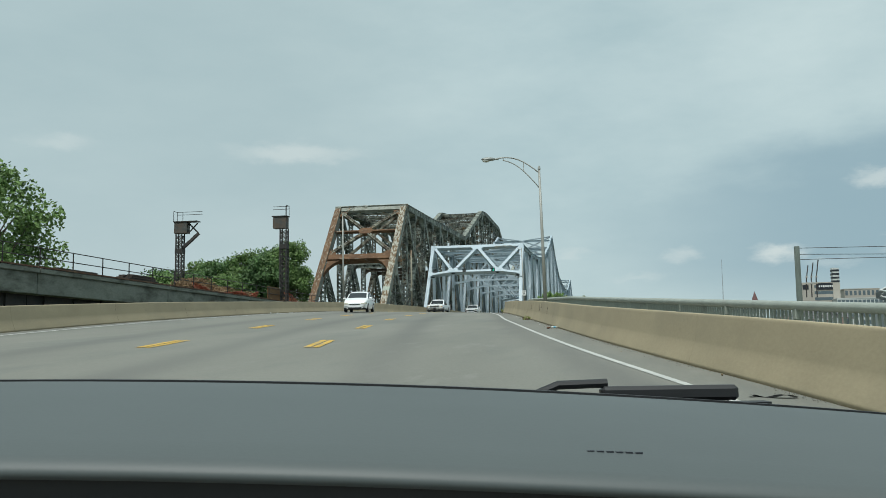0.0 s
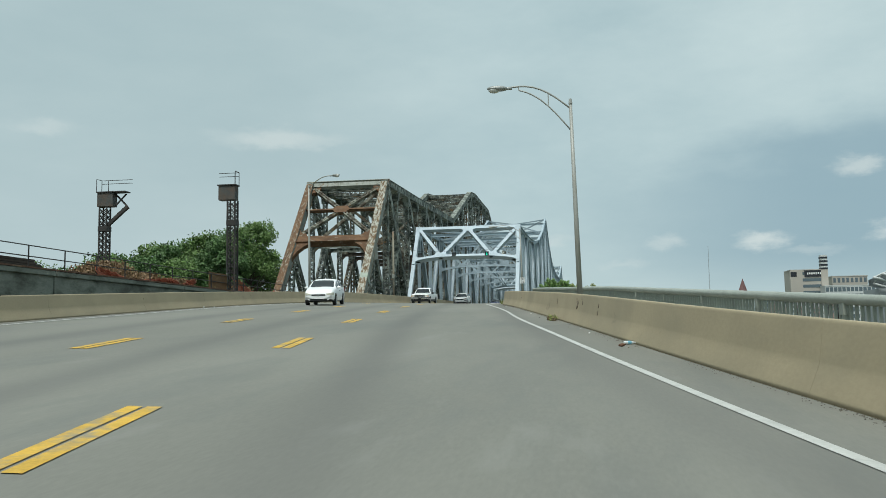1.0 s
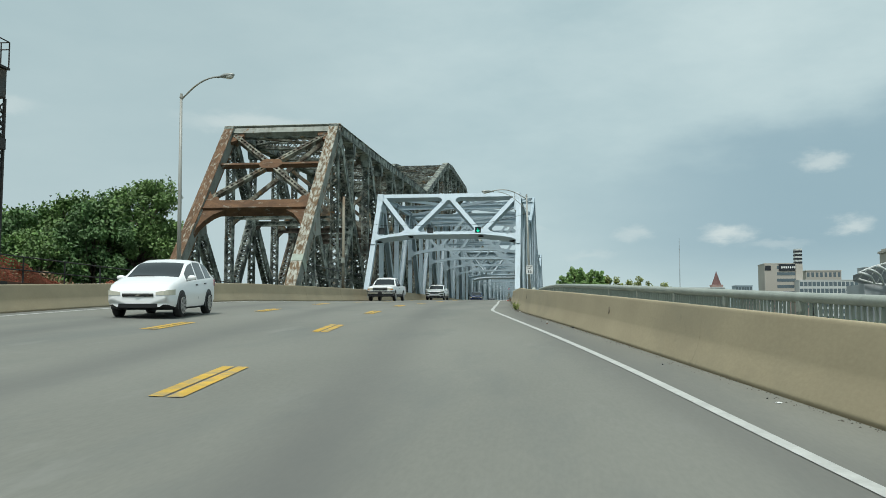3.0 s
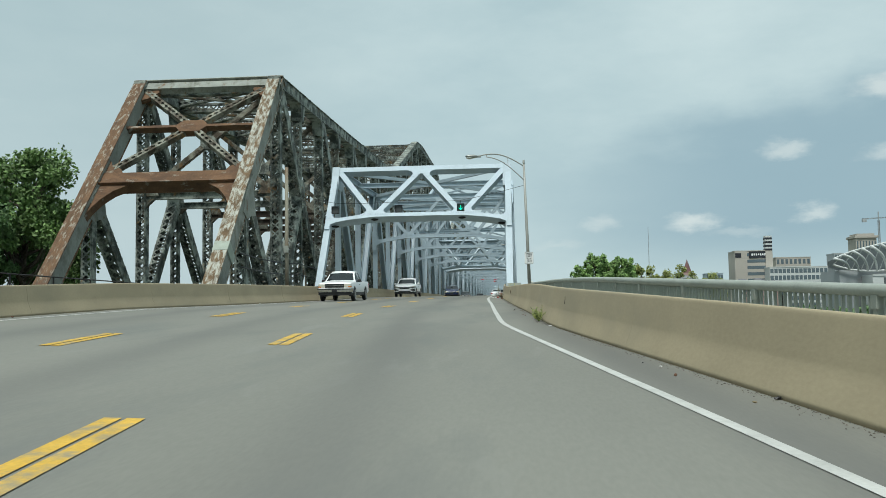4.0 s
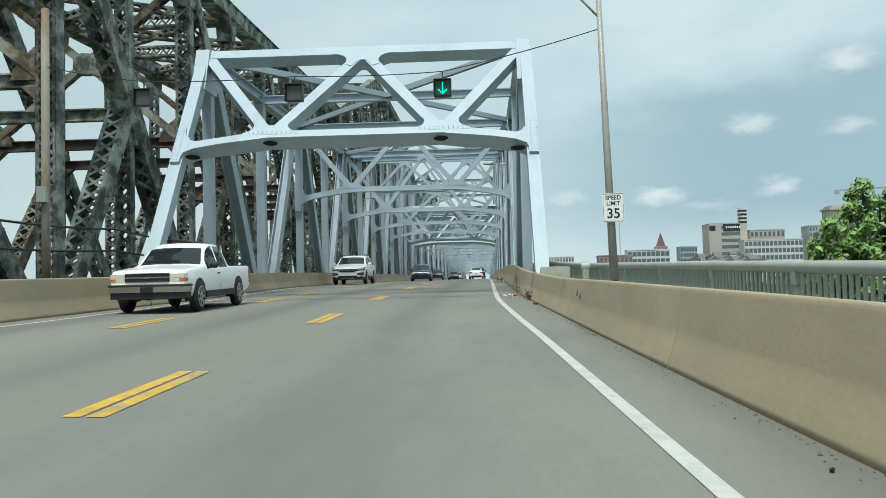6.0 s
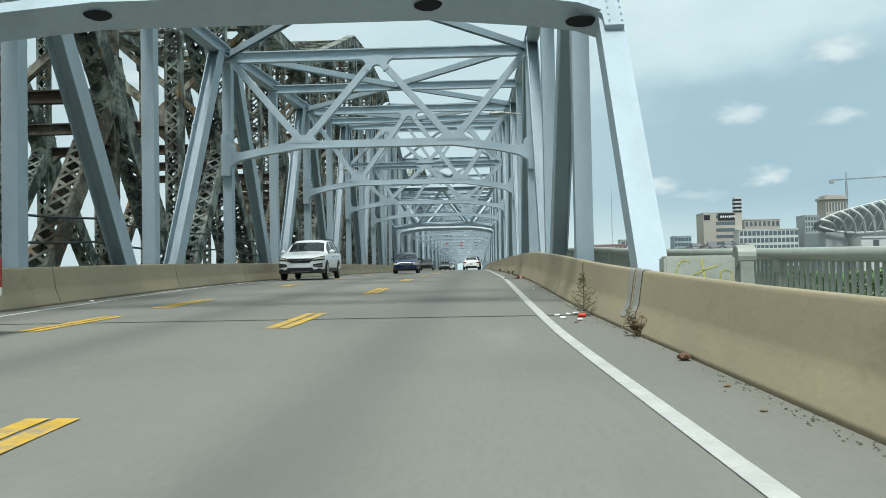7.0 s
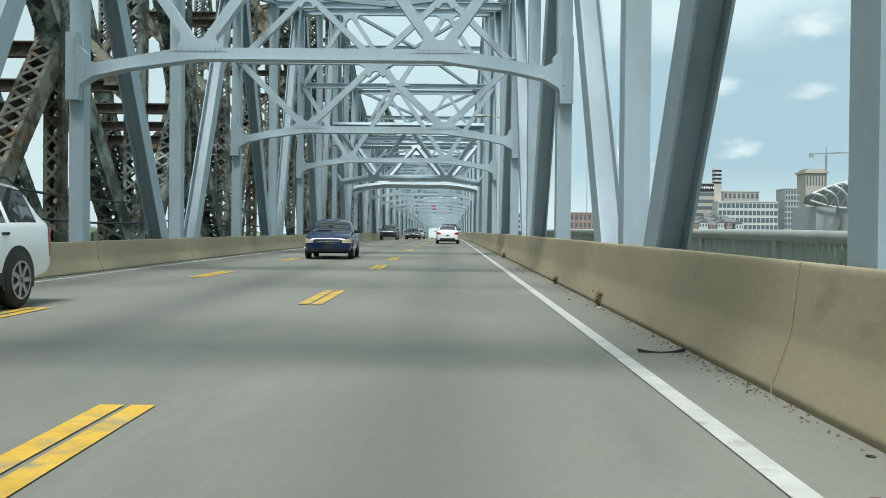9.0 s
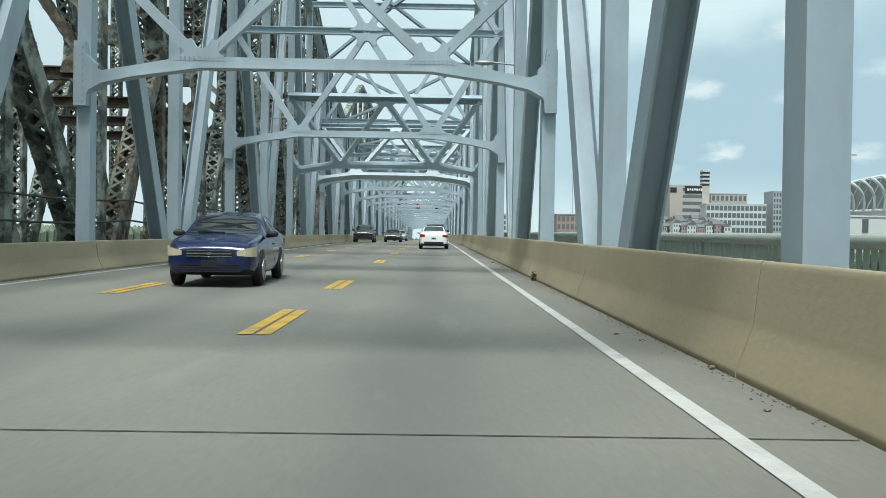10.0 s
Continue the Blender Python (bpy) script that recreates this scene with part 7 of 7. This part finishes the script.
def bar_mesh(y):
    bm = bmesh.new()
    box(bm, -0.11, 0.11, y, y + 0.004, -0.025, 0.03)
    return bm


def park(name, kind, material, x, y, heading, label, group="traffic on the bridge"):
    """Sets a vehicle on the road with its nose at x, y; heading 0 faces the camera's start, 180 faces away."""
    L = CARS[kind]["L"]
    dx, dy = math.sin(radians(heading)), -math.cos(radians(heading))
    tail_z = road_z(x - dx * L, y - dy * L)
    nose_z = road_z(x, y)
    v = vehicle(name, kind, material, (0, 0, 0), 0, label, group)
    v.matrix_basis = Matrix.Translation((x, y, nose_z + 0.004)) @ Matrix.Rotation(radians(heading), 4, "Z") @ Matrix.Rotation(math.atan2(tail_z - nose_z, L), 4, "X")
    return v


park("white_sedan", "sedan", WHITECAR, 3.05, 71.3, 180, "white four-door sedan with red tail lights")
park("blue_sedan", "compact", BLUECAR, -1.17, 26.9, 2, "dark blue compact sedan with yellowed headlights")
park("white_suv", "suv", WHITECAR, -3.7, 3.0, -1, "white sport utility car with dark grille")
park("white_pickup", "pickup", WHITECAR, -3.75, -28.2, -1, "white older pickup truck with chrome bumper")
park("white_hatchback", "hatch", WHITECAR, -1.9, -71.5, 6, "white hatchback car with dark windows")
park("black_suv", "suv", BLACKCAR, 3.2, 90.0, 180, "black sport utility car driving ahead")
park("black_suv", "suv", BLACKCAR, -3.7, 97.0, 0, "black sport utility car with headlights on")
park("black_sedan", "sedan", BLACKCAR, -1.4, 108.0, 0, "black sedan among oncoming cars")
park("silver_sedan", "compact", SILVERCAR, -1.3, 128.0, 0, "silver sedan among oncoming cars")


# ---- the dashboard of the travelling car, where it stands at the start ----
PAD = mat("grey_soft_dashboard", (0.079, 0.092, 0.091), 0.55, var=0.06, scale=6, fine=300, bump=0.12, dist=0.002)
TRIMWOOD = mat("dark_red_wood_trim", (0.075, 0.02, 0.016), 0.25, var=0.35, scale=6, fine=30, bump=0.0, coat=1.0, stretch=(0.3, 1, 4))


def build_dashboard():
    M = pose(15.572, -135.83, -4.80, 0, 0, 9.6)
    root = thing("car_dashboard", "grey car dashboard with wood trim panel and air vent", "dashboard")
    root.matrix_basis = M
    def sweep(prof, x0, x1, n=28, crown=True):
        bm = bmesh.new()
        rows = []
        for i in range(n + 1):
            x = x0 + (x1 - x0) * i / n
            c = (-0.052 * x - 0.045 * x * x) if crown else 0
            rows.append([bm.verts.new((x, y - 0.06 * x * x, z + c)) for y, z in prof])
        for p, q in zip(rows, rows[1:]):
            for k in range(len(prof)):
                bm.faces.new((p[k], q[k], q[(k + 1) % len(prof)], p[(k + 1) % len(prof)]))
        bm.faces.new(rows[0])
        bm.faces.new(rows[-1][::-1])
        bmesh.ops.recalc_face_normals(bm, faces=bm.faces)
        return bm
    pad = [(0.985, -0.046), (0.95, -0.0415), (0.85, -0.042), (0.75, -0.047), (0.66, -0.056), (0.60, -0.0635), (0.565, -0.070), (0.55, -0.0765), (0.55, -0.083), (0.98, -0.09)]
    part("top_pad", sweep(pad, -0.85, 0.85), PAD, root, smooth=True)
    part("black_edge", sweep([(1.01, -0.0412), (0.986, -0.0408), (0.986, -0.09), (1.01, -0.09)], -0.85, 0.85), PLASTIC, root)
    # the shade under the pad's front edge, built as a black strip
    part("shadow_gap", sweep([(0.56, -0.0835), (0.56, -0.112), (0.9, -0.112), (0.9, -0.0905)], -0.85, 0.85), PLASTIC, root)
    part("wood_trim", sweep([(0.545, -0.1125), (0.53, -0.135), (0.515, -0.19), (0.52, -0.24), (0.6, -0.25), (0.6, -0.1125)], -0.315, 0.85), TRIMWOOD, root, "glossy dark red wood panel", smooth=True)
    part("side_panel", sweep([(0.55, -0.1125), (0.535, -0.135), (0.52, -0.19), (0.525, -0.24), (0.6, -0.25), (0.6, -0.1125)], -0.85, -0.335), PAD, root)
    part("chrome_strip", sweep([(0.542, -0.113), (0.526, -0.135), (0.508, -0.19), (0.512, -0.24), (0.55, -0.24), (0.56, -0.113)], -0.334, -0.316, 3), CHROME, root, "bright chrome strip")
    vent = part("air_vent", sweep([(0.524, -0.15), (0.512, -0.22), (0.53, -0.222), (0.54, -0.15)], -0.56, -0.365, 6), PLASTIC, root, "black air vent")
    for i in range(3):
        part("slat", sweep([(0.518 - 0.003 * i, -0.165 - 0.02 * i), (0.516 - 0.003 * i, -0.169 - 0.02 * i), (0.53, -0.169 - 0.02 * i), (0.53, -0.165 - 0.02 * i)], -0.55, -0.375, 6), DARKSIGN, vent)
    bm = bmesh.new()
    for i in range(6):
        x = 0.0905 + i * 0.0063
        box(bm, x, x + 0.0045, 0.604, 0.608, -0.0650 - 0.052 * x, -0.0626 - 0.052 * x)
    part("airbag_mark", bm, DARKSIGN, root, "row of small dark bars")
    bm = bmesh.new()
    box(bm, -0.85, 0.85, 0.62, 0.98, -0.55, -0.13)
    box(bm, -0.85, 0.85, 0.93, 1.0, -1.24, -0.1)
    part("bulkhead", bm, PLASTIC, root)
    wiper = thing("windscreen_wiper", "black windscreen wiper resting above the dashboard edge", "wiper")
    wiper.matrix_basis = M
    bm = bmesh.new()
    tube(bm, [(0.085, 1.03, -0.062), (0.10, 1.03, -0.053), (0.125, 1.03, -0.043), (0.18, 1.03, -0.0415)], 0.005, 8)
    part("arm", bm, PLASTIC, wiper)
    bm = bmesh.new()
    box(bm, 0.172, 0.325, 1.02, 1.04, -0.062, -0.045)
    bmesh.ops.bevel(bm, geom=bm.edges[:], offset=0.004, segments=1, affect="EDGES")
    box(bm, 0.09, 0.36, 1.02, 1.045, -0.075, -0.064)
    part("blade", bm, PLASTIC, wiper)


build_dashboard()


# ---- small things along the road ----
def weed(x, y, h, seed, dry=False, spike=False):
    rnd = random.Random(seed)
    z = road_z(x, y)
    root = thing("weed", "dry brown weed growing at the barrier foot" if dry else "green weed growing at the barrier foot", "weed", "weeds along the barrier", at=(x, y, z))
    bm = bmesh.new()
    lv = bmesh.new()
    for i in range(13):
        a = rnd.random() * 6.28
        r = rnd.uniform(0.15, 0.55) * h * (0.25 if spike else 1.0)
        tip = Vector((math.cos(a) * r, math.sin(a) * r, h * rnd.uniform(0.5, 1.0)))
        tube(bm, [(0, 0, 0), tip * 0.55 + Vector((0, 0, 0.05 * h)), tip], 0.007, 4, 0.003)
        for k in range(16):
            p = tip * (0.25 + 0.75 * k / 15) + Vector((rnd.gauss(0, 1), rnd.gauss(0, 1), rnd.gauss(0, 1))) * 0.03
            u = Vector((rnd.gauss(0, 1), rnd.gauss(0, 1), rnd.gauss(0, 0.6))).normalized() * 0.035
            w = u.orthogonal().normalized() * 0.012
            lv.faces.new([lv.verts.new(p - u), lv.verts.new(p + w), lv.verts.new(p + u), lv.verts.new(p - w)])
    part("stems", bm, BARK if dry else LEAF, root)
    part("leaves", lv, DRYLEAF if dry else LEAF2, root, kind="stuff")


def spire_weed(x, y, h, seed):
    """A seeding weed: one tall stalk, side shoots that shorten towards the top."""
    rnd = random.Random(seed)
    root = thing("weed", "tall olive-brown seeding weed at the barrier foot", "weed", "weeds along the barrier", at=(x, y, road_z(x, y)))
    bm, lv = bmesh.new(), bmesh.new()
    tube(bm, [(0, 0, 0), (0.01, 0.01, h * 0.6), (0.0, 0.0, h)], 0.008, 5, 0.003)
    for i in range(34):
        f = (i / 34) ** 1.2
        z = h * (0.04 + 0.74 * f)
        a = i * 2.4 + rnd.uniform(-0.4, 0.4)
        r = h * (0.36 * (1 - f) ** 1.1 + 0.05) * rnd.uniform(0.7, 1.1)
        base, tip = Vector((0, 0, z)), Vector((math.cos(a) * r, math.sin(a) * r, z + r * rnd.uniform(0.35, 0.8)))
        tube(bm, [base, base.lerp(tip, 0.6) + Vector((0, 0, -0.02)), tip], 0.004, 4, 0.002)
        for k in range(12):
            p = base.lerp(tip, 0.2 + 0.8 * k / 11) + Vector((rnd.gauss(0, 1), rnd.gauss(0, 1), rnd.gauss(0, 1))) * 0.012
            u = Vector((rnd.gauss(0, 1), rnd.gauss(0, 1), rnd.gauss(0, 0.7))).normalized() * 0.022
            w = u.orthogonal().normalized() * 0.008
            lv.faces.new([lv.verts.new(p - u), lv.verts.new(p + w), lv.verts.new(p + u), lv.verts.new(p - w)])
    for k in range(60):
        p = Vector((rnd.gauss(0, 0.008), rnd.gauss(0, 0.008), h * rnd.uniform(0.7, 1.0)))
        u = Vector((rnd.gauss(0, 1), rnd.gauss(0, 1), 1.2)).normalized() * 0.014
        w = u.orthogonal().normalized() * 0.006
        lv.faces.new([lv.verts.new(p - u), lv.verts.new(p + w), lv.verts.new(p + u), lv.verts.new(p - w)])
    part("stems", bm, BARK, root)
    part("leaves", lv, OLIVELEAF, root, kind="stuff")


OLIVELEAF = leaf_mat("olive_weed_leaves", (0.17, 0.16, 0.075))
DRYLEAF = leaf_mat("dry_leaves", (0.16, 0.12, 0.06))
weed(curve(RB, -54) - 0.12, -54.0, 0.42, 1)
weed(curve(RB, -53.2) - 0.10, -53.2, 0.30, 2)
spire_weed(curve(RB, -21) - 0.14, -21.0, 0.80, 3)
weed(curve(RB, -24.1) - 0.02, -24.1, 0.30, 11, True)
weed(curve(RB, 8.2) - 0.0, 8.2, 0.22, 6, True, True)
weed(curve(RB, 13.6) - 0.02, 13.6, 0.16, 7, True, True)
weed(curve(RB, 31) - 0.05, 31.0, 0.2, 8, True, True)


REDCAN = mat("red_can_paint", (0.5, 0.05, 0.03), 0.35, 0.3, bump=0.02)


def crash_debris():
    """Broken bumper pieces lying along the left barrier and a black bar on the right."""
    spots = ((-5.35, -80.3, 0.7, 0.22, 40, PANELWHITE, "white plastic bumper scrap against the barrier"), (-5.55, -77.4, 0.8, 0.10, 70, PANELWHITE, "white plastic strip lying by the barrier"), (-5.45, -76.7, 1.1, 0.12, 95, PLASTIC, "black plastic strip lying by the barrier"), (-5.6, -75.6, 1.3, 0.14, 84, PLASTIC, "black bumper piece lying by the barrier"), (-5.5, -75.2, 0.9, 0.07, 78, PANELWHITE, "white plastic strip lying by the barrier"), (-5.7, -74.3, 0.8, 0.12, 100, PLASTIC, "black bumper piece lying by the barrier"), (5.14, 3.0, 0.46, 0.05, 8, PLASTIC, "thin black plastic strip lying in the gutter"), (4.93, -2.5, 0.52, 0.13, 4, PLASTIC, "black plastic bar lying in the gutter"))
    for x, y, ln, wd, turn, m, label in spots:
        bm = bmesh.new()
        n = 8
        rows = []
        for k in range(n + 1):
            f = k / n - 0.5
            w = wd * (1 - 1.1 * abs(f) ** 2)
            rows.append([bm.verts.new((f * ln, 0.25 * ln * f * f + o * w, 0.02 + (0.11 if ln < 0.75 and m is PANELWHITE else 0.05) * (0.3 + f * f * 2.5) * (1 if o > 0 else 0.3))) for o in (-0.5, 0.0, 0.5)])
        for p, q in zip(rows, rows[1:]):
            for j in range(2):
                bm.faces.new((p[j], p[j + 1], q[j + 1], q[j]))
        bmesh.ops.solidify(bm, geom=bm.faces[:], thickness=0.012)
        bmesh.ops.recalc_face_normals(bm, faces=bm.faces)
        lo = min(v.co.z for v in bm.verts)
        ob = part("bumper_piece", bm, m)
        ob.matrix_basis = Matrix.Translation((x, y, road_z(x, y) - lo)) @ Matrix.Rotation(radians(turn), 4, "Z")
        tagged(ob, label, "debris", "broken car pieces by the barriers")


crash_debris()
bm = bmesh.new()
tube(bm, [(-0.06, 0, 0.033), (-0.055, 0, 0.033), (0.055, 0, 0.033), (0.06, 0, 0.033)], 0.033, 12)
can = part("drink_can", bm, REDCAN, smooth=True)
can.location = (5.27, -21.3, road_z(5.27, -21.3))
tagged(can, "red drink can lying in the gutter", "can")
for k, (x, y) in enumerate(((5.1, -20.8), (5.16, -21.9), (4.98, -21.5), (5.24, -20.7), (4.93, -21.0))):
    bm = bmesh.new()
    bmesh.ops.create_icosphere(bm, subdivisions=2, radius=0.04)
    for v in bm.verts:
        f = noise.noise(v.co * 14 + Vector((k * 3.1, 0, 0)))
        v.co *= 1 + 1.1 * f
        v.co.z *= 0.45
    lo = min(v.co.z for v in bm.verts)
    pb = part("paper_scrap", bm, PANELWHITE)
    pb.location = (x, y, road_z(x, y) - lo)
    tagged(pb, "crumpled white paper scrap in the gutter", "litter", "paper scraps by the weed")


def rag(x, y):
    """A crumpled cloth: a small sheet thrown into folds."""
    bm = bmesh.new()
    bmesh.ops.create_grid(bm, x_segments=14, y_segments=14, size=0.16)
    for v in bm.verts:
        p = v.co * 11
        v.co.z = 0.05 + 0.07 * noise.noise(p) + 0.03 * noise.noise(p * 2.3)
        v.co.x += 0.05 * noise.noise(p + Vector((5, 0, 0)))
        v.co.y += 0.05 * noise.noise(p + Vector((0, 7, 0)))
    bmesh.ops.solidify(bm, geom=bm.faces[:], thickness=0.008)
    lo = min(v.co.z for v in bm.verts)
    ob = part("rag", bm, PINKCLOTH, smooth=True)
    ob.location = (x, y, road_z(x, y) - lo)
    tagged(ob, "crumpled pink cloth rag in the gutter", "rag")


PINKCLOTH = mat("faded_pink_cloth", (0.42, 0.20, 0.16), 0.9, var=0.25, scale=9, fine=60, bump=0.2)
rag(5.24, -2.2)


def litter():
    rnd = random.Random(12)
    mats = (PANELWHITE, INK, SCRAP, DRYLEAF, DRYLEAF)
    for i in range(70):
        right = rnd.random() < 0.75
        y = rnd.uniform(-122, 50)
        x = curve(RB, y) - rnd.uniform(0.02, 0.45) if right else curve(LB, y) + rnd.uniform(0.02, 0.4)
        s = rnd.uniform(0.012, 0.045) if rnd.random() < 0.9 else 0.07
        bm = bmesh.new()
        bmesh.ops.create_icosphere(bm, subdivisions=1, radius=s, matrix=Matrix.Rotation(rnd.random() * 6, 4, "Z") @ Matrix.Diagonal((1.0, rnd.uniform(0.5, 1.8), rnd.uniform(0.2, 0.6), 1)))
        for v in bm.verts:
            v.co *= rnd.uniform(0.8, 1.2)
        lo = min(v.co.z for v in bm.verts)
        ob = part("litter", bm, mats[i % 5])
        ob.location = (x, y, road_z(x, y) - lo)
        tagged(ob, "small scrap of litter in the gutter", "litter", "litter along the barriers")
    for y in (-124.6,):
        bm = bmesh.new()
        n = 9
        rows = []
        for k in range(n + 1):
            f = k / n
            rows.append([bm.verts.new((0.55 * f - 0.28, 0.05 * math.sin(7 * f) + o, 0.03 + 0.02 * math.cos(9 * f + o * 9) + 0.012)) for o in (-0.06, 0.06)])
        for p, q in zip(rows, rows[1:]):
            bm.faces.new((p[0], p[1], q[1], q[0]))
        bmesh.ops.solidify(bm, geom=bm.faces[:], thickness=0.02)
        lo = min(v.co.z for v in bm.verts)
        ob = part("tyre_shred", bm, TYRE)
        x = curve(RB, y) - 0.45
        ob.location = (x, y, road_z(x, y) - lo)
        tagged(ob, "torn black strip of tyre in the gutter", "tyre shred")


litter()


GRIT = leaf_mat("grey_brown_grit", (0.10, 0.088, 0.066))


def gutter_grit():
    """Grit and dead leaves gathered along the foot of the barriers."""
    rnd = random.Random(4)
    verts, faces = [], []
    for i in range(15000):
        right = rnd.random() < 0.7
        y = rnd.uniform(-125, 70)
        if noise.noise(Vector((0, y * 0.25, 3 if right else 9))) < rnd.uniform(-0.3, 0.4):
            continue
        o = abs(rnd.gauss(0, 0.09))
        x = curve(RB, y) - 0.01 - o if right else curve(LB, y) + 0.01 + o
        z = road_z(x, y) + 0.002
        s = rnd.uniform(0.005, 0.016)
        a = rnd.random() * 6.28
        n = len(verts)
        for k in range(3):
            verts.append((x + math.cos(a + 2.1 * k) * s, y + math.sin(a + 2.1 * k) * s * 1.6, z))
        verts.append((x, y, z + s * 0.7))
        faces += [(n, n + 1, n + 3), (n + 1, n + 2, n + 3), (n + 2, n, n + 3)]
    me = bpy.data.meshes.new("gutter_grit")
    me.from_pydata(verts, [], faces)
    me.materials.append(GRIT)
    tagged(new("gutter_grit", me), "dark grit and dead leaves along the barrier foot", "grit", kind="stuff")


gutter_grit()


def road_joints():
    for y, w in ((-20.9, 0.09), (62.0, 0.12), (14.9, 0.018), (37.0, 0.03)):
        bm = bmesh.new()
        n = 8
        a, b = curve(LB, y) + 0.02, curve(RB, y) - 0.02
        for i in range(n):
            xs = (a + (b - a) * i / n, a + (b - a) * (i + 1) / n)
            q = [(xs[0], y), (xs[1], y), (xs[1], y + w), (xs[0], y + w)]
            bm.faces.new([bm.verts.new((px, py, road_z(px, py) + 0.005)) for px, py in q])
        tagged(part("road_joint", bm, DARKSTEEL, kind="structure"), "dark expansion joint across the road", "road joint", "road joints")


road_joints()


def spalls():
    """Broken patches in the right barrier's face, and grass in the gutter below them."""
    rnd = random.Random(21)
    for y, h, w, t in SPALLS:
        x = curve(RB, y)
        slope = math.atan2(0.057, 0.36 * curve(RIGHT_TOP, y) / 0.86)
        yaw = math.atan2(curve(RB, y + 1) - curve(RB, y - 1), 2.0)
        root = thing("spalled_patch", "dark broken patch chipped out of the concrete barrier", "damage", "broken patches in the barrier")
        root.matrix_basis = Matrix.Translation((x + 0.128 + (h - 0.48) * 0.158, y, road_z(x, y) + h)) @ Matrix.Rotation(-yaw, 4, "Z") @ Matrix.Rotation(slope, 4, "Y")
        bm = bmesh.new()
        pts = [(math.cos(a * 0.449) * w * rnd.uniform(0.55, 1.0), math.sin(a * 0.449) * t * rnd.uniform(0.55, 1.0)) for a in range(14)]
        prism(bm, [(p * 1.45, q * 1.45) for p, q in pts], Matrix(((0, 0, 1, 0), (1, 0, 0, 0), (0, 1, 0, 0), (0, 0, 0, 1))), 0.02)
        part("broken_concrete", bm, SPALL, root)

SPALL = mat("broken_concrete", (0.11, 0.085, 0.06), 0.95, var=0.6, scale=9, fine=60, bump=0.8, dirt=(0.30, 0.25, 0.17), dirt_at=(0.5, 0.6), dirt_scale=7)
SPALLS = ((-94.55, 0.62, 0.07, 0.07), (-94.42, 0.70, 0.05, 0.04), (-94.60, 0.55, 0.05, 0.05), (-94.36, 0.76, 0.07, 0.025), (-94.70, 0.66, 0.04, 0.05), (-94.48, 0.52, 0.03, 0.04), (-89.5, 0.62, 0.018, 0.09), (-95.55, 0.70, 0.025, 0.08), (-95.35, 0.78, 0.015, 0.04), (-98.3, 0.64, 0.05, 0.05), (-98.25, 0.46, 0.02, 0.05), (-73.0, 0.6, 0.05, 0.06), (-57.4, 0.66, 0.02, 0.09), (-32.3, 0.5, 0.012, 0.05), (-31.9, 0.55, 0.01, 0.05))
spalls()
for k in range(7):
    weed(curve(RB, -91) - 0.12 - 0.09 * (k % 3), -92.0 + 0.33 * k, 0.10 + 0.03 * (k % 2), 40 + k, k % 2 == 0)


def bottle(x, y):
    """A lying, half-crushed clear drinks bottle with a pale blue label and a cap."""
    root = thing("plastic_bottle", "crushed clear plastic bottle with pale blue label in the gutter", "bottle", at=(x, y, road_z(x, y)))
    prof = [(-0.13, 0.028), (-0.125, 0.036), (-0.06, 0.036), (0.03, 0.035), (0.07, 0.030), (0.10, 0.016), (0.115, 0.0135)]
    def spin(pts, grow):
        bm = bmesh.new()
        rings = [[bm.verts.new((a, (r + grow) * math.cos(k * math.pi / 6) * (0.92 + 0.08 * math.sin(a * 40)), 0.038 + (r + grow) * math.sin(k * math.pi / 6))) for k in range(12)] for a, r in pts]
        for p, q in zip(rings, rings[1:]):
            for k in range(12):
                bm.faces.new((p[k], q[k], q[(k + 1) % 12], p[(k + 1) % 12]))
        bm.faces.new(rings[0])
        bm.faces.new(rings[-1][::-1])
        bmesh.ops.recalc_face_normals(bm, faces=bm.faces)
        return bm
    part("body", spin(prof, 0.0), BOTTLEWHITE, root, smooth=True)
    part("wrapper", spin([(-0.055, 0.036), (0.025, 0.0355)], 0.0012), BOTTLEBLUE, root, "pale blue label")
    part("cap", spin([(0.112, 0.0155), (0.132, 0.0155)], 0.0), PANELWHITE, root)
    root.rotation_euler = (0, 0, 0.5)


BOTTLEWHITE = mat("cloudy_bottle_plastic", (0.66, 0.70, 0.70), 0.25, var=0.1, scale=12, bump=0.1)
BOTTLEBLUE = mat("pale_blue_label", (0.16, 0.42, 0.55), 0.5, var=0.1, scale=20, bump=0.02)
bottle(curve(RB, -103.5) - 0.13, -103.5)
